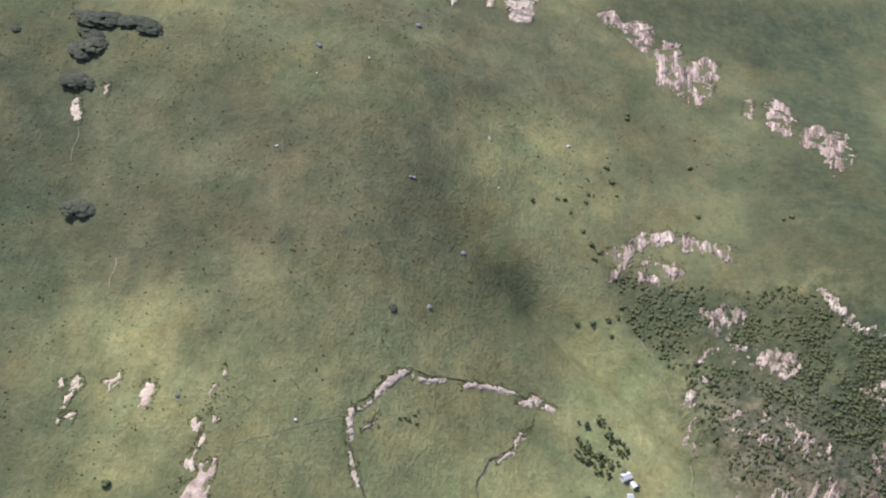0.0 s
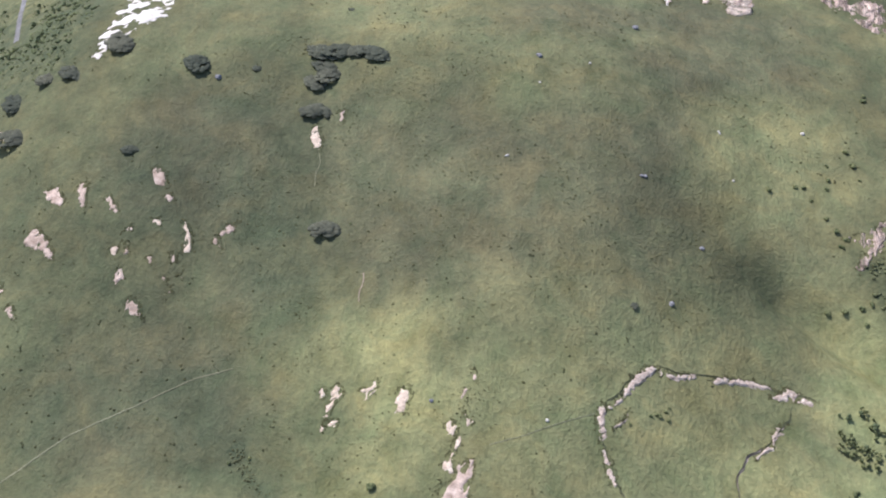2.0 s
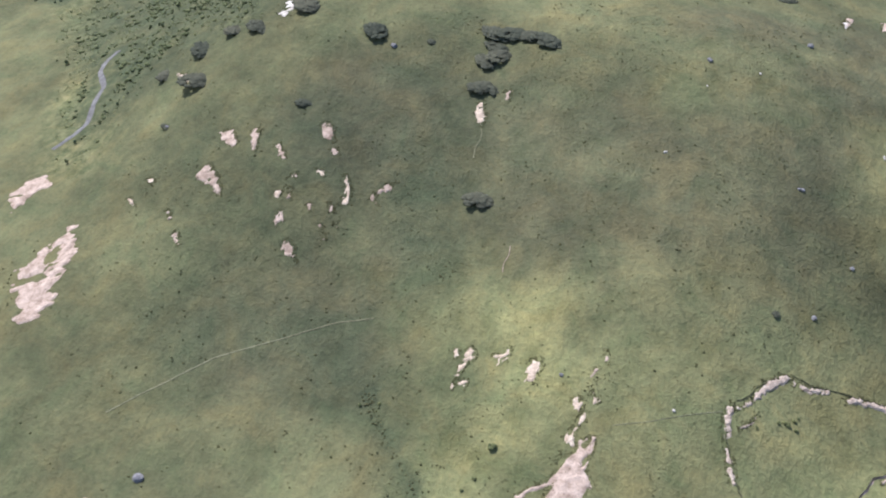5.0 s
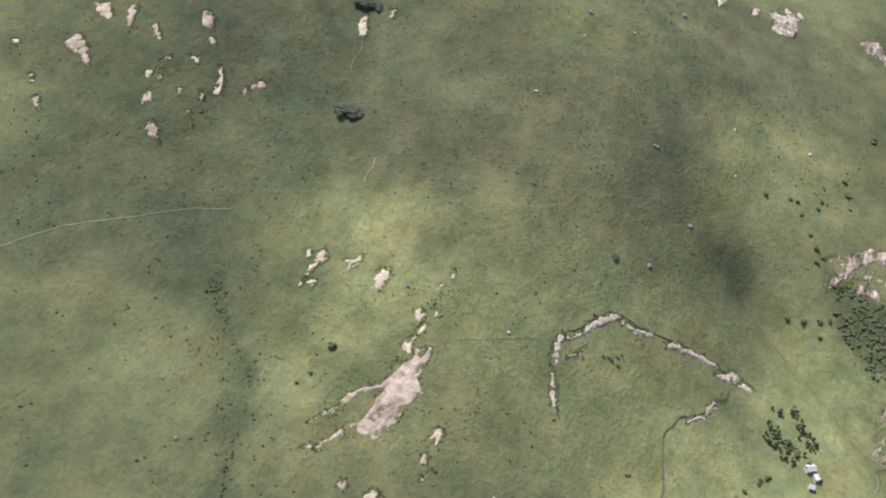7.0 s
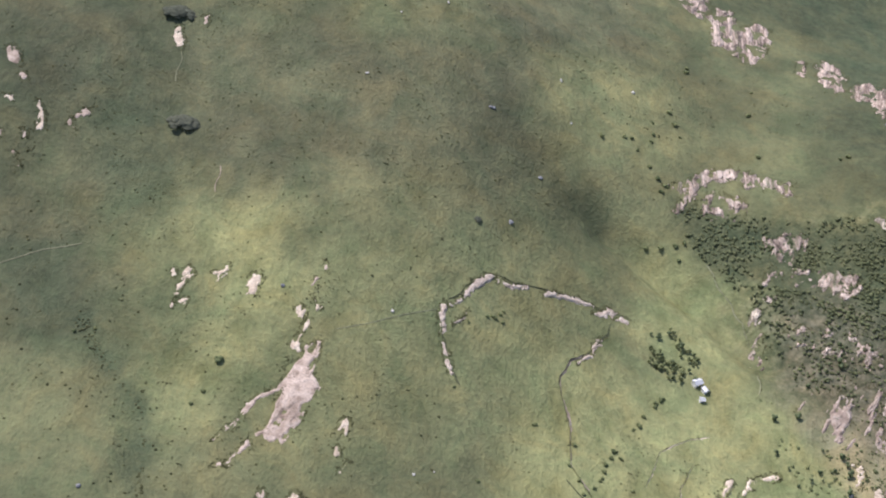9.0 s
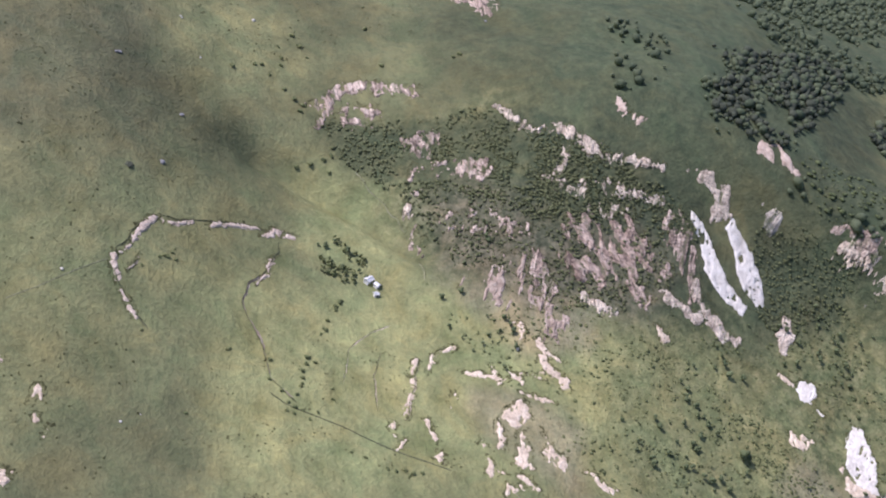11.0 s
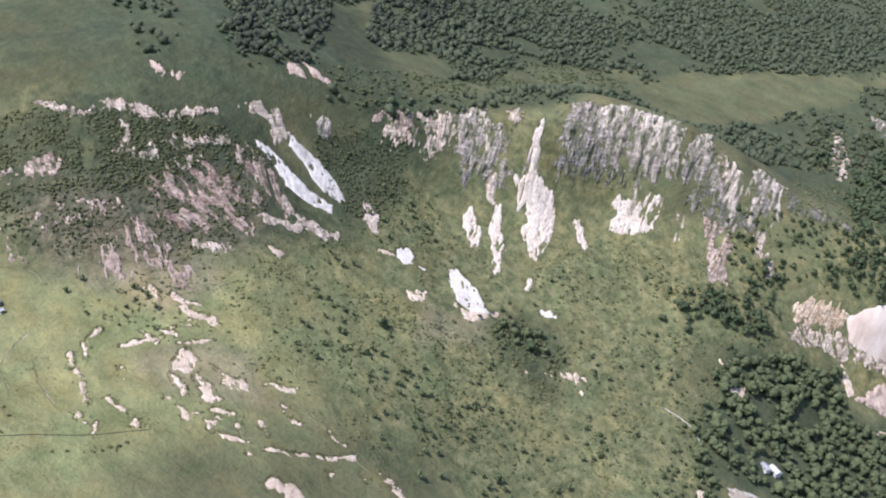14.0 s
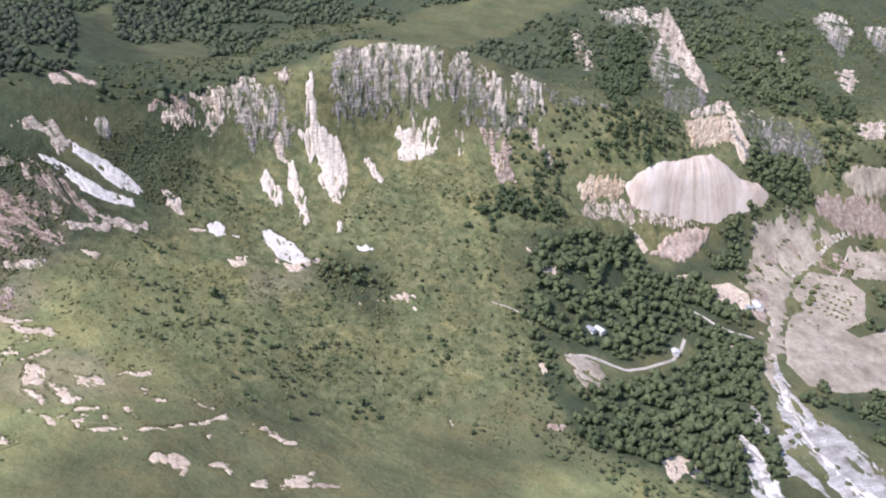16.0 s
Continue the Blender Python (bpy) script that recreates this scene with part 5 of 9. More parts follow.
drape("debris_fan", [(466.4, 474.1), (472.2, 466), (480.4, 452.8), (484, 439.4), (482.3, 420.8), (474.6, 419.4), (467.5, 429.8), (463.8, 440.6), (464.4, 456.2), (460.4, 469.2)], WHITE, "bright white chalky debris fan on the slope", "debris", cell=1.1, ragged=0.9, grain=2.5, gaps=0.08)
drape("debris_fan", [(432.3, 481.5), (440.9, 472.9), (446.1, 461.1), (449.9, 445.4), (456.5, 433), (466, 420), (460.5, 415), (449.9, 422.5), (441.3, 431.7), (436.2, 443.9), (436.3, 456), (433.9, 467.7)], WHITE, "bright white chalky debris fan on the slope", "debris", cell=1.1, ragged=0.9, grain=2.5, gaps=0.08)
drape("rock_outcrop", [(424.4, 445.2), (431.2, 425.5), (439.1, 410.6), (450.8, 397.2), (441.7, 396.2), (428.9, 408.1), (420.2, 423.1)], CREAM, "cream limestone outcrop on the grassy slope", "rock", cell=0.8, gaps=0.15, ragged=3.1, lift=0.35, relief=1.2, grain=6.3, piece="rock_rib", streak_dir=(-0.45, -0.90))
drape("cliff_face", [(488.8, 476.8), (498.2, 473.7), (502, 465.5), (499.4, 461.2), (492.4, 463.3), (490.3, 470.7)], ROCK, "grey limestone cliff face with vertical flutes", "rock", cell=0.8, flutes=1.2, ragged=1.8, lift=0.35, relief=1.2, grain=3.7, piece="rock_rib", streak_dir=(-0.76, -0.65))
drape("bare_earth_scar", [(395.1, 564.6), (399.7, 561.4), (400.1, 550.4), (395.4, 546), (394.2, 554.1)], SOIL, "bare tan earth scar in the hill grass", "bare ground", cell=0.6, gaps=0.1, long=2, ragged=1.4, grain=2)
drape("bare_earth_scar", [(402.9, 549.5), (411.9, 543.1), (404.3, 539.4), (402.5, 544.1)], SOIL, "bare tan earth scar in the hill grass", "bare ground", cell=0.6, gaps=0.1, long=2, ragged=1, grain=1.5)
drape("bare_earth_scar", [(489.8, 517.4), (504.5, 518.2), (514.6, 505.9), (517.9, 490.8), (505.4, 496.1), (495.6, 503.1), (485.9, 506)], SOIL, "bare tan earth scar in the hill grass", "bare ground", cell=1.1, gaps=0.22, long=2, ragged=3.2, grain=4.7)
drape("rock_outcrop", [(493.7, 415), (500.2, 412.6), (497.1, 397.3), (487.9, 387.2), (481.6, 389.8), (486.5, 405.2)], CREAM, "cream limestone outcrop on the grassy slope", "rock", cell=0.8, flutes=0.8, ragged=2.4, lift=0.35, relief=1.2, grain=4.8, piece="rock_rib", streak_dir=(-0.80, -0.60))
drape("bare_earth_scar", [(476.7, 376.9), (487.6, 368), (483, 366.1), (475.9, 373.9)], PALE, "pale bare subsoil scar in the grass", "bare ground", cell=0.6, gaps=0.1, long=2, ragged=1, grain=1.5)
drape("debris_fan", [(496.9, 351.3), (502.4, 345.5), (498.1, 344.1)], WHITE, "bright white chalky debris fan on the slope", "debris", cell=0.6, ragged=0.61, grain=1.5)
drape("bare_earth_scar", [(497.9, 312), (502, 301.5), (525.3, 286.6), (514.4, 287.9), (494.8, 296.2)], PALE, "pale bare subsoil scar in the grass", "bare ground", cell=1.1, gaps=0.1, long=2, ragged=2.1, grain=3.1)
drape("bare_earth_scar", [(469.9, 332.2), (483.8, 328.6), (476.9, 322.7), (467, 326.5)], PALE, "pale bare subsoil scar in the grass", "bare ground", cell=0.6, gaps=0.3, long=2, ragged=1.4, grain=2.1)
drape("bare_earth_scar", [(386.8, 408.4), (393.4, 402.5), (396.5, 395.4), (389.8, 395.6)], PALE, "pale bare subsoil scar in the grass", "bare ground", cell=0.6, gaps=0.2, long=2, ragged=1.1, grain=1.7)
drape("rock_outcrop", [(556.1, 430.8), (571.7, 422.9), (581.5, 411.1), (567.1, 415.5), (557.4, 422.8)], CREAM, "cream limestone outcrop on the grassy slope, broken by scrub", "rock", cell=0.8, flutes=1.5, gaps=0.35, ragged=2.3, lift=0.35, relief=1.2, grain=4.6, piece="rock_rib", streak_dir=(-0.82, -0.57))
drape("rock_outcrop", [(538.2, 452.7), (563.2, 443.4), (566.6, 430.8), (548.2, 434.6), (537.6, 444.6)], PINK, "weathered pinkish rock outcrop with broken ribs, broken by scrub", "rock", cell=0.8, flutes=1.5, gaps=0.4, ragged=3.1, lift=0.35, relief=1.2, grain=6.3, piece="rock_rib", streak_dir=(-0.80, -0.60))
drape("rock_outcrop", [(595.1, 383.8), (612.1, 368.9), (614, 356.1), (605.9, 352.1), (597.3, 362.3), (592.9, 376.2)], CREAM, "cream limestone outcrop on the grassy slope, broken by scrub", "rock", cell=0.8, gaps=0.35, flutes=1.5, ragged=3.2, lift=0.35, relief=1.2, grain=6.4, piece="rock_rib", streak_dir=(-0.86, -0.51))
drape("rock_outcrop", [(635.3, 391.9), (645.4, 388.7), (633.5, 378.5), (628.6, 381.9)], CREAM, "cream limestone outcrop on the grassy slope", "rock", cell=0.7, flutes=1.5, ragged=1.6, lift=0.35, relief=1.2, grain=3.2, piece="rock_rib", streak_dir=(-0.86, -0.51))
drape("bare_earth_scar", cleared([(968.4, 38), (969.5, 29), (898.2, -1.4), (886.8, 5.7), (901.9, 20.7)]), PALE, "pale bare subsoil scar in the grass", "bare ground", cell=1.6, gaps=0.22, long=2, ragged=3.2, grain=5)
drape("cliff_face", [(595.5, 419.3), (612.1, 415.1), (620.0, 407.6), (616.5, 397.2), (622.6, 383.6), (621.7, 375.8), (617.3, 362.9), (608.0, 358.8), (606.7, 373.2), (595.5, 372.3), (594.8, 384.1), (581.3, 379.1), (586.0, 393.4), (588.7, 404.2)], ROCK, "grey and cream limestone cliff face with vertical flutes", "rock", cell=0.75, flutes=1.9, gaps=0.12, long=0.8, grain=3.0, most=30, ragged=3.0, lift=0.5, relief=1.0, piece="rock_rib", streak_dir=(-0.85, -0.53))
drape("cliff_face", [(572.7, 433.4), (580.0, 430.7), (586.4, 427.2), (594.5, 418.1), (589.3, 408.3), (577.3, 413.3), (571.6, 411.6), (559.7, 418.4), (561.4, 426.6), (570.2, 425.2)], CREAM, "broken cream limestone pinnacles among scrub", "rock", cell=0.75, flutes=1.7, gaps=0.25, long=0.8, grain=3.0, most=30, ragged=3.0, lift=0.5, relief=1.0, piece="rock_rib", streak_dir=(-0.82, -0.57))
drape("cliff_face", [(548.7, 446.0), (558.5, 441.4), (557.9, 431.5), (547.7, 435.1), (540.5, 442.1)], CREAM, "broken cream limestone pinnacles among scrub", "rock", cell=0.75, flutes=1.4, gaps=0.35, long=0.8, grain=3.0, most=30, ragged=3.0, lift=0.5, relief=1.0, piece="rock_rib", streak_dir=(-0.80, -0.60))
drape("cliff_face", [(639.4, 389.7), (644.8, 385.4), (636.1, 377.4), (631.7, 381.1)], CREAM, "single cream rock pinnacle at the brow", "rock", cell=0.75, flutes=1.2, gaps=0.11, long=0.8, grain=3.0, most=30, ragged=3.0, lift=0.5, relief=1.0, piece="rock_rib", streak_dir=(-0.86, -0.51))
drape("cliff_face", [(675.7, 355.6), (685.8, 356.2), (696.8, 349.2), (698.5, 341.0), (705.2, 336.8), (721.3, 326.2), (723.9, 315.6), (741.6, 302.0), (747.9, 293.6), (752.9, 287.3), (742.0, 277.8), (735.2, 273.5), (733.5, 265.4), (726.3, 266.6), (719.5, 275.6), (713.2, 275.0), (707.6, 284.2), (698.9, 297.1), (682.4, 315.8), (664.4, 328.0), (650.9, 338.7), (652.2, 345.3), (662.6, 349.6)], ROCK, "tall grey limestone cliff with a cream cap and dark lower beds", "rock", cell=0.75, flutes=2.2, gaps=0.11, long=0.8, grain=3.0, most=30, ragged=3.0, lift=0.5, relief=1.0, piece="rock_rib", streak_dir=(-0.91, -0.41))
drape("cliff_face", [(747.7, 268.2), (758.9, 268.6), (769.0, 264.0), (760.2, 254.6), (755.8, 242.1), (752.8, 227.2), (749.7, 219.1), (742.5, 225.3), (734.4, 236.8), (732.5, 250.0), (730.9, 262.1), (735.8, 265.7), (743.1, 266.0)], ROCK, "grey limestone buttress with a cream head", "rock", cell=0.75, flutes=1.9, gaps=0.15, long=0.8, grain=3.0, most=30, ragged=3.0, lift=0.5, relief=1.0, piece="rock_rib", streak_dir=(-0.94, -0.34))
drape("cliff_face", [(761.5, 246.2), (764.3, 244.3), (757.5, 227.4), (755.0, 228.7)], CREAM, "narrow cream rock rib beside the buttress", "rock", cell=0.75, flutes=1.2, gaps=0.18, long=0.8, grain=3.0, most=30, ragged=3.0, lift=0.5, relief=1.0, piece="rock_rib", streak_dir=(-0.95, -0.33))
drape("cliff_face", [(775.8, 217.5), (787.0, 216.7), (788.7, 211.8), (795.5, 195.5), (796.6, 191.5), (778.7, 190.3), (765.8, 186.3), (759.6, 194.9), (760.9, 205.2), (769.4, 208.1)], ROCK, "grey limestone buttress broken by scrub", "rock", cell=0.75, flutes=1.7, gaps=0.18, long=0.8, grain=3.0, most=30, ragged=3.0, lift=0.5, relief=1.0, piece="rock_rib", streak_dir=(-0.96, -0.29))
drape("cliff_face", [(650.1, 340.9), (682.7, 316.6), (699.4, 298.3), (696.4, 296.9), (672.7, 320.5), (648.3, 337.9)], DARK_ROCK, "dark bedded limestone band below the cliff", "rock", cell=0.75, flutes=1.0, gaps=0.25, long=0.8, grain=3.0, most=30, ragged=3.0, lift=0.5, relief=1.0, piece="rock_rib", streak_dir=(-0.90, -0.43))
drape("cliff_face", [(732.1, 254.3), (741.3, 231.4), (759.2, 202.6), (756.9, 195.0), (740.5, 214.7), (730.2, 242.5)], DARK_ROCK, "dark bedded limestone band below the cliff", "rock", cell=0.75, flutes=1.0, gaps=0.25, long=0.8, grain=3.0, most=30, ragged=3.0, lift=0.5, relief=1.0, piece="rock_rib", streak_dir=(-0.95, -0.32))
drape("cliff_face", [(791.1, 186.8), (805.3, 166.0), (815.1, 135.0), (816.9, 128.4), (797.3, 155.6), (782.9, 177.3)], DARK_ROCK, "dark bedded limestone band below the cliff", "rock", cell=0.75, flutes=1.0, gaps=0.29, long=0.8, grain=3.0, most=30, ragged=3.0, lift=0.5, relief=1.0, piece="rock_rib", streak_dir=(-0.97, -0.24))
drape("rock_outcrop", [(187.8, 617.2), (197.3, 623.1), (206.1, 625.7), (210.7, 634.0), (223.2, 638.9), (242.7, 636.0), (242.7, 628.5), (228.8, 629.9), (216.6, 625.7), (210.0, 619.3), (203.7, 604.7), (195.6, 594.8), (192.3, 597.1), (198.8, 610.5)], PINK, "pinkish rock scarp curving round the head of the slide", "rock", cell=0.6, flutes=0.9, gaps=0.3, ragged=2.2, grain=2.4, lift=0.25, relief=0.7, most=40, piece="rock_rib", streak_dir=(0.02, -1.00))
drape("rock_outcrop", [(242.6, 635.4), (255.3, 629.9), (269.8, 621.4), (268.0, 611.5), (262.7, 611.1), (258.4, 619.7), (247.2, 623.1), (239.5, 620.2)], PINK, "pinkish rock scarp curving round the head of the slide", "rock", cell=0.6, flutes=0.9, gaps=0.28, ragged=2.2, grain=2.4, lift=0.25, relief=0.7, most=40, piece="rock_rib", streak_dir=(-0.04, -1.00))
drape("rock_outcrop", [(208.9, 609.3), (220.6, 615.3), (234.9, 613.0), (239.0, 604.9), (234.1, 592.9), (224.4, 592.6), (212.1, 598.9)], PINK, "weathered pinkish outcrop broken by scrub", "rock", cell=0.6, flutes=0.9, gaps=0.48, ragged=2.6, grain=2.4, lift=0.25, relief=0.7, most=40, piece="rock_rib", streak_dir=(0.02, -1.00))
drape("rock_outcrop", [(251.5, 576.1), (264.1, 578.1), (274.4, 575.1), (273.5, 567.1), (266.1, 564.9), (268.6, 551.2), (261.7, 551.7), (255.9, 561.2)], PINK, "weathered pinkish outcrop broken by scrub", "rock", cell=0.6, flutes=0.8, gaps=0.36, ragged=2.6, grain=2.4, lift=0.25, relief=0.7, most=40, piece="rock_rib", streak_dir=(-0.01, -1.00))
drape("rock_outcrop", [(267.9, 551.6), (281.5, 550.7), (300.8, 540.9), (302.1, 530.7), (293.8, 528.4), (281.3, 537.8), (268.2, 542.3)], PINK, "weathered pinkish outcrop broken by scrub", "rock", cell=0.6, flutes=0.8, gaps=0.4, ragged=2.6, grain=2.4, lift=0.25, relief=0.7, most=40, piece="rock_rib", streak_dir=(-0.31, -0.95))
drape("rock_outcrop", [(252.5, 550.0), (259.6, 549.8), (255.5, 530.7), (248.5, 521.1), (246.3, 529.9)], PINK, "weathered pinkish outcrop broken by scrub", "rock", cell=0.6, flutes=0.8, gaps=0.56, ragged=2.4, grain=2.4, lift=0.25, relief=0.7, most=40, piece="rock_rib", streak_dir=(-0.29, -0.96))
drape("rock_outcrop", [(330.8, 516.7), (341.3, 518.5), (346.7, 534.3), (352.7, 534.7), (351.3, 523.5), (344.9, 514.5), (351.8, 505.4), (359.6, 497.7), (354.5, 492.8), (342.5, 504.6)], CREAM, "cream limestone ledge among dark scrub", "rock", cell=0.6, flutes=0.9, gaps=0.38, ragged=2.2, grain=2.4, lift=0.25, relief=0.7, most=40, piece="rock_rib", streak_dir=(-0.32, -0.95))
drape("rock_outcrop", [(355.4, 510.9), (363.8, 506.6), (360.7, 501.3), (354.7, 503.7)], CREAM, "cream limestone ledge among dark scrub", "rock", cell=0.6, flutes=0.8, gaps=0.4, ragged=1.8, grain=2.4, lift=0.25, relief=0.7, most=40, piece="rock_rib", streak_dir=(-0.31, -0.95))
drape("rock_outcrop", [(364.7, 505.6), (379.0, 503.6), (393.2, 495.2), (414.1, 490.1), (414.1, 484.8), (392.2, 489.4), (371.7, 497.7)], CREAM, "cream limestone ledge among dark scrub", "rock", cell=0.6, flutes=0.8, gaps=0.26, ragged=2.0, grain=2.4, lift=0.25, relief=0.7, most=40, piece="rock_rib", streak_dir=(-0.31, -0.95))
drape("rock_outcrop", [(356.9, 489.8), (369.2, 490.0), (388.5, 486.5), (389.0, 480.2), (368.8, 481.0), (357.6, 481.4)], CREAM, "cream limestone ledge among dark scrub", "rock", cell=0.6, flutes=0.8, gaps=0.46, ragged=2.4, grain=2.4, lift=0.25, relief=0.7, most=40, piece="rock_rib", streak_dir=(-0.32, -0.95))
drape("slide_slope", [(339.3, 480.1), (356.0, 483.2), (371.7, 481.8), (386.9, 476.8), (396.2, 462.6), (394.3, 442.3), (381.3, 428.4), (373.7, 439.7), (352.9, 441.4), (342.8, 449.1), (338.1, 464.5)], BROWN, "bare pinkish brown slide slope streaked by runnels", "rock", cell=0.8, flutes=0.6, gaps=0.37, ragged=4.5, grain=4.5, long=2.4, most=40, lift=0.8, relief=1.0, piece="rock_rib", streak_dir=(0.21, -0.98))
drape("rock_outcrop", [(315.8, 469.4), (320.5, 463.9), (324.7, 452.4), (329.0, 436.8), (317.5, 433.4), (312.9, 445.3), (312.7, 458.1)], PINK, "pale pinkish streak of broken rock down the slide", "rock", cell=0.6, flutes=0.8, gaps=0.26, ragged=2.2, grain=2.4, long=4, lift=0.25, relief=0.7, most=40, piece="rock_rib", streak_dir=(-0.35, -0.94))
drape("rock_outcrop", [(339.3, 441.6), (348.3, 432.3), (365.1, 419.5), (360.7, 415.5), (346.0, 426.9), (339.4, 435.2)], CREAM, "cream limestone ledge among dark scrub", "rock", cell=0.6, flutes=0.8, gaps=0.34, ragged=2.0, grain=2.4, lift=0.25, relief=0.7, most=40, piece="rock_rib", streak_dir=(-0.39, -0.92))
drape("rock_outcrop", [(379.6, 439.3), (386.4, 432.4), (389.1, 421.9), (382.4, 418.7), (377.9, 428.5)], PINK, "weathered pinkish outcrop broken by scrub", "rock", cell=0.6, flutes=0.8, gaps=0.4, ragged=2.0, grain=2.4, lift=0.25, relief=0.7, most=40, piece="rock_rib", streak_dir=(-0.40, -0.92))
drape("rock_outcrop", [(410.2, 467.7), (429.1, 465.6), (431.0, 449.9), (427.6, 430.1), (428.5, 421.2), (419.6, 419.9), (419.5, 437.3), (412.5, 450.7)], PINK, "pinkish rock rib beside the white debris chute", "rock", cell=0.6, flutes=0.9, gaps=0.32, ragged=2.2, grain=2.4, long=3, lift=0.25, relief=0.7, most=40, piece="rock_rib", streak_dir=(-0.41, -0.91))
drape("rock_outcrop", [(411.1, 482.0), (426.0, 482.0), (428.1, 472.8), (419.5, 465.6), (409.0, 471.9)], PINK, "weathered pinkish outcrop broken by scrub", "rock", cell=0.6, flutes=0.9, gaps=0.5, ragged=2.4, grain=2.4, lift=0.25, relief=0.7, most=40, piece="rock_rib", streak_dir=(-0.37, -0.93))
drape("rock_outcrop", [(260.4, 507.7), (275.8, 508.5), (295.1, 500.6), (315.6, 485.0), (316.9, 479.4), (292.8, 483.9), (269.3, 497.1)], PINK, "weathered pinkish outcrop broken by scrub", "rock", cell=0.6, flutes=0.9, gaps=0.56, ragged=2.8, grain=2.4, lift=0.25, relief=0.7, most=40, piece="rock_rib", streak_dir=(-0.30, -0.95))
drape("rock_outcrop", [(242.5, 526.7), (247.1, 524.3), (247.3, 513.4), (243.8, 513.6)], CREAM, "cream limestone ledge among dark scrub", "rock", cell=0.6, flutes=0.8, gaps=0.3, ragged=1.6, grain=2.4, lift=0.25, relief=0.7, most=40, piece="rock_rib", streak_dir=(-0.21, -0.98))
drape("rock_outcrop", [(246.2, 508.2), (252.0, 498.5), (250.9, 488.9), (243.3, 487.4), (243.7, 499.2)], PINK, "weathered pinkish outcrop broken by scrub", "rock", cell=0.6, flutes=0.8, gaps=0.56, ragged=2.2, grain=2.4, lift=0.25, relief=0.7, most=40, piece="rock_rib", streak_dir=(-0.38, -0.92))
drape("rock_outcrop", [(264.9, 468.0), (286.8, 465.8), (308.7, 449.3), (327.8, 423.4), (337.6, 407.3), (311.4, 404.8), (283.4, 435.2), (267.0, 454.4)], GRIT, "thin pinkish grit slope below the slide", "rock", cell=0.9, flutes=0.4, gaps=0.62, ragged=3, grain=4, long=3, most=50, lift=0.8, relief=1.0, piece="rock_rib", streak_dir=(-0.36, -0.93))
drape("rock_outcrop", [(394.1, 459.7), (403.2, 459.7), (410.4, 443.6), (403.3, 432.7), (395.5, 440.9)], PINK, "weathered pinkish outcrop broken by scrub", "rock", cell=0.6, flutes=0.8, gaps=0.55, ragged=2.2, grain=2.4, lift=0.25, relief=0.7, most=40, piece="rock_rib", streak_dir=(-0.39, -0.92))
drape("rock_outcrop", [(296.3, 470.7), (315.0, 467.1), (310.8, 444.1), (312.7, 427.3), (300.5, 438.5), (295.7, 457.8)], GRIT, "thin pinkish grit slope below the slide", "rock", cell=0.9, flutes=0.4, gaps=0.55, ragged=3, grain=4, long=3, most=50, lift=0.8, relief=1.0, piece="rock_rib", streak_dir=(-0.36, -0.93))
drape("bare_earth_scar", [(292.8, 421.7), (296.4, 420.7), (299.1, 413.4), (290.1, 400.4), (289.3, 401.8), (294.2, 412.0)], PALE, "pale bare subsoil scar in the pasture", "bare ground", cell=0.4, ragged=1.2, gaps=0.08, grain=2.2, long=1.4, swell=0.25, relief=0.4, lift=0.3)
drape("bare_earth_scar", [(301.7, 408.7), (306.5, 408.0), (310.1, 398.0), (318.0, 389.2), (313.2, 388.6), (306.0, 394.2), (303.2, 399.6)], PALE, "pale bare subsoil scar in the pasture", "bare ground", cell=0.4, ragged=1.2, gaps=0.08, grain=2.2, long=1.4, swell=0.25, relief=0.4, lift=0.3)
drape("bare_earth_scar", [(301.7, 395.7), (306.6, 395.1), (306.8, 386.8), (317.2, 377.7), (314.4, 369.2), (309.6, 367.3), (309.1, 376.2), (301.1, 383.3), (299.4, 389.1)], PALE, "pale bare subsoil scar in the pasture", "bare ground", cell=0.4, ragged=1.2, gaps=0.08, grain=2.2, long=1.4, swell=0.25, relief=0.4, lift=0.3)
drape("bare_earth_scar", [(277.7, 381.0), (301.5, 381.2), (301.1, 383.3), (292.4, 381.7), (282.0, 382.7), (300.7, 377.1), (293.9, 380.0)], PALE, "pale bare subsoil scar in the pasture", "bare ground", cell=0.4, ragged=1.2, gaps=0.08, grain=2.2, long=1.4, swell=0.25, relief=0.4, lift=0.3)
drape("bare_earth_scar", [(247.9, 386.6), (256.1, 385.8), (276.6, 379.2), (274.2, 376.7), (255.8, 381.7), (247.8, 383.6)], PALE, "pale bare subsoil scar in the pasture", "bare ground", cell=0.4, ragged=1.2, gaps=0.08, grain=2.2, long=1.4, swell=0.25, relief=0.4, lift=0.3)
drape("bare_earth_scar", [(268.4, 390.4), (270.4, 382.6), (270.5, 374.7), (267.4, 373.6), (266.6, 383.2)], PALE, "pale bare subsoil scar in the pasture", "bare ground", cell=0.4, ragged=1.2, gaps=0.08, grain=2.2, long=1.4, swell=0.25, relief=0.4, lift=0.3)
drape("bare_earth_scar", [(275.1, 387.8), (285.2, 379.4), (284.6, 373.1), (279.2, 379.4)], PALE, "pale bare subsoil scar in the pasture", "bare ground", cell=0.4, ragged=1.2, gaps=0.08, grain=2.2, long=1.4, swell=0.25, relief=0.4, lift=0.3)
drape("bare_earth_scar", [(280.3, 369.0), (300.4, 361.5), (301.5, 357.8), (284.3, 364.4)], PALE, "pale bare subsoil scar in the pasture", "bare ground", cell=0.4, ragged=1.2, gaps=0.08, grain=2.2, long=1.4, swell=0.25, relief=0.4, lift=0.3)
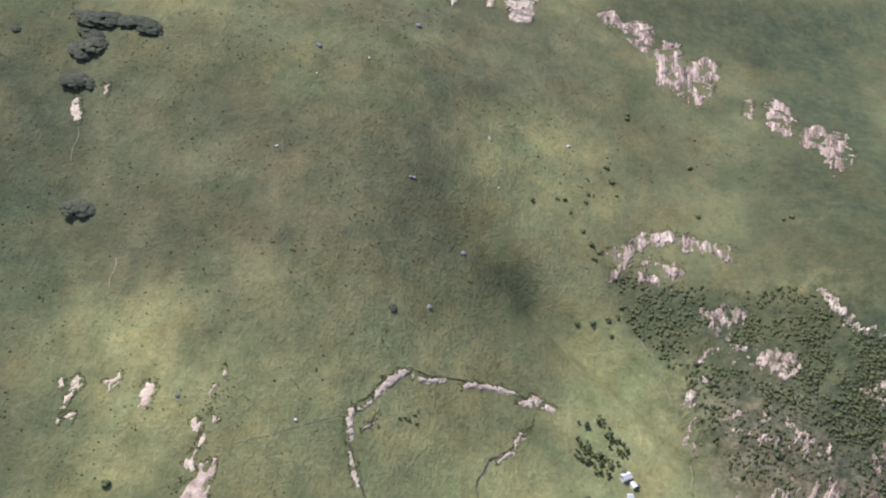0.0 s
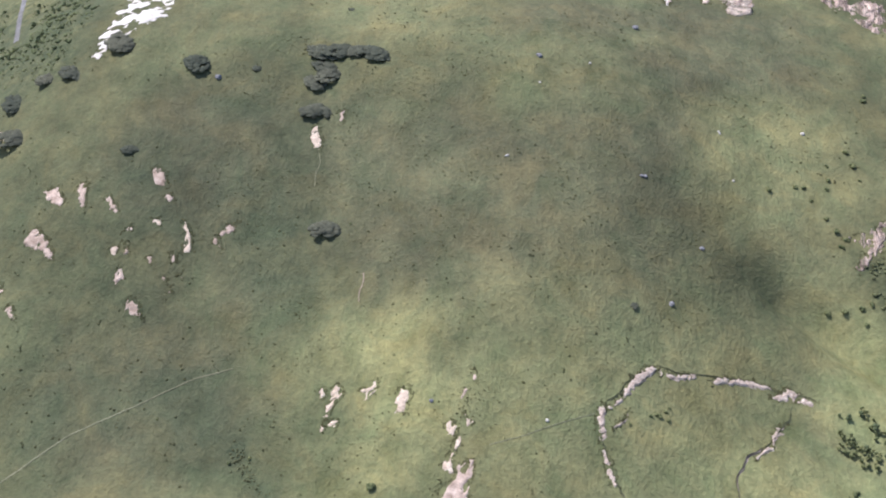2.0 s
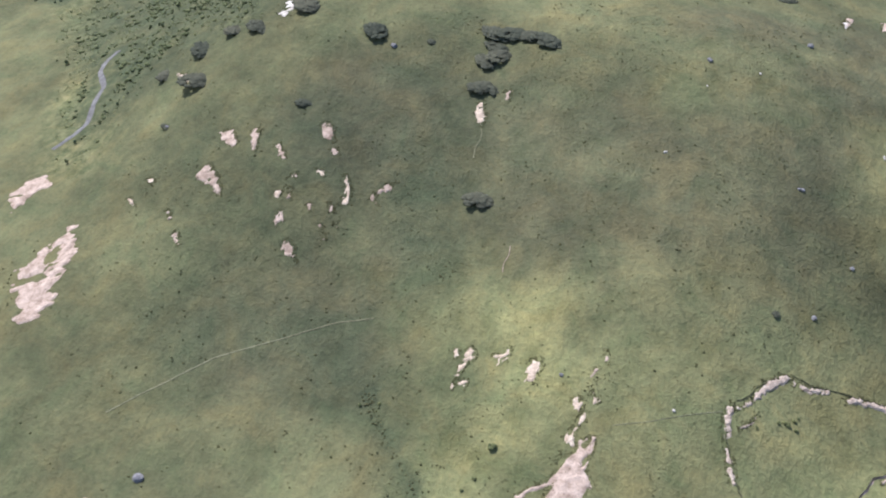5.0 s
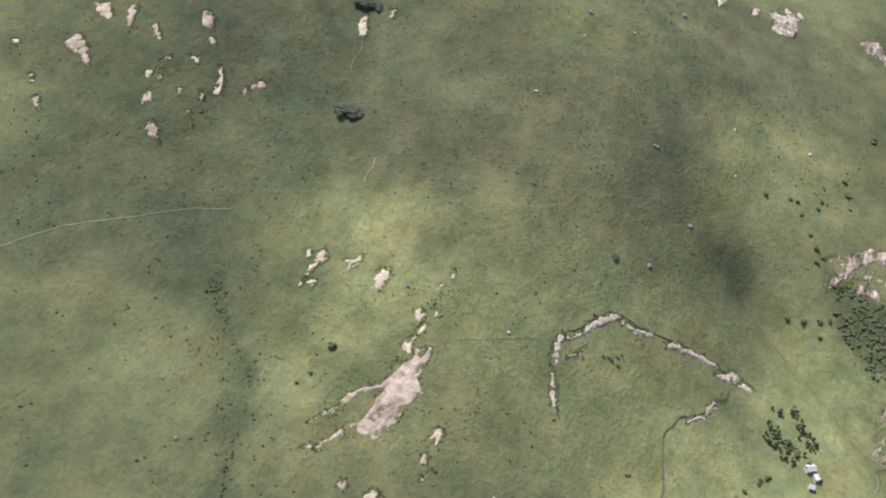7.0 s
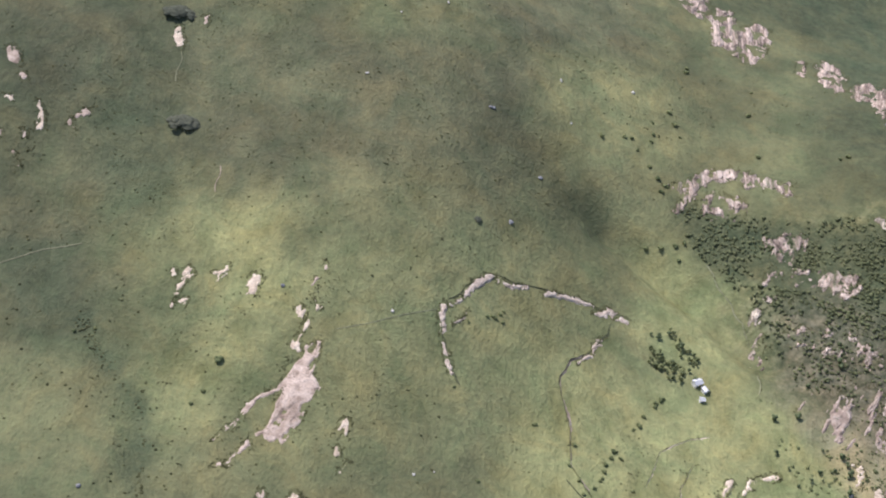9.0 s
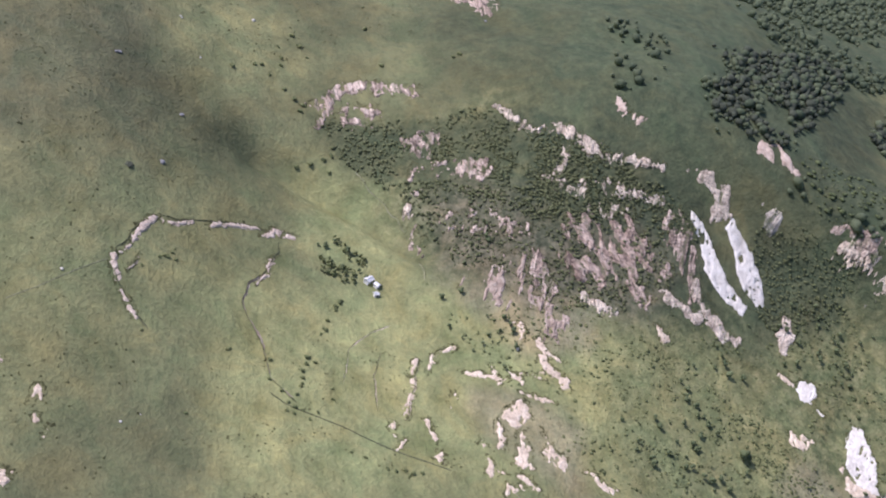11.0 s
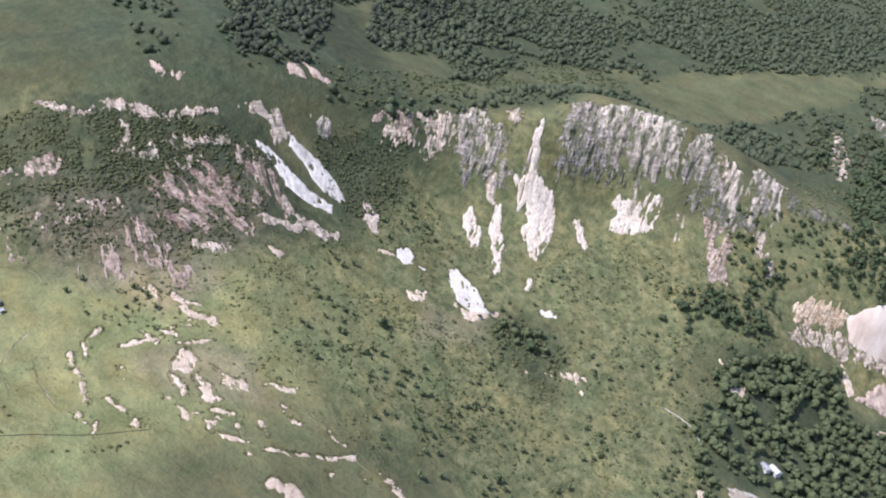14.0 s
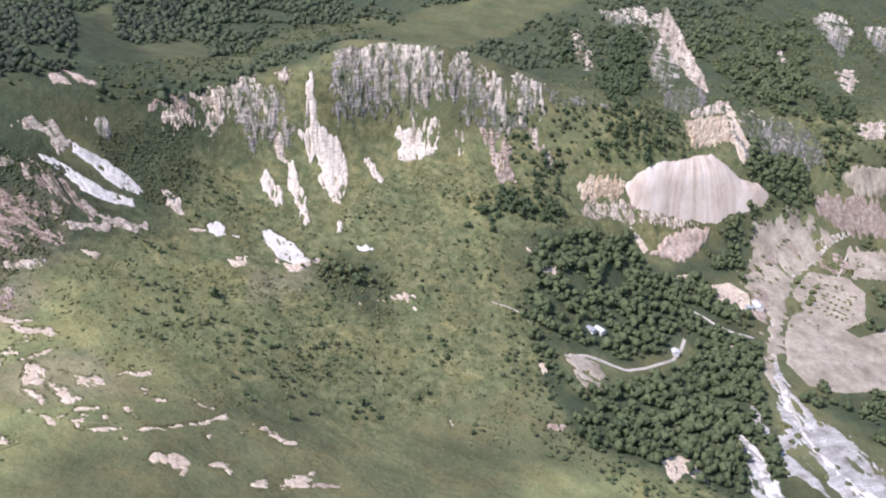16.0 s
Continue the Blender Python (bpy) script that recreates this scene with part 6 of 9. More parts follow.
drape("bare_earth_scar", [(222.2, 397.8), (224.4, 397.0), (216.4, 385.3), (216.4, 389.5)], PALE, "pale bare subsoil scar in the pasture", "bare ground", cell=0.4, ragged=1.2, gaps=0.08, grain=2.2, long=1.4, swell=0.25, relief=0.4, lift=0.3)
drape("bare_earth_scar", [(214.5, 385.1), (217.3, 382.7), (213.2, 369.4), (205.1, 354.0), (201.8, 353.3), (207.4, 366.7), (212.3, 377.5)], PALE, "pale bare subsoil scar in the pasture", "bare ground", cell=0.4, ragged=1.2, gaps=0.08, grain=2.2, long=1.4, swell=0.25, relief=0.4, lift=0.3)
drape("bare_earth_scar", [(194.3, 351.8), (197.8, 351.1), (195.3, 340.8), (192.2, 340.4)], PALE, "pale bare subsoil scar in the pasture", "bare ground", cell=0.4, ragged=1.2, gaps=0.08, grain=2.2, long=1.4, swell=0.25, relief=0.4, lift=0.3)
drape("bare_earth_scar", [(197.5, 339.0), (200.5, 338.6), (196.0, 331.4), (193.6, 332.3)], PALE, "pale bare subsoil scar in the pasture", "bare ground", cell=0.4, ragged=1.2, gaps=0.08, grain=2.2, long=1.4, swell=0.25, relief=0.4, lift=0.3)
drape("bare_earth_scar", [(214.5, 352.6), (217.7, 351.9), (219.7, 336.9), (217.2, 336.3), (214.9, 345.4)], PALE, "pale bare subsoil scar in the pasture", "bare ground", cell=0.4, ragged=1.2, gaps=0.08, grain=2.2, long=1.4, swell=0.25, relief=0.4, lift=0.3)
drape("bare_earth_scar", [(216.6, 330.0), (219.5, 328.6), (218.4, 321.6), (214.7, 322.6)], PALE, "pale bare subsoil scar in the pasture", "bare ground", cell=0.4, ragged=1.2, gaps=0.08, grain=2.2, long=1.4, swell=0.25, relief=0.4, lift=0.3)
drape("bare_earth_scar", [(231.4, 399.4), (237.5, 403.6), (249.8, 407.4), (250.1, 405.1), (238.1, 400.3), (226.5, 387.4), (226.3, 384.2), (224.9, 385.8)], PALE, "pale bare subsoil scar in the pasture", "bare ground", cell=0.4, ragged=1.2, gaps=0.08, grain=2.2, long=1.4, swell=0.25, relief=0.4, lift=0.3)
drape("bare_earth_scar", [(238.4, 371.1), (240.4, 369.1), (233.8, 359.0), (233.0, 360.3)], PALE, "pale bare subsoil scar in the pasture", "bare ground", cell=0.4, ragged=1.2, gaps=0.08, grain=2.2, long=1.4, swell=0.25, relief=0.4, lift=0.3)
drape("bare_earth_scar", [(261.1, 350.7), (267.5, 356.1), (273.9, 361.0), (279.8, 363.9), (283.2, 358.6), (280.8, 348.1), (270.0, 341.4), (265.7, 345.0), (265.0, 349.2)], PALE, "pale bare subsoil scar in the pasture", "bare ground", cell=0.4, ragged=1.2, gaps=0.08, grain=2.2, long=1.4, swell=0.25, relief=0.4, lift=0.3)
drape("bare_earth_scar", [(258.8, 349.6), (261.6, 347.6), (261.4, 339.4), (257.1, 328.5), (252.9, 329.3), (256.3, 341.5)], PALE, "pale bare subsoil scar in the pasture", "bare ground", cell=0.4, ragged=1.2, gaps=0.08, grain=2.2, long=1.4, swell=0.25, relief=0.4, lift=0.3)
drape("bare_earth_scar", [(244.6, 324.8), (247.9, 322.5), (248.8, 316.4), (254.1, 312.3), (247.6, 313.1), (244.1, 309.9), (241.5, 312.0), (243.7, 319.4)], PALE, "pale bare subsoil scar in the pasture", "bare ground", cell=0.4, ragged=1.2, gaps=0.08, grain=2.2, long=1.4, swell=0.25, relief=0.4, lift=0.3)
drape("bare_earth_scar", [(271.2, 343.2), (275.1, 341.6), (273.6, 334.0), (274.4, 327.6), (270.5, 320.3), (272.3, 314.1), (264.3, 315.8), (259.8, 318.8), (264.8, 325.4), (267.8, 334.0)], PALE, "pale bare subsoil scar in the pasture", "bare ground", cell=0.4, ragged=1.2, gaps=0.08, grain=2.2, long=1.4, swell=0.25, relief=0.4, lift=0.3)
drape("bare_earth_scar", [(285.5, 342.3), (287.7, 336.5), (287.8, 328.8), (295.3, 320.6), (293.4, 312.8), (286.1, 313.6), (282.1, 319.0), (281.7, 326.0), (286.3, 330.4)], PALE, "pale bare subsoil scar in the pasture", "bare ground", cell=0.4, ragged=1.2, gaps=0.08, grain=2.2, long=1.4, swell=0.25, relief=0.4, lift=0.3)
drape("bare_earth_scar", [(304.3, 312.1), (310.4, 312.0), (314.1, 304.4), (321.5, 300.6), (317.5, 296.4), (311.1, 300.1), (308.7, 307.0)], PALE, "pale bare subsoil scar in the pasture", "bare ground", cell=0.4, ragged=1.2, gaps=0.08, grain=2.2, long=1.4, swell=0.25, relief=0.4, lift=0.3)
drape("bare_earth_scar", [(251.5, 306.9), (255.7, 304.6), (260.3, 305.6), (262.8, 302.0), (255.3, 300.2), (250.8, 298.2), (248.7, 299.8)], PALE, "pale bare subsoil scar in the pasture", "bare ground", cell=0.4, ragged=1.2, gaps=0.08, grain=2.2, long=1.4, swell=0.25, relief=0.4, lift=0.3)
drape("bare_earth_scar", [(265.5, 296.3), (268.4, 293.3), (264.7, 286.5), (261.0, 287.0)], PALE, "pale bare subsoil scar in the pasture", "bare ground", cell=0.4, ragged=1.2, gaps=0.08, grain=2.2, long=1.4, swell=0.25, relief=0.4, lift=0.3)
drape("bare_earth_scar", [(258.7, 313.3), (266.6, 310.4), (270.5, 303.7), (273.2, 298.0), (265.2, 302.0), (261.0, 308.0)], PALE, "pale bare subsoil scar in the pasture", "bare ground", cell=0.4, ragged=1.2, gaps=0.08, grain=2.2, long=1.4, swell=0.25, relief=0.4, lift=0.3)
drape("bare_earth_scar", [(249.8, 296.8), (259.2, 286.8), (262.2, 279.3), (259.8, 279.4), (253.2, 287.4)], PALE, "pale bare subsoil scar in the pasture", "bare ground", cell=0.4, ragged=1.2, gaps=0.08, grain=2.2, long=1.4, swell=0.25, relief=0.4, lift=0.3)
drape("bare_earth_scar", [(266.1, 270.8), (271.7, 269.5), (279.0, 261.6), (289.2, 257.5), (298.8, 250.9), (307.8, 247.1), (321.2, 243.8), (317.8, 239.4), (311.1, 244.1), (299.0, 246.3), (290.6, 253.3), (277.2, 258.9), (270.3, 265.1)], PALE, "pale bare subsoil scar in the pasture", "bare ground", cell=0.4, ragged=1.2, gaps=0.08, grain=2.2, long=1.4, swell=0.25, relief=0.4, lift=0.3)
drape("bare_earth_scar", [(279.0, 291.7), (282.2, 289.0), (277.9, 278.2), (275.5, 277.2), (276.3, 284.2)], PALE, "pale bare subsoil scar in the pasture", "bare ground", cell=0.4, ragged=1.2, gaps=0.08, grain=2.2, long=1.4, swell=0.25, relief=0.4, lift=0.3)
drape("bare_earth_scar", [(299.1, 283.3), (304.5, 277.0), (302.6, 275.7), (298.5, 280.0)], PALE, "pale bare subsoil scar in the pasture", "bare ground", cell=0.4, ragged=1.2, gaps=0.08, grain=2.2, long=1.4, swell=0.25, relief=0.4, lift=0.3)
drape("bare_earth_scar", [(316.0, 264.4), (316.3, 257.2), (320.2, 250.0), (317.7, 249.2), (313.7, 256.3)], PALE, "pale bare subsoil scar in the pasture", "bare ground", cell=0.4, ragged=1.2, gaps=0.08, grain=2.2, long=1.4, swell=0.25, relief=0.4, lift=0.3)
drape("bare_earth_scar", [(256.6, 275.6), (258.9, 270.6), (257.4, 269.6), (255.1, 272.1)], PALE, "pale bare subsoil scar in the pasture", "bare ground", cell=0.4, ragged=1.2, gaps=0.08, grain=2.2, long=1.4, swell=0.25, relief=0.4, lift=0.3)
drape("bare_earth_scar", [(248.7, 251.9), (255.5, 252.6), (260.2, 250.0), (260.1, 245.3), (263.5, 239.7), (258.8, 237.5), (253.0, 241.8), (252.5, 245.8), (248.4, 246.7)], PALE, "pale bare subsoil scar in the pasture", "bare ground", cell=0.4, ragged=1.2, gaps=0.08, grain=2.2, long=1.4, swell=0.25, relief=0.4, lift=0.3)
drape("bare_earth_scar", [(244.6, 336.5), (247.7, 332.4), (245.0, 330.5), (243.2, 334.0)], PALE, "pale bare subsoil scar in the pasture", "bare ground", cell=0.4, ragged=1.2, gaps=0.08, grain=2.2, long=1.4, swell=0.25, relief=0.4, lift=0.3)
drape("bare_earth_scar", [(302.7, 294.6), (304.3, 290.5), (299.8, 289.2)], PALE, "pale bare subsoil scar in the pasture", "bare ground", cell=0.4, ragged=1.2, gaps=0.08, grain=2.2, long=1.4, swell=0.25, relief=0.4, lift=0.3)
drape("bare_earth_scar", [(308.9, 230.6), (315.3, 225.8), (312.0, 225.1)], PALE, "pale bare subsoil scar in the pasture", "bare ground", cell=0.4, ragged=1.2, gaps=0.08, grain=2.2, long=1.4, swell=0.25, relief=0.4, lift=0.3)
drape("bare_earth_scar", [(291.9, 241.7), (295.1, 238.7), (291.6, 236.5), (289.5, 238.5)], PALE, "pale bare subsoil scar in the pasture", "bare ground", cell=0.4, ragged=1.2, gaps=0.08, grain=2.2, long=1.4, swell=0.25, relief=0.4, lift=0.3)
drape("bare_earth_scar", [(106.9, 306.4), (110.4, 306.5), (110.8, 302.0), (115.4, 303.2), (118.1, 301.4), (118.1, 296.1), (111.6, 295.7), (105.0, 300.5)], SCARP, "ragged pinkish grey scar in rough ground", "bare ground", cell=0.6, ragged=1.8, gaps=0.3, grain=3, long=1.5, relief=0.5, lift=0.3)
drape("bare_earth_scar", [(139.6, 292.1), (144.6, 294.8), (151.2, 293.9), (156.1, 289.7), (155.6, 283.7), (149.9, 281.3), (140.3, 285.7), (143.6, 288.8)], SCARP, "ragged pinkish grey scar in rough ground", "bare ground", cell=0.6, ragged=1.8, gaps=0.3, grain=3, long=1.5, relief=0.5, lift=0.3)
drape("gravel_spread", cleared([(684.1, -61.0), (687.6, -72.3), (662.2, -84.4), (643.0, -98.0), (625.1, -113.3), (615.4, -136.2), (602.5, -150.3), (589.9, -163.9), (552.7, -177.9), (527.6, -142.5), (533.7, -117.2), (535.7, -100.3), (556.0, -86.1), (604.7, -86.4), (644.1, -77.4)]), GRAVEL, "pale grey river gravel in braided strands", "gravel", cell=1.2, gaps=0.24, ragged=3.0, grain=5, long=2.2, lift=0.3, relief=0.4, streak_dir=(-0.78, -0.62), most=30)
drape("gravel_spread", cleared([(561.4, -52.2), (558.1, -64.0), (547.3, -75.9), (524.5, -85.6), (498.5, -104.4), (482.5, -84.1), (518.4, -69.5)]), GRAVEL, "pale grey river gravel in braided strands", "gravel", cell=1.2, gaps=0.24, ragged=3.0, grain=5, long=2.2, lift=0.3, relief=0.4, streak_dir=(-0.78, -0.62), most=30)
drape("gravel_spread", cleared([(618.2, -55.7), (603.1, -68.3), (579.4, -78.8), (569.8, -73.0)]), GRAVEL, "pale grey river gravel in braided strands", "gravel", cell=1.2, gaps=0.24, ragged=3.0, grain=5, long=2.2, lift=0.3, relief=0.4, streak_dir=(-0.78, -0.62), most=30)
drape("bare_earth_scar", [(48.7, 432.5), (46.1, 441.0), (45.9, 449.8), (48.0, 453.3), (50.2, 450.6), (50.4, 443.6), (52.3, 437.5), (51.1, 433.6)], SCARP, "pale crumbling scarp of bare earth in the pasture", "bare ground", cell=0.45, ragged=0.9, gaps=0.08, grain=1.7, long=1.5, relief=0.6, lift=0.5, swell=0.05)
drape("bare_earth_scar", [(49.7, 450.9), (57.5, 460.0), (58.3, 467.9), (61.5, 474.6), (70.0, 483.4), (75.1, 485.1), (75.0, 481.2), (65.5, 469.7), (60.6, 462.0), (53.2, 451.5)], SCARP, "pale crumbling scarp of bare earth in the pasture", "bare ground", cell=0.45, ragged=0.9, gaps=0.08, grain=1.7, long=1.5, relief=0.6, lift=0.5, swell=0.05)
drape("bare_earth_scar", [(75.2, 483.9), (83.5, 485.5), (97.1, 491.3), (96.4, 487.4), (85.2, 481.1), (77.0, 481.2)], SCARP, "pale crumbling scarp of bare earth in the pasture", "bare ground", cell=0.45, ragged=0.9, gaps=0.08, grain=1.7, long=1.5, relief=0.6, lift=0.5, swell=0.05)
drape("bare_earth_scar", [(104.8, 490.8), (113.1, 497.2), (126.9, 500.8), (137.4, 503.5), (142.1, 500.9), (132.0, 497.7), (120.4, 494.8), (107.3, 489.5)], SCARP, "pale crumbling scarp of bare earth in the pasture", "bare ground", cell=0.45, ragged=0.9, gaps=0.08, grain=1.7, long=1.5, relief=0.6, lift=0.5, swell=0.05)
drape("bare_earth_scar", [(139.6, 495.2), (150.4, 504.2), (157.3, 503.2), (154.8, 497.6), (147.1, 494.1)], SCARP, "pale crumbling scarp of bare earth in the pasture", "bare ground", cell=0.45, ragged=0.9, gaps=0.08, grain=1.7, long=1.5, relief=0.6, lift=0.5, swell=0.05)
drape("bare_earth_scar", [(153.8, 496.9), (160.6, 502.3), (167.3, 500.8), (164.1, 496.6)], SCARP, "pale crumbling scarp of bare earth in the pasture", "bare ground", cell=0.45, ragged=0.9, gaps=0.08, grain=1.7, long=1.5, relief=0.6, lift=0.5, swell=0.05)
drape("bare_earth_scar", [(141.0, 470.6), (144.1, 477.1), (149.7, 481.1), (147.6, 474.1), (141.1, 461.4), (131.9, 452.2), (135.9, 459.4), (140.5, 464.4)], SCARP, "pale crumbling scarp of bare earth in the pasture", "bare ground", cell=0.45, ragged=0.9, gaps=0.08, grain=1.7, long=1.5, relief=0.6, lift=0.5, swell=0.05)
drape("bare_earth_scar", [(49.9, 428.9), (51.9, 430.2), (56.3, 422.0), (60.3, 412.9), (58.1, 412.3), (55.0, 417.6)], SCARP, "pale crumbling scarp of bare earth in the pasture", "bare ground", cell=0.45, ragged=0.9, gaps=0.08, grain=1.7, long=1.5, relief=0.6, lift=0.5, swell=0.05)
drape("bare_earth_scar", [(53.7, 442.0), (59.3, 448.0), (61.3, 454.2), (62.4, 454.3), (61.2, 447.0), (54.8, 441.0)], SCARP, "pale crumbling scarp of bare earth in the pasture", "bare ground", cell=0.45, ragged=0.9, gaps=0.08, grain=1.7, long=1.5, relief=0.6, lift=0.5, swell=0.05)
drape("rock_outcrop", [(185.9, 903.3), (201.1, 912.4), (210.9, 899.6), (223.5, 906.4), (235.5, 900.4), (234.7, 860.8), (221.4, 860.0), (207.6, 878.4), (195.7, 887.9)], PINK, "pinkish cream rock pinnacles along the far ridge", "rock", cell=0.8, flutes=1.6, gaps=0.24, ragged=2.4, grain=4, long=1.6, most=30, lift=0.8, relief=1.0, piece="rock_rib", streak_dir=(-0.02, -1.00))
drape("rock_outcrop", [(235.7, 861.1), (244.3, 884.1), (258.9, 883.0), (261.8, 858.4), (279.9, 872.3), (288.4, 863.5), (282.8, 832.4), (269.1, 794.0), (255.8, 794.0), (246.0, 810.5), (235.0, 815.1)], PINK, "pinkish cream rock pinnacles along the far ridge", "rock", cell=0.8, flutes=1.6, gaps=0.24, ragged=2.4, grain=4, long=1.6, most=30, lift=0.8, relief=1.0, piece="rock_rib", streak_dir=(-0.07, -1.00))
drape("rock_outcrop", [(320.9, 816.1), (331.8, 824.8), (340.3, 802.3), (327.8, 758.9), (315.5, 748.2), (315.1, 780.6)], PINK, "pinkish cream rock pinnacles along the far ridge", "rock", cell=0.8, flutes=1.6, gaps=0.24, ragged=2.4, grain=4, long=1.6, most=30, lift=0.8, relief=1.0, piece="rock_rib", streak_dir=(-0.21, -0.98))
drape("rock_outcrop", [(335.4, 765.0), (349.8, 781.0), (370.8, 766.5), (359.8, 714.2), (350.3, 707.4), (341.3, 707.8), (342.0, 736.0), (331.4, 740.3)], PINK, "pinkish cream rock pinnacles along the far ridge", "rock", cell=0.8, flutes=1.6, gaps=0.24, ragged=2.4, grain=4, long=1.6, most=30, lift=0.8, relief=1.0, piece="rock_rib", streak_dir=(-0.25, -0.97))
drape("rock_outcrop", [(303.7, 812.7), (309.8, 812.2), (303.4, 781.0), (300.3, 787.3)], PINK, "pinkish cream rock pinnacles along the far ridge", "rock", cell=0.8, flutes=1.6, gaps=0.24, ragged=2.4, grain=4, long=1.6, most=30, lift=0.8, relief=1.0, piece="rock_rib", streak_dir=(-0.15, -0.99))
drape("rock_outcrop", [(109.6, 887.5), (129.6, 896.0), (131.1, 875.4), (118.4, 860.9)], PINK, "pinkish cream rock pinnacles along the far ridge", "rock", cell=0.8, flutes=1.6, gaps=0.24, ragged=2.4, grain=4, long=1.6, most=30, lift=0.8, relief=1.0, piece="rock_rib", streak_dir=(0.04, -1.00))
drape("rock_outcrop", [(665.3, 361.5), (678.9, 355.8), (740.7, 285.8), (754.4, 257.9), (773.6, 211.9), (794.5, 195.0), (774.8, 174.6), (740.8, 207.9), (722.0, 251.0), (687.6, 304.5), (649.4, 332.7)], ROCK, "loose grey rock ribs showing through steep turf", "rock", cell=0.8, flutes=1.0, gaps=0.72, ragged=3, grain=5, long=4, most=70, lift=0.4, relief=0.8, piece="rock_rib", streak_dir=(-0.93, -0.37))
drape("rock_outcrop", [(550.8, 440.4), (592.1, 415.0), (623.9, 377.4), (645.8, 362.9), (640.9, 351.1), (613.9, 354.9), (578.2, 368.0), (564.3, 404.9), (548.3, 426.3)], ROCK, "loose grey rock ribs showing through steep turf", "rock", cell=0.8, flutes=1.0, gaps=0.72, ragged=3, grain=5, long=4, most=70, lift=0.4, relief=0.8, piece="rock_rib", streak_dir=(-0.85, -0.53))
drape("rock_outcrop", [(693.6, 296.3), (721.2, 249.9), (742.9, 203.1), (728.5, 196.2), (699.7, 243.1), (682.8, 288.5)], CREAM, "loose grey rock ribs showing through steep turf", "rock", cell=0.8, flutes=1.0, gaps=0.72, ragged=3, grain=5, long=4, most=70, lift=0.4, relief=0.8, piece="rock_rib", streak_dir=(-0.94, -0.35))
drape("bare_earth_scar", [(-103.5, 441.0), (-102.1, 443.7), (-99.4, 439.9), (-101.1, 437.9)], PALE, "pale ragged scar of bare subsoil in the grass", "bare ground", cell=0.45, ragged=1.0, gaps=0.04, grain=1.7, long=2.4, relief=0.4, lift=0.25)
drape("bare_earth_scar", [(-97.8, 442.2), (-95.5, 445.8), (-91.9, 445.7), (-90.0, 440.7), (-93.1, 435.8), (-95.9, 437.2)], PALE, "pale ragged scar of bare subsoil in the grass", "bare ground", cell=0.45, ragged=1.0, gaps=0.04, grain=1.7, long=2.4, relief=0.4, lift=0.25)
drape("bare_earth_scar", [(-97.0, 418.7), (-97.7, 426.7), (-96.3, 432.7), (-94.0, 436.3), (-94.1, 431.0), (-95.8, 426.2), (-94.5, 418.6)], PALE, "pale ragged scar of bare subsoil in the grass", "bare ground", cell=0.45, ragged=1.0, gaps=0.04, grain=1.7, long=2.4, relief=0.4, lift=0.25)
drape("bare_earth_scar", [(-94.6, 422.6), (-91.7, 426.3), (-88.4, 425.2), (-88.6, 420.3), (-91.1, 421.3)], PALE, "pale ragged scar of bare subsoil in the grass", "bare ground", cell=0.45, ragged=1.0, gaps=0.04, grain=1.7, long=2.4, relief=0.4, lift=0.25)
drape("bare_earth_scar", [(-80.0, 443.9), (-75.4, 447.1), (-74.2, 451.6), (-73.0, 450.3), (-73.2, 444.0), (-77.0, 439.3)], PALE, "pale ragged scar of bare subsoil in the grass", "bare ground", cell=0.45, ragged=1.0, gaps=0.04, grain=1.7, long=2.4, relief=0.4, lift=0.25)
drape("bare_earth_scar", [(-59.9, 432.1), (-60.3, 439.1), (-59.4, 445.9), (-56.6, 446.9), (-52.9, 443.5), (-53.9, 438.3), (-53.6, 431.9), (-57.3, 431.4)], PALE, "pale ragged scar of bare subsoil in the grass", "bare ground", cell=0.45, ragged=1.0, gaps=0.04, grain=1.7, long=2.4, relief=0.4, lift=0.25)
drape("bare_earth_scar", [(-23.3, 456.2), (-22.2, 458.3), (-18.7, 451.9), (-20.1, 450.5)], SOIL, "pale ragged scar of bare subsoil in the grass", "bare ground", cell=0.45, ragged=1.0, gaps=0.04, grain=1.7, long=2.4, relief=0.4, lift=0.25)
drape("bare_earth_scar", [(-26.4, 441.9), (-25.5, 447.4), (-23.8, 446.5), (-24.0, 441.0)], SOIL, "pale ragged scar of bare subsoil in the grass", "bare ground", cell=0.45, ragged=1.0, gaps=0.04, grain=1.7, long=2.4, relief=0.4, lift=0.25)
drape("bare_earth_scar", [(-30.4, 423.6), (-29.9, 428.2), (-27.1, 428.0), (-24.1, 427.1), (-25.6, 421.9), (-28.1, 421.5)], PALE, "pale ragged scar of bare subsoil in the grass", "bare ground", cell=0.45, ragged=1.0, gaps=0.04, grain=1.7, long=2.4, relief=0.4, lift=0.25)
drape("bare_earth_scar", [(-22.2, 430.1), (-22.2, 434.4), (-18.0, 429.8), (-19.6, 427.6)], PALE, "pale ragged scar of bare subsoil in the grass", "bare ground", cell=0.45, ragged=1.0, gaps=0.04, grain=1.7, long=2.4, relief=0.4, lift=0.25)
drape("bare_earth_scar", [(-24.5, 418.0), (-24.0, 422.6), (-22.3, 421.9), (-20.9, 417.4), (-23.6, 413.3)], PALE, "pale ragged scar of bare subsoil in the grass", "bare ground", cell=0.45, ragged=1.0, gaps=0.04, grain=1.7, long=2.4, relief=0.4, lift=0.25)
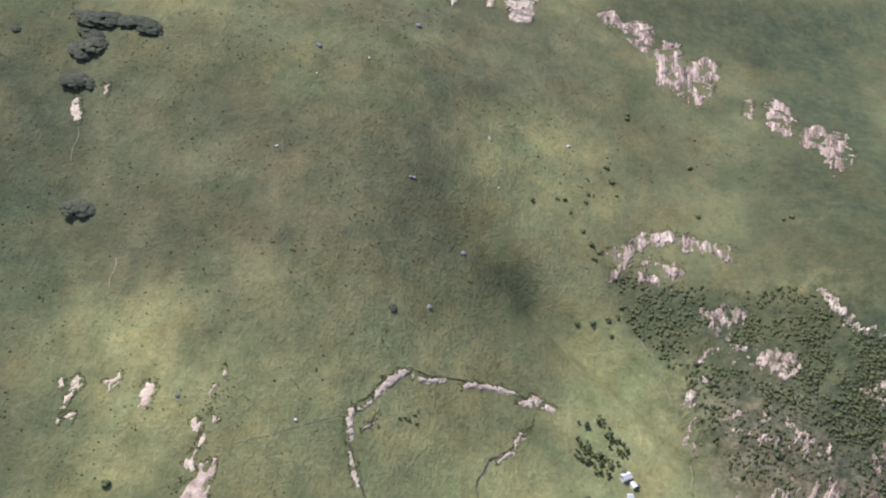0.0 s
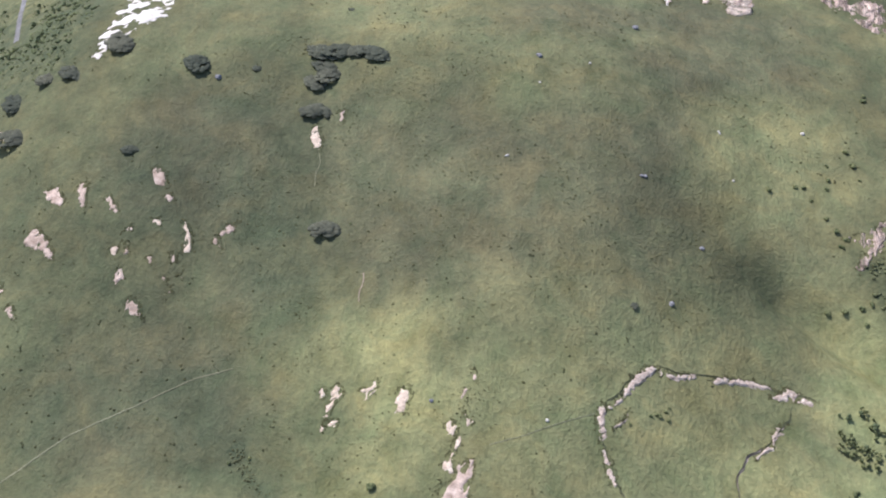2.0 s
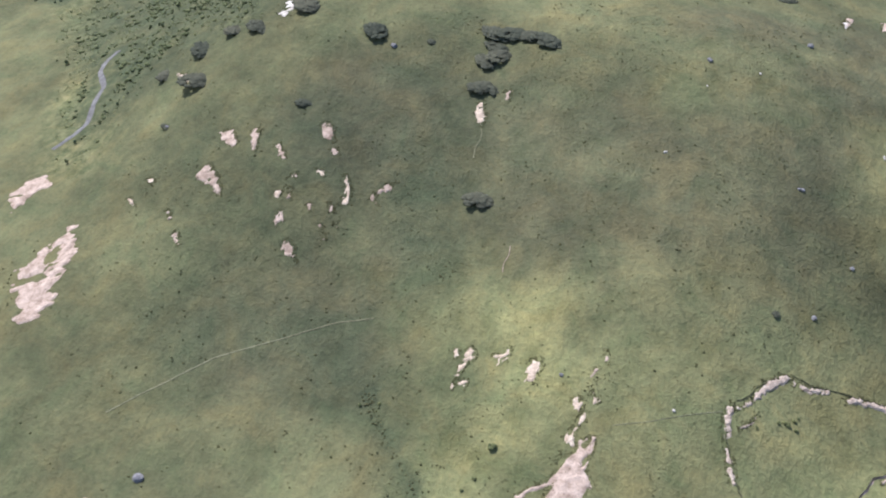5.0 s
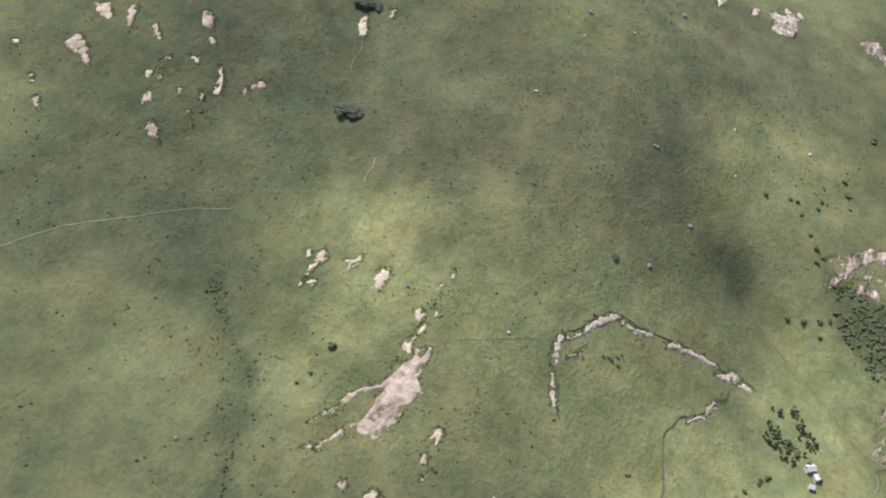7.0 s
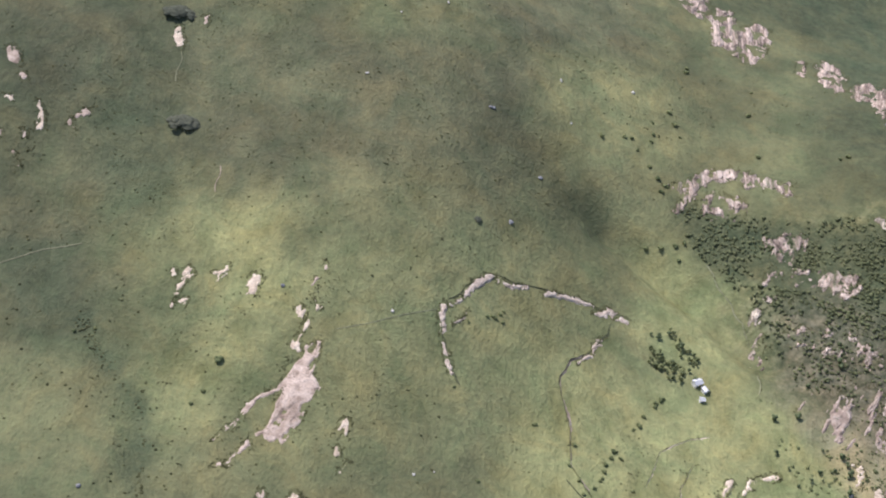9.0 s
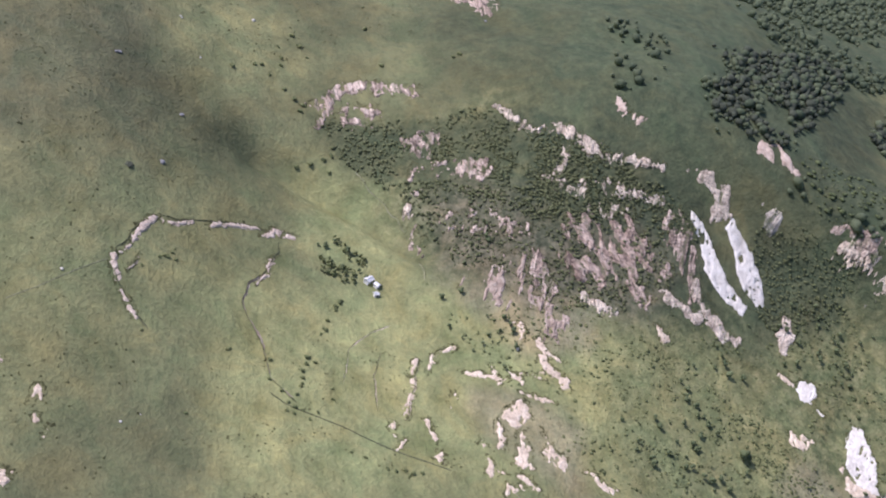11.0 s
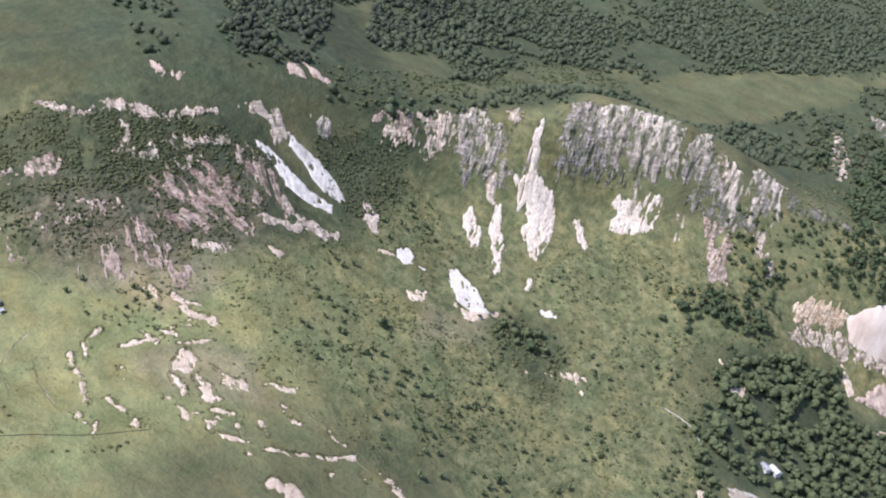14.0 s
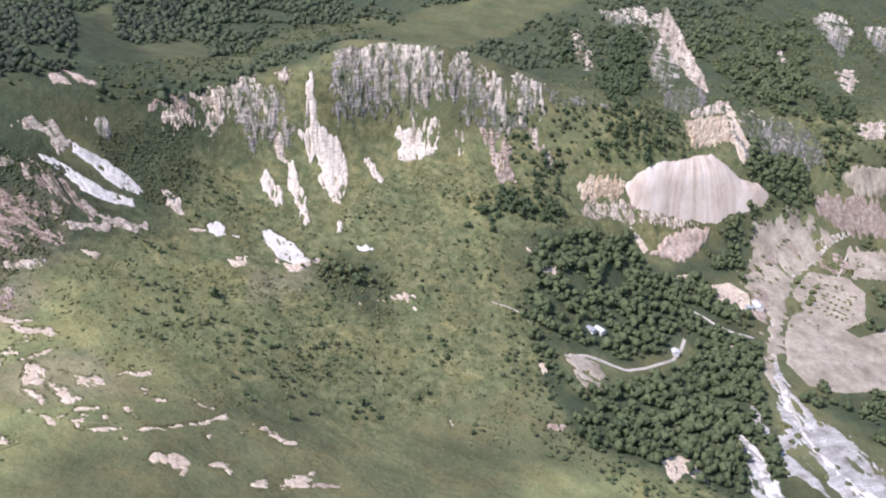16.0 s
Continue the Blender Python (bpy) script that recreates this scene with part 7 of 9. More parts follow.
drape("bare_earth_scar", [(-28.4, 405.4), (-26.8, 408.9), (-26.3, 413.5), (-23.0, 413.6), (-23.8, 408.3), (-22.4, 402.7), (-25.3, 401.9)], PALE, "pale ragged scar of bare subsoil in the grass", "bare ground", cell=0.45, ragged=1.0, gaps=0.04, grain=1.7, long=2.4, relief=0.4, lift=0.25)
drape("bare_earth_scar", [(5.3, 360.5), (6.0, 366.3), (8.4, 372.2), (10.3, 372.4), (11.3, 367.0), (11.1, 361.7), (9.7, 368.0), (7.5, 364.2)], PALE, "pale ragged scar of bare subsoil in the grass", "bare ground", cell=0.45, ragged=1.0, gaps=0.04, grain=1.7, long=2.4, relief=0.4, lift=0.25)
drape("bare_earth_scar", [(7.2, 351.0), (7.9, 354.5), (9.4, 354.0), (8.6, 350.0)], PALE, "pale ragged scar of bare subsoil in the grass", "bare ground", cell=0.45, ragged=1.0, gaps=0.04, grain=1.7, long=2.4, relief=0.4, lift=0.25)
drape("bare_earth_scar", [(11.5, 341.2), (14.4, 349.1), (15.9, 349.3), (13.8, 343.2)], PALE, "pale ragged scar of bare subsoil in the grass", "bare ground", cell=0.45, ragged=1.0, gaps=0.04, grain=1.7, long=2.4, relief=0.4, lift=0.25)
drape("bare_earth_scar", [(-8.9, 321.5), (-8.2, 326.6), (-5.3, 325.4), (-2.3, 322.8)], PALE, "pale ragged scar of bare subsoil in the grass", "bare ground", cell=0.45, ragged=1.0, gaps=0.04, grain=1.7, long=2.4, relief=0.4, lift=0.25)
drape("bare_earth_scar", [(-23.2, 319.0), (-22.0, 323.1), (-20.0, 321.4), (-20.9, 317.6)], SOIL, "pale ragged scar of bare subsoil in the grass", "bare ground", cell=0.45, ragged=1.0, gaps=0.04, grain=1.7, long=2.4, relief=0.4, lift=0.25)
drape("bare_earth_scar", [(-14.0, 410.0), (-18.9, 406.4), (-21.8, 400.8), (-25.5, 396.9), (-27.3, 388.2), (-26.5, 378.4), (-27.6, 370.0), (-28.8, 361.1), (-33.4, 352.7), (-28.5, 350.2), (-23.0, 350.6), (-17.6, 347.0), (-16.0, 353.2), (-14.9, 361.8), (-13.7, 367.2), (-11.5, 376.4), (-8.5, 385.7), (-12.6, 393.0), (-13.7, 402.4)], SOIL, "long pinkish tan earth slip with ragged edges", "bare ground", cell=0.6, ragged=1.8, gaps=0.05, grain=4, long=2.5, relief=0.6, lift=0.3)
drape("bare_earth_scar", [(-24.6, 389.5), (-29.5, 380.7), (-37.3, 375.5), (-42.3, 367.3), (-43.8, 359.0), (-52.2, 343.4), (-48.9, 346.4), (-43.6, 355.3), (-40.6, 363.6), (-35.6, 372.1), (-27.3, 378.7)], SOIL, "thin tan finger of bare earth beside the slip", "bare ground", cell=0.45, ragged=1.0, gaps=0.04, grain=1.7, long=2.4, relief=0.4, lift=0.25)
drape("bare_earth_scar", [(-35.6, 348.6), (-40.5, 339.3), (-43.1, 330.3), (-41.4, 332.5), (-37.3, 339.1), (-33.6, 345.9)], SOIL, "thin tan finger of bare earth beside the slip", "bare ground", cell=0.45, ragged=1.0, gaps=0.04, grain=1.7, long=2.4, relief=0.4, lift=0.25)
drape("bare_earth_scar", [(-48.5, 329.7), (-45.6, 333.4), (-44.1, 331.6), (-46.3, 328.4)], SOIL, "thin tan finger of bare earth beside the slip", "bare ground", cell=0.45, ragged=1.0, gaps=0.04, grain=1.7, long=2.4, relief=0.4, lift=0.25)
drape("bare_earth_scar", [(-315.1, 553.8), (-305.4, 555.8), (-296.3, 544.4), (-297.5, 541.9), (-305.0, 544.9)], SOIL, "bare earth scar running down the grass slope", "bare ground", cell=0.45, ragged=1.0, gaps=0.04, grain=1.7, long=2.4, relief=0.4, lift=0.25)
drape("bare_earth_scar", [(-291.5, 554.0), (-288.3, 558.8), (-284.0, 553.4), (-279.5, 540.9), (-282.0, 538.1), (-286.8, 546.3)], SOIL, "bare earth scar running down the grass slope", "bare ground", cell=0.45, ragged=1.0, gaps=0.04, grain=1.7, long=2.4, relief=0.4, lift=0.25)
drape("bare_earth_scar", [(-268.5, 547.1), (-267.4, 549.7), (-257.6, 538.8), (-259.6, 536.6)], SOIL, "bare earth scar running down the grass slope", "bare ground", cell=0.45, ragged=1.0, gaps=0.04, grain=1.7, long=2.4, relief=0.4, lift=0.25)
drape("bare_earth_scar", [(-247.5, 569.2), (-245.2, 574.5), (-238.0, 570.5), (-233.7, 560.7), (-239.2, 560.8), (-243.8, 564.4)], SOIL, "bare earth scar running down the grass slope", "bare ground", cell=0.45, ragged=1.0, gaps=0.04, grain=1.7, long=2.4, relief=0.4, lift=0.25)
drape("bare_earth_scar", [(-233.0, 553.8), (-231.7, 555.9), (-225.1, 551.3), (-227.2, 549.1)], SOIL, "bare earth scar running down the grass slope", "bare ground", cell=0.45, ragged=1.0, gaps=0.04, grain=1.7, long=2.4, relief=0.4, lift=0.25)
drape("bare_earth_scar", [(-311.5, 518.8), (-308.9, 525.3), (-305.1, 525.7), (-296.9, 519.1), (-285.9, 503.7), (-291.1, 506.3), (-298.0, 510.7), (-307.7, 512.6)], SOIL, "bare earth scar running down the grass slope", "bare ground", cell=0.45, ragged=1.0, gaps=0.04, grain=1.7, long=2.4, relief=0.4, lift=0.25)
drape("bare_earth_scar", [(-234.3, 535.8), (-229.9, 537.8), (-227.9, 533.2), (-231.2, 532.3)], PALE, "bare earth scar running down the grass slope", "bare ground", cell=0.45, ragged=1.0, gaps=0.04, grain=1.7, long=2.4, relief=0.4, lift=0.25)
drape("bare_earth_scar", [(-216.1, 538.7), (-213.2, 539.1), (-206.1, 527.3), (-203.8, 520.0), (-208.7, 517.7), (-208.6, 524.6)], PALE, "bare earth scar running down the grass slope", "bare ground", cell=0.45, ragged=1.0, gaps=0.04, grain=1.7, long=2.4, relief=0.4, lift=0.25)
drape("bare_earth_scar", [(-193.5, 528.9), (-191.3, 534.3), (-190.5, 529.6), (-186.2, 525.4), (-190.2, 526.1)], SOIL, "bare earth scar running down the grass slope", "bare ground", cell=0.45, ragged=1.0, gaps=0.04, grain=1.7, long=2.4, relief=0.4, lift=0.25)
drape("bare_earth_scar", [(-191.0, 533.6), (-187.9, 540.6), (-182.4, 543.7), (-184.0, 538.3), (-188.0, 533.5)], SOIL, "bare earth scar running down the grass slope", "bare ground", cell=0.45, ragged=1.0, gaps=0.04, grain=1.7, long=2.4, relief=0.4, lift=0.25)
drape("bare_earth_scar", [(-252.0, 513.6), (-248.6, 514.5), (-246.8, 509.1), (-250.0, 509.4)], PALE, "bare earth scar running down the grass slope", "bare ground", cell=0.45, ragged=1.0, gaps=0.04, grain=1.7, long=2.4, relief=0.4, lift=0.25)
drape("bare_earth_scar", [(-246.2, 517.4), (-243.1, 517.2), (-240.2, 510.8), (-242.5, 511.0)], SOIL, "bare earth scar running down the grass slope", "bare ground", cell=0.45, ragged=1.0, gaps=0.04, grain=1.7, long=2.4, relief=0.4, lift=0.25)
drape("bare_earth_scar", [(-242.4, 493.1), (-242.2, 500.7), (-239.2, 500.4), (-237.1, 495.9), (-240.9, 491.6)], SOIL, "bare earth scar running down the grass slope", "bare ground", cell=0.45, ragged=1.0, gaps=0.04, grain=1.7, long=2.4, relief=0.4, lift=0.25)
drape("bare_earth_scar", [(-215.8, 500.4), (-213.0, 500.5), (-206.3, 491.7), (-207.9, 490.4), (-212.3, 495.6)], SOIL, "bare earth scar running down the grass slope", "bare ground", cell=0.45, ragged=1.0, gaps=0.04, grain=1.7, long=2.4, relief=0.4, lift=0.25)
drape("bare_earth_scar", [(-229.9, 480.2), (-228.2, 484.2), (-223.3, 481.5), (-217.4, 473.0), (-223.0, 474.5), (-227.3, 476.1)], SOIL, "bare earth scar running down the grass slope", "bare ground", cell=0.45, ragged=1.0, gaps=0.04, grain=1.7, long=2.4, relief=0.4, lift=0.25)
drape("bare_earth_scar", [(-347.3, 514.1), (-343.6, 515.0), (-340.2, 510.7), (-343.2, 510.0)], PALE, "bare earth scar running down the grass slope", "bare ground", cell=0.45, ragged=1.0, gaps=0.04, grain=1.7, long=2.4, relief=0.4, lift=0.25)
drape("bare_earth_scar", [(-317.0, 488.8), (-315.4, 488.8), (-309.5, 482.5), (-310.6, 481.7)], SOIL, "bare earth scar running down the grass slope", "bare ground", cell=0.45, ragged=1.0, gaps=0.04, grain=1.7, long=2.4, relief=0.4, lift=0.25)
drape("bare_earth_scar", [(-302.6, 471.5), (-299.0, 473.3), (-293.9, 465.5), (-297.5, 465.1)], SOIL, "bare earth scar running down the grass slope", "bare ground", cell=0.45, ragged=1.0, gaps=0.04, grain=1.7, long=2.4, relief=0.4, lift=0.25)
drape("bare_earth_scar", [(-216.0, 516.0), (-213.3, 514.9), (-210.1, 510.8), (-213.1, 510.9)], SOIL, "bare earth scar running down the grass slope", "bare ground", cell=0.45, ragged=1.0, gaps=0.04, grain=1.7, long=2.4, relief=0.4, lift=0.25)
drape("bare_earth_scar", [(-228.1, 510.9), (-225.4, 511.5), (-224.8, 507.7)], SOIL, "bare earth scar running down the grass slope", "bare ground", cell=0.45, ragged=1.0, gaps=0.04, grain=1.7, long=2.4, relief=0.4, lift=0.25)
drape("bare_earth_scar", [(-248.2, 525.1), (-245.9, 529.9), (-244.4, 527.4)], SOIL, "bare earth scar running down the grass slope", "bare ground", cell=0.45, ragged=1.0, gaps=0.04, grain=1.7, long=2.4, relief=0.4, lift=0.25)
drape("bare_earth_scar", [(-206.6, 503.2), (-204.5, 505.1), (-203.9, 502.1)], SOIL, "bare earth scar running down the grass slope", "bare ground", cell=0.45, ragged=1.0, gaps=0.04, grain=1.7, long=2.4, relief=0.4, lift=0.25)
drape("bare_earth_scar", [(-143.8, 636.2), (-140.3, 637.6), (-138.0, 627.9), (-140.6, 628.7)], SOIL, "bare earth scar running down the grass slope", "bare ground", cell=0.45, ragged=1.0, gaps=0.04, grain=1.7, long=2.4, relief=0.4, lift=0.25)
drape("bare_earth_scar", [(-157.4, 622.4), (-154.1, 625.0), (-148.6, 613.2), (-148.0, 604.5), (-151.6, 606.3), (-155.7, 613.8)], PALE, "pale scar below dark bushes with a runnel under it", "bare ground", cell=0.45, ragged=1.0, gaps=0.04, grain=1.7, long=2.4, relief=0.4, lift=0.25)
drape("rock_outcrop", [(313.7, 585.0), (320.8, 579.3), (328.4, 566.0), (334.6, 554.7), (348.1, 552.4), (355.8, 548.2), (364.4, 539.0), (376.7, 530.7), (378.8, 523.3), (401.0, 516.8), (419.0, 509.8), (416.7, 505.8), (398.8, 511.0), (378.4, 517.4), (367.4, 523.2), (357.8, 532.6), (347.8, 545.7), (334.0, 549.5), (326.0, 558.9), (318.8, 573.6)], CREAM, "broken cream rock rib along the ridge", "rock", cell=0.6, flutes=1.0, gaps=0.24, ragged=2.0, grain=2.6, long=2, most=40, lift=0.5, relief=0.9, piece="rock_rib", streak_dir=(-0.34, -0.94))
drape("cliff_face", cleared([(1197.9, 168.9), (1250.0, 165.9), (1214.6, 150.5), (1166.7, 129.0), (1106.4, 102.2), (1049.2, 77.9), (1001.9, 64.4), (1004.3, 72.5), (1044.1, 96.5), (1066.1, 110.8), (1119.4, 136.1), (1155.3, 155.1)]), CREAM, "pale rock chute down the far cliff", "rock", cell=1.1, flutes=1.2, gaps=0.11, ragged=2.2, grain=3.4, long=1.4, most=24, lift=0.4, relief=0.9, piece="rock_rib", streak_dir=(-0.99, -0.15))
drape("cliff_face", [(1136.1, 169.7), (1120.3, 153.9), (1068.3, 134.1), (1023.7, 111.0), (939.1, 102.2), (977.9, 118.0), (1052.2, 141.2)], ROCK, "grey limestone cliff face broken by scrub", "rock", cell=1.0, flutes=1.6, gaps=0.35, ragged=2.2, grain=3.4, long=1.4, most=24, lift=0.4, relief=0.9, piece="rock_rib", streak_dir=(-0.99, -0.17))
drape("cliff_face", [(1169.7, 237.3), (1202.1, 207.2), (1161.9, 187.9), (1136.8, 204.5)], ROCK, "grey limestone cliff face broken by scrub", "rock", cell=1.1, flutes=1.6, gaps=0.45, ragged=2.2, grain=3.4, long=1.4, most=24, lift=0.4, relief=0.9, piece="rock_rib", streak_dir=(-0.98, -0.21))
drape("cliff_face", [(1210.0, 198.7), (1210.1, 186.7), (1162.2, 170.5), (1164.4, 179.7)], CREAM, "cream rock rib on the far cliff", "rock", cell=1.0, flutes=1.4, gaps=0.15, ragged=2.2, grain=3.4, long=1.4, most=24, lift=0.4, relief=0.9, piece="rock_rib", streak_dir=(-0.98, -0.19))
drape("cliff_face", [(1086.8, 245.6), (1091.8, 240.0), (1060.1, 224.1), (1040.9, 208.8), (981.7, 191.5), (966.0, 195.7), (1017.4, 219.8), (1051.8, 236.2)], CREAM, "cream rock pinnacle among trees", "rock", cell=1.0, flutes=1.4, gaps=0.29, ragged=2.2, grain=3.4, long=1.4, most=24, lift=0.4, relief=0.9, piece="rock_rib", streak_dir=(-0.97, -0.24))
drape("cliff_face", cleared([(967.0, 103.0), (1017.8, 75.0), (965.8, 58.0), (905.3, 72.4), (891.2, 91.5)]), DARK_ROCK, "dark bedded limestone band above the quarry", "rock", cell=1.0, flutes=1.4, gaps=0.25, ragged=2.2, grain=3.4, long=1.4, most=24, lift=0.4, relief=0.9, piece="rock_rib", streak_dir=(-0.99, -0.14))
drape("quarried_face", cleared([(925.5, 69.0), (961.5, 57.1), (992.9, 42.3), (974.9, 33.7), (929.3, 51.4), (909.6, 64.7)]), CREAM, "jagged cream rock edge above the quarry face", "rock", cell=0.8, flutes=1.4, gaps=0.14, ragged=2.2, grain=4, long=3.5, most=24, lift=0.4, relief=0.9, piece="rock_rib", streak_dir=(-0.99, -0.12))
drape("quarried_face", cleared([(885.7, 68.0), (925.3, 51.9), (953.2, 36.1), (901.3, 20.6), (872.0, 37.3), (852.4, 52.2)]), TAN, "freshly cut tan rock face in the quarry", "rock", cell=0.8, flutes=0.8, gaps=0.06, ragged=1.8, grain=4, long=2, lift=0.4, relief=0.9, piece="rock_rib", streak_dir=(-0.99, -0.11))
drape("cliff_face", cleared([(971.7, 36.9), (923.0, 18.6), (900.1, -0.9), (901.3, -7.1), (891.3, 3.2), (904.7, 17.6)]), ROCK, "grey rock rib beside the quarry face", "rock", cell=0.9, flutes=1.4, gaps=0.17, ragged=2.2, grain=3.4, long=1.4, most=24, lift=0.4, relief=0.9, piece="rock_rib", streak_dir=(-1.00, -0.08))
drape("cliff_face", cleared([(976.9, -0.5), (961.0, -19.0), (959.3, -35.2), (966.2, -58.9), (960.5, -70.4), (941.4, -57.0), (937.7, -37.8), (931.3, -19.1), (947.8, -5.1)]), ROCK, "grey rock ribs in the wooded ravine", "rock", cell=1.0, flutes=1.6, gaps=0.29, ragged=2.2, grain=3.4, long=1.4, most=24, lift=0.4, relief=0.9, piece="rock_rib", streak_dir=(-1.00, -0.04))
drape("cliff_face", cleared([(1011.9, -19.0), (992.7, -32.7), (974.7, -48.8), (964.6, -41.8), (984.7, -26.5)]), ROCK, "grey rock ribs in the wooded ravine", "rock", cell=1.0, flutes=1.6, gaps=0.29, ragged=2.2, grain=3.4, long=1.4, most=24, lift=0.4, relief=0.9, piece="rock_rib", streak_dir=(-1.00, -0.04))
drape("cliff_face", cleared([(990.8, 21.3), (994.4, 11.9), (971.0, -1.5), (960.3, 3.0)]), ROCK, "grey rock ribs in the wooded ravine", "rock", cell=1.0, flutes=1.6, gaps=0.29, ragged=2.2, grain=3.4, long=1.4, most=24, lift=0.4, relief=0.9, piece="rock_rib", streak_dir=(-1.00, -0.07))
drape("rock_scar", cleared([(1387.5, -10.2), (1442.3, -22.7), (1458.2, -45.9), (1390.7, -67.1), (1338.2, -62.5), (1265.8, -61.2), (1299.7, -43.2), (1344.2, -24.1)]), ROCK, "grey scree scar on the wooded hillside", "bare ground", cell=1.1, flutes=0.6, gaps=0.3, ragged=2.4, grain=4, long=1.3, streak_dir=(-1.00, -0.02))
drape("rock_scar", cleared([(1440.4, -77.5), (1504.3, -106.2), (1344.7, -112.4), (1357.9, -95.2)]), ROCK, "grey scree scar on the wooded hillside", "bare ground", cell=1.1, flutes=0.6, gaps=0.3, ragged=2.4, grain=4, long=1.3, streak_dir=(-1.00, 0.02))
drape("rock_scar", cleared([(1202.6, -56.9), (1223.7, -77.3), (1191.2, -83.4), (1125.2, -81.0), (1141.2, -69.7)]), CREAM, "pale scree scar on the wooded hillside", "bare ground", cell=1.1, flutes=0.6, gaps=0.3, ragged=2.4, grain=4, long=1.3, streak_dir=(-1.00, -0.00))
drape("rock_scar", cleared([(1217.7, 20.7), (1213.7, 11.6), (1159.5, -6.4), (1160.6, 6.0)]), CREAM, "pale scree scar on the wooded hillside", "bare ground", cell=1.1, flutes=0.6, gaps=0.3, ragged=2.4, grain=4, long=1.3, streak_dir=(-1.00, -0.06))
drape("rock_scar", cleared([(1044.6, -89.1), (1076.8, -122.5), (1038.7, -125.6), (1027.2, -110.3), (1025.5, -94.4)]), CREAM, "pale scree scar on the wooded hillside", "bare ground", cell=1.1, flutes=0.6, gaps=0.3, ragged=2.4, grain=4, long=1.3, streak_dir=(-1.00, 0.03))
drape("sandy_clearing", cleared([(965.3, -89.5), (989.9, -110.6), (1004.6, -131.8), (991.9, -137.6), (971.6, -110.9)]), SAND, "pale heap of quarry sand", "bare ground", cell=1.1, gaps=0.04, ragged=1.6, grain=4, lift=1.6, streak_dir=(-0.58, -0.81))
drape("rock_scar", cleared([(579.5, 373.2), (584.7, 370.7), (580.5, 361.0), (574.6, 350.4), (563.2, 342.7), (555.8, 345.0), (561.6, 355.4), (569.7, 365.2)]), BRIGHT, "bright cream rock scar running down the slope", "rock", cell=0.7, flutes=0.7, gaps=0.1, ragged=1.6, grain=2.6, long=3, most=24, lift=0.35, relief=0.8, piece="rock_rib", streak_dir=(-0.85, -0.52))
drape("rock_scar", cleared([(597.6, 358.1), (603.5, 354.7), (599.4, 349.5), (590.4, 340.6), (579.5, 327.4), (556.7, 313.2), (551.8, 314.8), (563.1, 325.4), (577.7, 341.2), (582.9, 349.7)]), BRIGHT, "bright cream rock scar running down the slope", "rock", cell=0.7, flutes=0.7, gaps=0.1, ragged=1.6, grain=2.6, long=3, most=24, lift=0.35, relief=0.8, piece="rock_rib", streak_dir=(-0.87, -0.50))
drape("rock_scar", cleared([(650.0, 366.7), (654.4, 365.2), (642.0, 356.1), (641.4, 350.0), (635.1, 346.5), (636.7, 339.3), (641.7, 330.5), (633.4, 319.2), (619.1, 309.5), (602.5, 305.3), (589.0, 299.8), (591.0, 306.3), (599.5, 321.8), (607.6, 334.5), (614.3, 345.0), (617.6, 354.2), (617.7, 359.9), (625.7, 353.1), (631.6, 358.1)]), BRIGHT, "bright cream rock scar running down the slope", "rock", cell=0.7, flutes=0.7, gaps=0.1, ragged=1.6, grain=2.6, long=3, most=24, lift=0.35, relief=0.8, piece="rock_rib", streak_dir=(-0.88, -0.47))
drape("rock_scar", cleared([(649.9, 308.9), (653.8, 306.9), (650.2, 296.0), (642.7, 285.5), (635.7, 284.9), (640.0, 295.4)]), BRIGHT, "bright cream rock scar running down the slope", "rock", cell=0.7, flutes=0.7, gaps=0.1, ragged=1.6, grain=2.6, long=3, most=24, lift=0.35, relief=0.8, piece="rock_rib", streak_dir=(-0.90, -0.43))
drape("rock_scar", cleared([(570.6, 295.0), (576.3, 294.8), (573.6, 290.2), (562.9, 286.7), (561.1, 290.0)]), BRIGHT, "bright cream rock scar running down the slope", "rock", cell=0.7, flutes=0.7, gaps=0.1, ragged=1.6, grain=2.6, long=3, most=24, lift=0.35, relief=0.8, piece="rock_rib", streak_dir=(-0.89, -0.46))
drape("quarried_face", cleared([(670.1, 284.6), (676.8, 290.9), (684.8, 284.4), (684.2, 295.9), (688.4, 295.7), (695.2, 287.5), (696.1, 280.3), (706.0, 276.6), (716.2, 267.0), (710.8, 261.1), (699.1, 258.3), (687.0, 264.1), (676.3, 273.4)]), BRIGHT, "pale freshly broken rock face", "rock", cell=0.7, flutes=0.8, gaps=0.16, ragged=1.6, grain=2.6, long=3, most=24, lift=0.35, relief=0.8, piece="rock_rib", streak_dir=(-0.92, -0.39))
drape("rock_scar", cleared([(734.5, 234.2), (738.8, 221.5), (741.9, 208.1), (736.7, 199.8), (718.0, 192.2), (705.4, 181.7), (703.4, 189.3), (690.2, 192.7), (708.0, 205.2), (726.3, 220.2)]), PINK, "pinkish streaked rock scar below the cliffs", "rock", cell=0.7, flutes=1.0, gaps=0.16, ragged=1.6, grain=2.6, long=3, most=24, lift=0.35, relief=0.8, piece="rock_rib", streak_dir=(-0.95, -0.31))
drape("rock_scar", cleared([(755.5, 193.9), (761.3, 185.9), (758.0, 176.8), (755.4, 166.5), (748.5, 159.3), (744.3, 164.8), (750.6, 176.3), (750.6, 188.3)]), CREAM, "pale streaked rock scar below the cliffs", "rock", cell=0.7, flutes=1.0, gaps=0.16, ragged=1.6, grain=2.6, long=3, most=24, lift=0.35, relief=0.8, piece="rock_rib", streak_dir=(-0.96, -0.27))
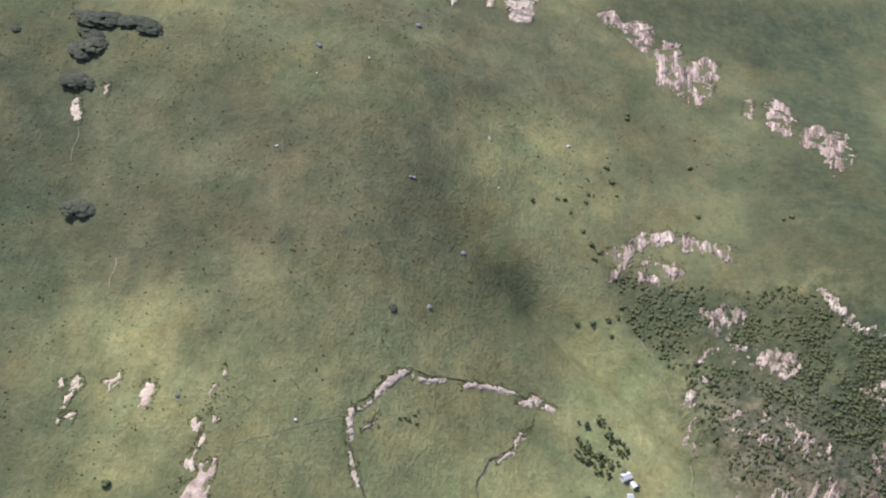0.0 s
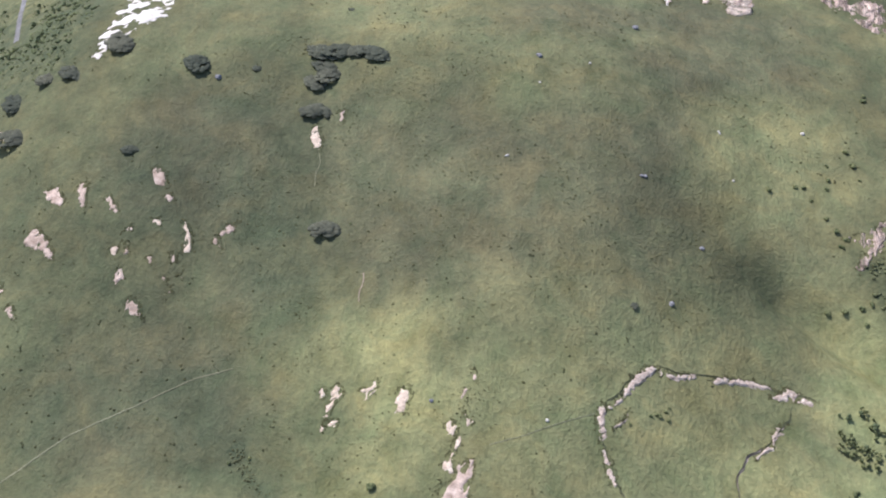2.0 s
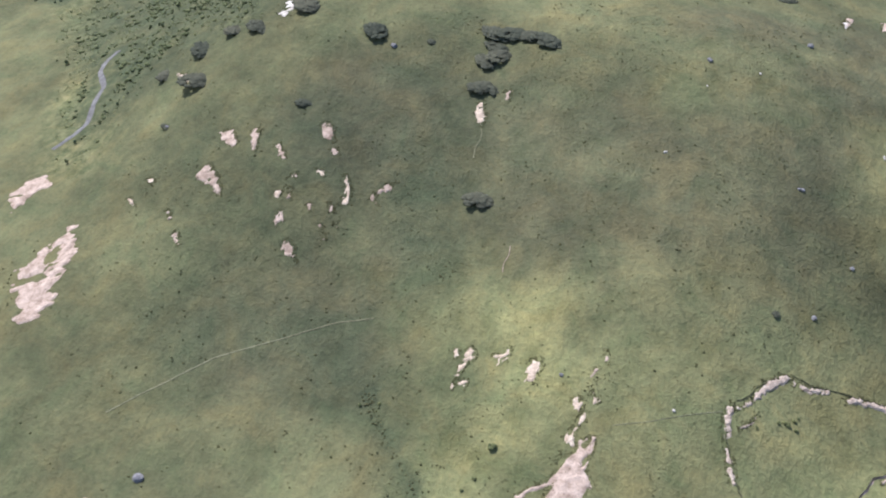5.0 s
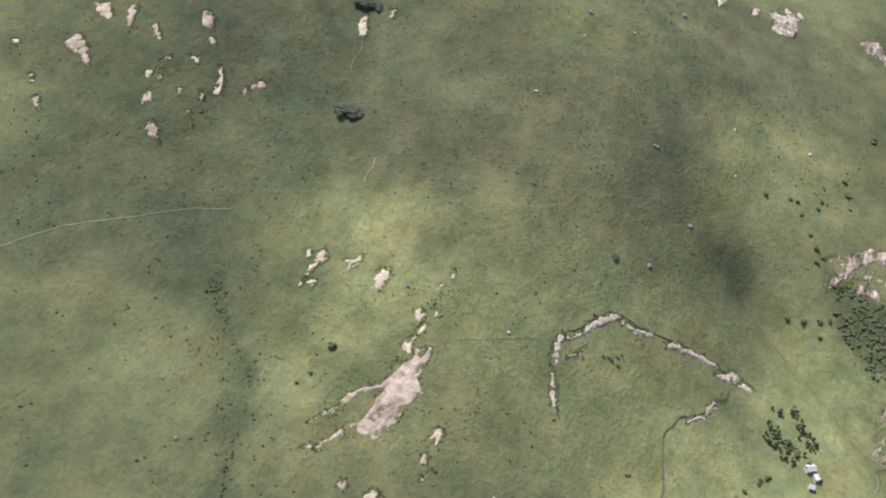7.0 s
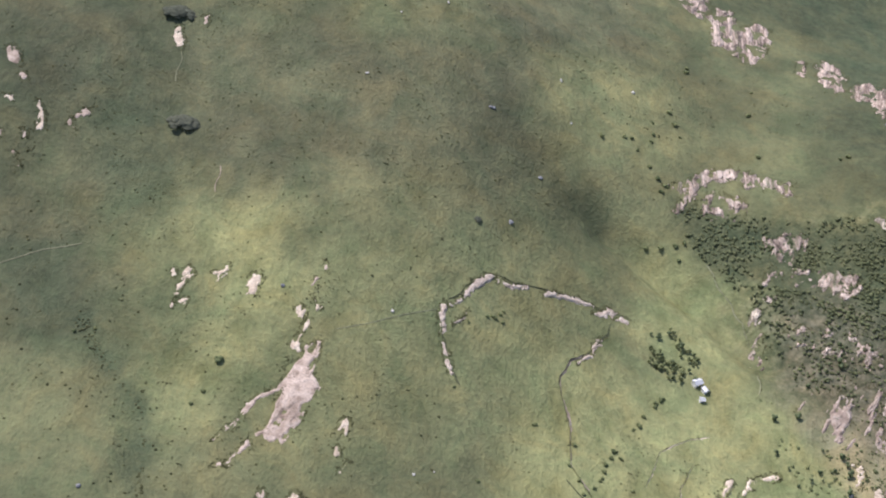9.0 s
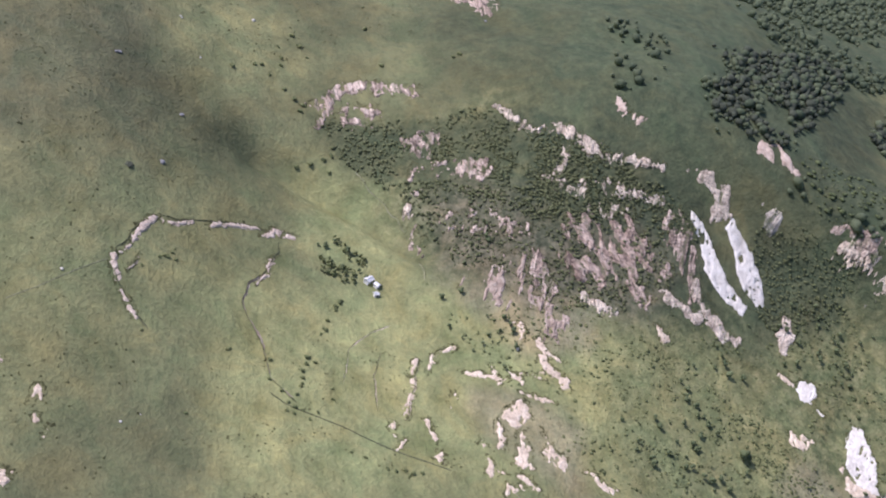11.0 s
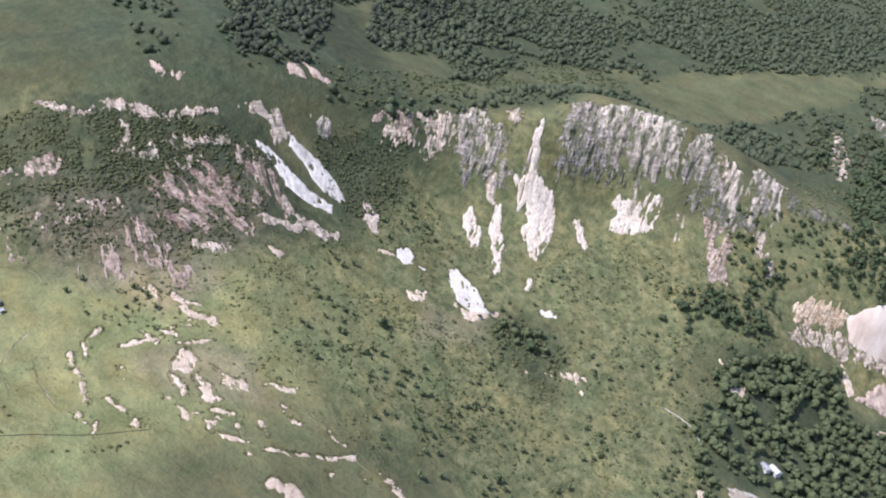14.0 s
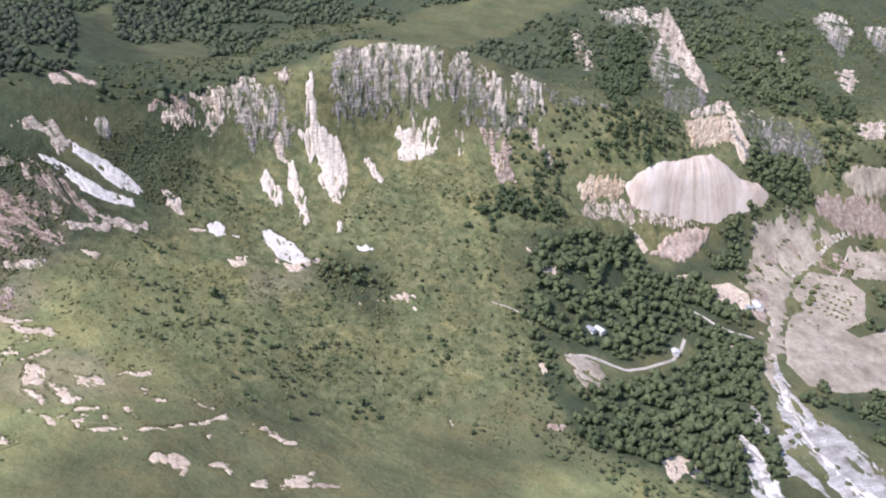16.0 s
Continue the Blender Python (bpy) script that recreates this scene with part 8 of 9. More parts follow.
drape("debris_fan", cleared([(521.2, 338.5), (528.1, 335.7), (527.2, 322.0), (527.5, 311.7), (519.2, 296.7), (521.4, 287.6), (511.9, 292.6), (504.3, 301.2), (503.0, 313.2), (511.3, 328.4)]), WHITE, "bright white chalky debris on the slope", "debris", cell=0.6, ragged=0.9, gaps=0.04, grain=2, long=2, relief=0.4, lift=0.3, streak_dir=(-0.78, -0.63))
drape("debris_fan", cleared([(491.6, 370.7), (503.5, 368.0), (502.3, 360.4), (494.2, 354.2), (486.4, 357.0), (485.7, 365.4)]), WHITE, "bright white chalky debris on the slope", "debris", cell=0.6, ragged=0.9, gaps=0.04, grain=2, long=2, relief=0.4, lift=0.3, streak_dir=(-0.75, -0.66))
drape("debris_fan", cleared([(555.6, 269.3), (563.2, 262.7), (560.1, 255.9), (552.1, 262.3)]), WHITE, "bright white chalky debris on the slope", "debris", cell=0.6, ragged=0.9, gaps=0.04, grain=2, long=2, relief=0.4, lift=0.3, streak_dir=(-0.80, -0.60))
drape("quarried_face", cleared([(753.2, 137.1), (766.4, 131.5), (780.6, 113.3), (787.1, 98.8), (781.8, 97.6), (763.2, 117.6), (748.8, 124.6), (746.3, 131.0)]), TAN, "tan cut rock face beside the spoil heap", "rock", cell=0.7, flutes=1.0, gaps=0.06, ragged=1.6, grain=2.6, long=3, most=24, lift=0.35, relief=0.8, piece="rock_rib", streak_dir=(-0.98, -0.21))
drape("quarried_face", cleared([(730.9, 127.5), (751.7, 122.6), (778.6, 99.2), (786.4, 77.5), (808.6, 50.3), (827.6, 27.7), (807.1, 46.1), (785.9, 70.5), (757.6, 103.2), (731.1, 118.7)]), CREAM, "stepped cream quarry bench below the spoil heap", "rock", cell=0.7, flutes=0.9, gaps=0.24, ragged=1.6, grain=2.6, long=0.6, most=24, lift=0.35, relief=0.8, piece="rock_rib", streak_dir=(-0.99, -0.17))
drape("sandy_clearing", cleared([(760.0, 61.7), (792.2, 53.2), (813.8, 38.7), (832.7, 19.5), (822.5, 18.7), (797.3, 26.8), (777.6, 36.7), (771.2, 49.8)]), SOIL, "pinkish spoil tip between the trees", "bare ground", cell=0.8, ragged=1.2, gaps=0.04, grain=3, lift=1.6, relief=1.2, streak_dir=(-0.81, -0.58))
drape("sandy_clearing", cleared([(769.0, 86.2), (772.3, 80.6), (764.1, 62.8), (755.3, 66.3)]), PALE, "narrow pale clearing between the trees", "bare ground", cell=0.6, ragged=0.9, gaps=0.04, grain=2, long=2, relief=0.4, lift=0.3, streak_dir=(-0.84, -0.55))
drape("sandy_clearing", cleared([(627.9, 129.7), (643.6, 120.8), (633.2, 115.6), (619.1, 122.8)]), PALE, "small pale clearing of bare ground by the wood", "bare ground", cell=0.6, ragged=0.9, gaps=0.04, grain=2, long=2, relief=0.4, lift=0.3, streak_dir=(-0.85, -0.53))
drape("sandy_clearing", cleared([(639.2, 148.7), (653.1, 140.4), (644.3, 139.9), (637.6, 145.4)]), PALE, "small pale clearing of bare ground by the wood", "bare ground", cell=0.6, ragged=0.9, gaps=0.04, grain=2, long=2, relief=0.4, lift=0.3, streak_dir=(-0.85, -0.53))
drape("sandy_clearing", cleared([(483.7, -11.6), (500.6, -21.0), (498.8, -33.9), (482.8, -47.1), (479.9, -39.4), (481.7, -30.8), (461.8, -24.4), (469.9, -18.6)]), PALE, "small pale clearing of bare ground by the wood", "bare ground", cell=0.6, ragged=0.9, gaps=0.04, grain=2, long=2, relief=0.4, lift=0.3, streak_dir=(-0.94, -0.33))
drape("sandy_clearing", cleared([(773.9, 2.6), (794.7, -11.6), (791.5, -31.8), (762.5, -38.8), (751.8, -19.1), (758.2, -4.2)]), PALE, "small pale clearing of bare ground by the wood", "bare ground", cell=0.6, ragged=0.9, gaps=0.04, grain=2, long=2, relief=0.4, lift=0.3, streak_dir=(-0.95, -0.31))
drape("sandy_clearing", cleared([(747.2, 38.2), (758.6, 32.3), (779.6, 19.8), (748.5, 30.0)]), PALE, "small pale clearing of bare ground by the wood", "bare ground", cell=0.6, ragged=0.9, gaps=0.04, grain=2, long=2, relief=0.4, lift=0.3, streak_dir=(-0.93, -0.38))
drape("sandy_clearing", cleared([(682.9, -25.5), (691.6, -34.1), (674.6, -37.8), (670.8, -30.0)]), PALE, "small pale clearing of bare ground by the wood", "bare ground", cell=0.6, ragged=0.9, gaps=0.04, grain=2, long=2, relief=0.4, lift=0.3, streak_dir=(-0.96, -0.29))
drape("sandy_clearing", cleared([(531.1, 97.1), (538.3, 93.3), (525.0, 88.9), (519.9, 91.9)]), PALE, "small pale clearing of bare ground by the wood", "bare ground", cell=0.6, ragged=0.9, gaps=0.04, grain=2, long=2, relief=0.4, lift=0.3, streak_dir=(-0.88, -0.47))
drape("cliff_face", cleared([(1207.0, 178.6), (1204.1, 161.5), (1155.2, 142.9), (1102.1, 121.1), (1023.8, 99.3), (962.3, 101.9), (977.9, 118.0), (1068.2, 145.0)]), ROCK, "grey limestone ribs beside the pale chute", "rock", cell=1.0, flutes=1.6, gaps=0.34, ragged=2.4, grain=3.4, long=1.4, most=30, lift=0.4, relief=0.9, piece="rock_rib", streak_dir=(-0.99, -0.17))
drape("cliff_face", cleared([(1164.5, 232.9), (1196.4, 213.3), (1222.6, 189.8), (1175.8, 169.4), (1114.2, 166.6), (1136.5, 189.9), (1129.4, 209.7)]), ROCK, "grey limestone pinnacles at the top of the far cliff", "rock", cell=1.0, flutes=1.6, gaps=0.36, ragged=2.4, grain=3.4, long=1.4, most=30, lift=0.4, relief=0.9, piece="rock_rib", streak_dir=(-0.98, -0.2))
# Wall that lies in shade, darkened through its rock colour.
drape("cliff_face", cleared([(974.2, 22.5), (978.3, -0.3), (1013.9, -26.1), (998.5, -43.3), (984.5, -60.7), (963.3, -72.3), (942.2, -56.7), (924.3, -28.3), (910.1, -2.9), (933.0, 11.7)]), DARK_ROCK, "rock wall in the wooded ravine, shade put into its colour", "rock", cell=1.0, flutes=1.4, gaps=0.34, ragged=2.4, grain=3.4, long=1.4, most=30, lift=0.3, relief=0.9, piece="rock_rib", streak_dir=(-1.0, -0.05))
drape("yard", cleared([(557.2, 84.1), (569.2, 70.6), (575.3, 59.1), (559.0, 49.8), (530.9, 47.9), (530.5, 57.1), (543.9, 70.3)]), SAND, "grey trodden yard at the end of the track", "bare ground", cell=0.8, ragged=2.0, gaps=0.2, grain=3.5)
spoil_heap(cleared([(785.7, 99.9), (799.8, 85.8), (818.1, 71.1), (834.3, 57.9), (849.9, 46.0), (864.2, 34.5), (870.9, 18.4), (876.0, 2.8), (891.4, -16.0), (895.2, -27.1), (885.6, -23.1), (868.3, -9.4), (853.7, 5.2), (841.0, 13.0), (826.2, 30.6), (809.1, 50.5), (789.1, 72.1), (781.3, 89.0)]))
drape("sandy_clearing", cleared([(868.4, -17.3), (906.9, -50.9), (923.7, -73.4), (933.2, -99.8), (885.9, -83.3), (855.3, -67.6), (802.5, -67.4), (737.9, -72.7), (695.3, -75.4), (650.5, -72.9), (662.6, -62.8), (727.3, -60.6), (786.9, -50.2), (799.5, -27.7), (821.5, -18.2), (851.5, -24.8)]), SAND, "beige sandy clearing of trodden ground", "bare ground", cell=2.2, gaps=0.12, ragged=3.2, grain=5)
drape("sandy_clearing", cleared([(785.6, -73.7), (821.9, -91.3), (788.6, -136.3), (828.7, -165.1), (712.9, -168.6), (681.4, -132.4), (671.2, -100), (696.6, -79.7), (737.9, -72.7)]), SAND, "beige sandy clearing of trodden ground", "bare ground", cell=2.2, ragged=0.8, grain=5)
drape("sandy_clearing", cleared([(873.8, -79.3), (889, -117.6), (874, -136.8), (824.3, -140.4), (785.2, -116), (809, -81.9), (825.9, -68.8)]), SAND, "beige sandy clearing of trodden ground", "bare ground", cell=2.2, ragged=0.8, grain=5)
drape("sandy_clearing", cleared([(931.4, -112), (958.7, -157), (909.9, -161.1), (893.5, -122.8)]), SAND, "beige sandy clearing of trodden ground", "bare ground", cell=1.6, ragged=3.2, grain=5)
drape("grit_patch", cleared([(931.9, -67.3), (954, -88.7), (992.3, -148), (976, -154.1), (944.6, -108.7), (930.5, -77.7)]), GRIT, "pinkish grit patch showing through thin grass", "bare ground", cell=1.6, ragged=3.2, grain=5)
drape("sandy_clearing", cleared([(965.6, -89.2), (989.3, -110.7), (1010.4, -139.1), (997.9, -145), (963.7, -99.1)]), SAND, "beige sandy clearing of trodden ground", "bare ground", cell=1.6, ragged=3.2, grain=5)
drape("bare_earth_scar", [(270.2, 194.8), (285.6, 191.9), (275.6, 187.4), (268.5, 191.5)], PALE, "pale bare subsoil scar in the grass", "bare ground", cell=0.6, gaps=0.1, long=2, ragged=1.2, grain=1.8)
drape("bare_earth_scar", [(279.9, 185.4), (296.8, 181.2), (310.1, 174.5), (294.9, 170.1), (281.1, 179.9)], PALE, "pale bare subsoil scar in the grass", "bare ground", cell=1.1, gaps=0.1, long=2, ragged=2.2, grain=3.2)
drape("bare_earth_scar", [(299.7, 171.2), (312.4, 156.1), (307.3, 155.9), (296.8, 167.7)], SOIL, "bare tan earth scar in the hill grass", "bare ground", cell=0.6, gaps=0.1, long=2, ragged=1.3, grain=1.9)
drape("bare_earth_scar", [(467.4, 71.7), (473.8, 58.5), (465.9, 58.2), (462.4, 67.9)], SOIL, "bare tan earth scar in the hill grass", "bare ground", cell=0.6, gaps=0.1, long=2, ragged=1.4, grain=2)
drape("bare_earth_scar", [(436.5, 135.5), (431.2, 127.7), (426.7, 128)], SOIL, "bare tan earth scar in the hill grass", "bare ground", cell=0.6, ragged=0.64, grain=1.5)
drape("bare_earth_scar", [(325.5, 226.6), (329.1, 218.5), (329.5, 197.1), (323.5, 199.4), (322.4, 212.8)], PALE, "pale bare subsoil scar in the grass", "bare ground", cell=1.1, gaps=0.1, long=2, ragged=1.8, grain=2.7)
drape("bare_earth_scar", [(498, 240), (521.5, 224), (534.9, 206.2), (521.8, 199.9), (510.8, 216.4), (492.9, 228)], PALE, "pale bare subsoil scar in the grass", "bare ground", cell=1.1, gaps=0.55, long=2, ragged=3.2, grain=5)
drape("bare_earth_scar", [(468.8, 336.4), (484.6, 329.2), (476.8, 323.6), (464.3, 328.2)], PALE, "pale bare subsoil scar in the grass", "bare ground", cell=1.1, gaps=0.4, long=2, ragged=1.7, grain=2.5)
# Dark faces on these five banks paint the shade below the lip.
bank("eroded_bank", [(65.1, 406.2), (58.4, 415), (54.7, 423.6), (51, 431.5), (48.2, 439.6), (47.4, 446.7), (49.5, 454.4)], 0.45, 1.5, DITCH_AND_LIP_SHADE, "low bank below a turf lip, the lip's shade put into its colour")
bank("eroded_bank", [(49.5, 454.4), (55.7, 461.9), (57.8, 468.2), (65.3, 477.8), (74.6, 486.7)], 0.45, 1.5, DITCH_AND_LIP_SHADE, "low bank below a turf lip, the lip's shade put into its colour")
bank("eroded_bank", [(74.6, 486.7), (86.6, 487.1), (101.5, 492.5), (116.9, 497.8), (132.6, 502.2), (144.2, 500)], 0.45, 1.5, DITCH_AND_LIP_SHADE, "low bank below a turf lip, the lip's shade put into its colour")
bank("eroded_bank", [(142.3, 500.7), (152.1, 501.4), (159.9, 502), (168.4, 501.6)], 0.45, 1.5, DITCH_AND_LIP_SHADE, "low bank below a turf lip, the lip's shade put into its colour")
bank("eroded_bank", [(136.3, 459.4), (144.7, 474.1), (151, 484), (153.3, 495.4)], 0.45, 1.5, DITCH_AND_LIP_SHADE, "low bank below a turf lip, the lip's shade put into its colour")
bank("eroded_bank", [(142.7, 364.2), (137, 372.8), (131.1, 381.4), (130.2, 393), (129.3, 404.9), (126.6, 416.6), (122.7, 427.9), (121.7, 438.1), (126.7, 451.5), (136.4, 460.8)], 0.9, 2.0, GRIT, "narrow gullied bank across the pasture")
bank("eroded_bank", [(53.6, 441.3), (58.3, 445.8), (61.4, 449.9)], 0.3, 1.5, SOIL, "turf lip over bare earth in the pasture")
bank("eroded_bank", [(172.4, 380.2), (177.3, 391.2), (182.2, 406.8), (191, 414.6), (198.8, 419.9), (213.8, 425.7)], 0.35, 0.8, PALE, "eroded tan bank below a turf lip")
bank("eroded_bank", [(189.1, 358.3), (190.3, 370.2), (193.6, 386.9), (201.7, 404.8)], 0.35, 0.8, PALE, "eroded tan bank below a turf lip")
bank("eroded_bank", [(206.8, 355.2), (212.2, 370.2), (219, 385.1), (224.7, 397.2)], 0.5, 1.6, PALE, "pale broken bank in the pasture")
bank("eroded_bank", [(253.8, 303.4), (260.1, 290.8), (266.8, 278.5)], 0.3, 0.8, PATH_TURF, "eroded tan bank below a turf lip")
bank("eroded_bank", [(311.2, 284.5), (315.2, 268.2), (316.4, 249.2), (318.4, 231.3)], 0.3, 0.8, PATH_TURF, "eroded tan bank below a turf lip")
bank("eroded_bank", [(215.6, 557.9), (221.5, 544), (232.6, 527.6), (241.6, 511.3), (247.1, 492.7), (244.2, 460.1)], 0.3, 0.7, PATH_TURF, "low grassy bank along the edge of the pasture")
strip("ditch", [(128.7, 371.8), (137.6, 363.1), (153.3, 355.2), (169.2, 346.7), (187.3, 334.9), (211.9, 321.6), (221.4, 316.0)], 0.9, DITCH_AND_LIP_SHADE, "dark overgrown ditch along the edge of the pasture", "ditch", "structure")
strip("footpath", [(-271.2, 350.1), (-257.1, 368.8), (-242.3, 387.6), (-231, 400.5), (-212.6, 413.7), (-191.6, 429.9), (-175.7, 442.3), (-155, 451.6)], 1, PATH_TURF, "narrow trodden footpath across the turf", "path", "structure")
strip("footpath", [(-7, 419.8), (9.8, 427.2), (26.6, 436.7), (44.2, 446.8)], 0.5, PATH_TURF, "narrow trodden footpath across the turf", "path", "structure")
strip("footpath", [(-147.4, 602.1), (-144.2, 594.6), (-145.6, 586.6), (-143.3, 577.1)], 0.6, PATH_TURF, "narrow trodden footpath across the turf", "path", "structure")
strip("runnel", [(-97.4, 517.2), (-95.4, 511.3), (-97.1, 504.4), (-95.0, 497.6)], 0.5, SOIL, "thin bare runnel below a scar", "bare ground", "")
strip("road", [(-485.4, 684.2), (-487.6, 669.2), (-482.5, 652.8), (-461.1, 628.4), (-455.9, 607.9), (-443.7, 580.9), (-446.9, 570.1), (-455.9, 553)], 5.2, ROAD, "grey asphalt mountain road", "road", "structure")
strip("road", [(-514.3, 902.5), (-480.4, 831.2), (-435, 744.6)], 5.2, ROAD, "grey asphalt mountain road", "road", "structure")
strip("track", [(555.6, 83.5), (573, 69.2), (579.5, 51.4), (583.3, 37.8), (605.1, 23.5), (629.2, 9.2), (649.3, 6), (668.7, 6.5)], 3.6, TRACK, "dusty white gravel track", "track", "structure")
strip("track", [(717.7, 8), (717.8, -1), (712.5, -12.6), (710.3, -26), (716.5, -48.2)], 3.6, TRACK, "dusty white gravel track", "track", "structure")
strip("track", [(564.7, 151), (569.8, 140.5), (571.8, 128.6), (567.4, 117.1), (561.6, 105.1)], 1.1, TRACK, "dusty white gravel track", "track", "structure")
strip("track", [(866.9, -35.2), (834, -53.6), (772.3, -59.2), (709.2, -65.8), (656.2, -77.9), (628, -90.3), (588.1, -105.6)], 6.0, TRACK, "dusty white gravel track", "track", "structure")
strip("track", [(853.3, -65), (892.8, -82.1), (923.5, -94.5), (950.3, -113.7)], 4.5, TRACK, "dusty white gravel track", "track", "structure")
drape("rock_outcrop", [(395, 433.4), (427.9, 409.9), (440.5, 399.3), (415.8, 410.6), (394, 427.8)], CREAM, "cream limestone outcrop on the grassy slope", "rock", cell=0.8, gaps=0.3, ragged=2.4, lift=0.35, relief=1.2, grain=4.8, piece="rock_rib", streak_dir=(-0.41, -0.91))
drape("debris_fan", [(672.8, -73.5), (652.2, -85.4), (612.2, -92.9), (585.1, -112.5), (560.3, -140.2), (552.6, -168.8), (542.4, -153.8), (561.9, -127.4), (590.4, -103.2), (624.3, -85.2)], WHITE, "bright white chalky debris fan on the slope", "debris", cell=1.1, gaps=0.2, long=1, ragged=1.5, grain=5)
drape("debris_fan", [(561.5, -58.4), (549.8, -75.3), (529.3, -88.5), (506.5, -97.5), (499.1, -88.2), (525.7, -74.2)], WHITE, "bright white chalky debris fan on the slope", "debris", cell=1.1, gaps=0.2, long=1, ragged=1.2, grain=5)
drape("bare_earth_scar", [(250.7, 251.7), (258.3, 252.1), (258.9, 246.7), (264.9, 243.1), (265.7, 237.8), (264.3, 231.7), (255.8, 228.3), (251.4, 227.9), (251.2, 231.2), (256.5, 232.6), (252.1, 236.1), (255.2, 240.2), (253.8, 245), (249.5, 248.5)], PALE, "pale bare subsoil scar in the grass", "bare ground", cell=1.1, ragged=0.5, gaps=0.07, grain=2, long=1.6)
drape("bare_earth_scar", [(268.5, 222.9), (275.6, 221), (279.1, 215.4), (282.6, 213.7), (275.2, 214.8), (275.3, 210.3), (269.8, 208.3), (271.5, 214), (268.6, 218.4)], PALE, "pale bare subsoil scar in the grass", "bare ground", cell=0.6, ragged=0.5, gaps=0.07, grain=2, long=1.6)
drape("bare_earth_scar", [(-353.1, 498.4), (-347.5, 496.9), (-342.9, 491.3), (-346.6, 492.6)], PALE, "pale bare subsoil scar in the grass", "bare ground", cell=0.6, ragged=0.5, gaps=0.07, grain=2, long=1.6)
drape("grit_patch", [(862.2, -30), (893.2, -56.9), (895.5, -72.4), (875.1, -61.3), (851.9, -41.8)], GRIT, "pinkish grit patch showing through thin grass", "bare ground", cell=1.1, gaps=0.35, ragged=3.2, grain=5)
drape("grit_patch", [(900.6, -86.9), (921.3, -113.7), (917.6, -126.1), (892.6, -111.5), (887.9, -91.9)], GRIT, "pinkish grit patch showing through thin grass", "bare ground", cell=1.1, gaps=0.35, ragged=3.2, grain=5)
drape("grit_patch", cleared([(794.8, -34.2), (823.2, -41), (790.7, -54.1), (732.7, -53.7), (757, -42.5)]), GRIT, "pinkish grit patch showing through thin grass", "bare ground", cell=1.6, gaps=0.3, ragged=3.2, grain=5)
drape("grit_patch", cleared([(748.7, -98.3), (760.2, -127.8), (732, -149), (705.6, -121.3), (712.5, -96.4)]), GRIT, "pinkish grit patch showing through thin grass", "bare ground", cell=1.6, gaps=0.5, grain=3, ragged=3.2)
strip("track", [(755.6, -79.6), (801.7, -93.5), (875.6, -107.8), (925, -113.2)], 2.0, TRACK, "dusty white gravel track", "track", "structure")
strip("track", [(862.9, -54.6), (896.7, -69.1), (916.8, -83.2), (944.6, -108.7)], 2.5, TRACK, "dusty white gravel track", "track", "structure")

# ---- trees and bushes ----
BARE = [o for o in CLEARINGS]
tree_meshes, bush_meshes = plant_kind("tree", TREES, LEAF), plant_kind("bush", SPREADING, LEAF_DARK)
belt_meshes = plant_kind("tree", SMALL_TREES, LEAF_SCRUB)
small_meshes, shrub_meshes = plant_kind("tree", SMALL_TREES, LEAF), plant_kind("shrub", SHRUBS, LEAF_SCRUB)
for k, (x, y, w) in enumerate(BUSHES):
    plant("bush", bush_meshes, x, y, w / 6.7, "broad dark green bush spreading over the turf", "bush", "dark bushes on the hill", 0.5, k * 1.1, k, 1.1)
for k, (x, y, w) in enumerate(LONE_SHRUBS):
    plant("shrub", shrub_meshes, x, y, w / 3.4, "small green shrub alone in the grass", "shrub", "shrubs in the pasture", 0.9, k * 2.3, k)
for k, (x, y, w) in enumerate(LONE_TREES):
    size = 0.55 + 0.9 * lattice(x, y, 2)
    x, y = x + 1.5 * wave(x / 3, y / 3, 8), y + 1.5 * wave(x / 3, y / 3, 9)
    plant("tree", small_meshes, x, y, size * w / 5.2, "small leafy tree with a dense crown", "tree", "scattered trees", 1.0, k * 1.7, k)

rng = np.random.default_rng(77)
for k, (x, y) in enumerate(sown(BELT, 2.5, 31, jitter=1.0, fray=5)):
    plant("tree", belt_meshes, x, y, rng.uniform(0.3, 0.58), "small leafy tree in the belt beside the house", "tree", "trees of the belt", rng.uniform(1.0, 1.4), rng.uniform(0, 6), k)


def sized(spots, low, high, power=1.0):
    return [(x, y, low + (high - low) * rng.random() ** power, rng.uniform(0, 6.3)) for x, y in spots]


wood = sown(FOREST, 4.7, 3, BARE + MEADOW, patchy=-0.32, patch=20, jitter=0.8, fray=24)
near = sorted(wood, key=lambda p: p[0] + 0.4 * p[1])[:170]
rest = [p for p in wood if p not in set(near)]
for k, (x, y) in enumerate(near):
    plant("tree", tree_meshes, x, y, 0.45 + 0.65 * rng.random() ** 1.3, "tall broadleaved tree at the edge of the wood", "tree", "trees of the wood", rng.uniform(0.9, 1.4), rng.uniform(0, 6), k)
many("woodland", TREES, sized(rest, 0.4, 1.3, 1.8), LEAF, "dense dark green broadleaved wood in the valley", "wood")
many("slope_wood", SMALL_TREES, sized(sown(MIDWOOD, 3.9, 5, BARE, patchy=-0.06, patch=30, jitter=0.8, fray=48), 0.5, 2.0, 1.4), LEAF, "green wood on the steep slope by the quarry", "wood")
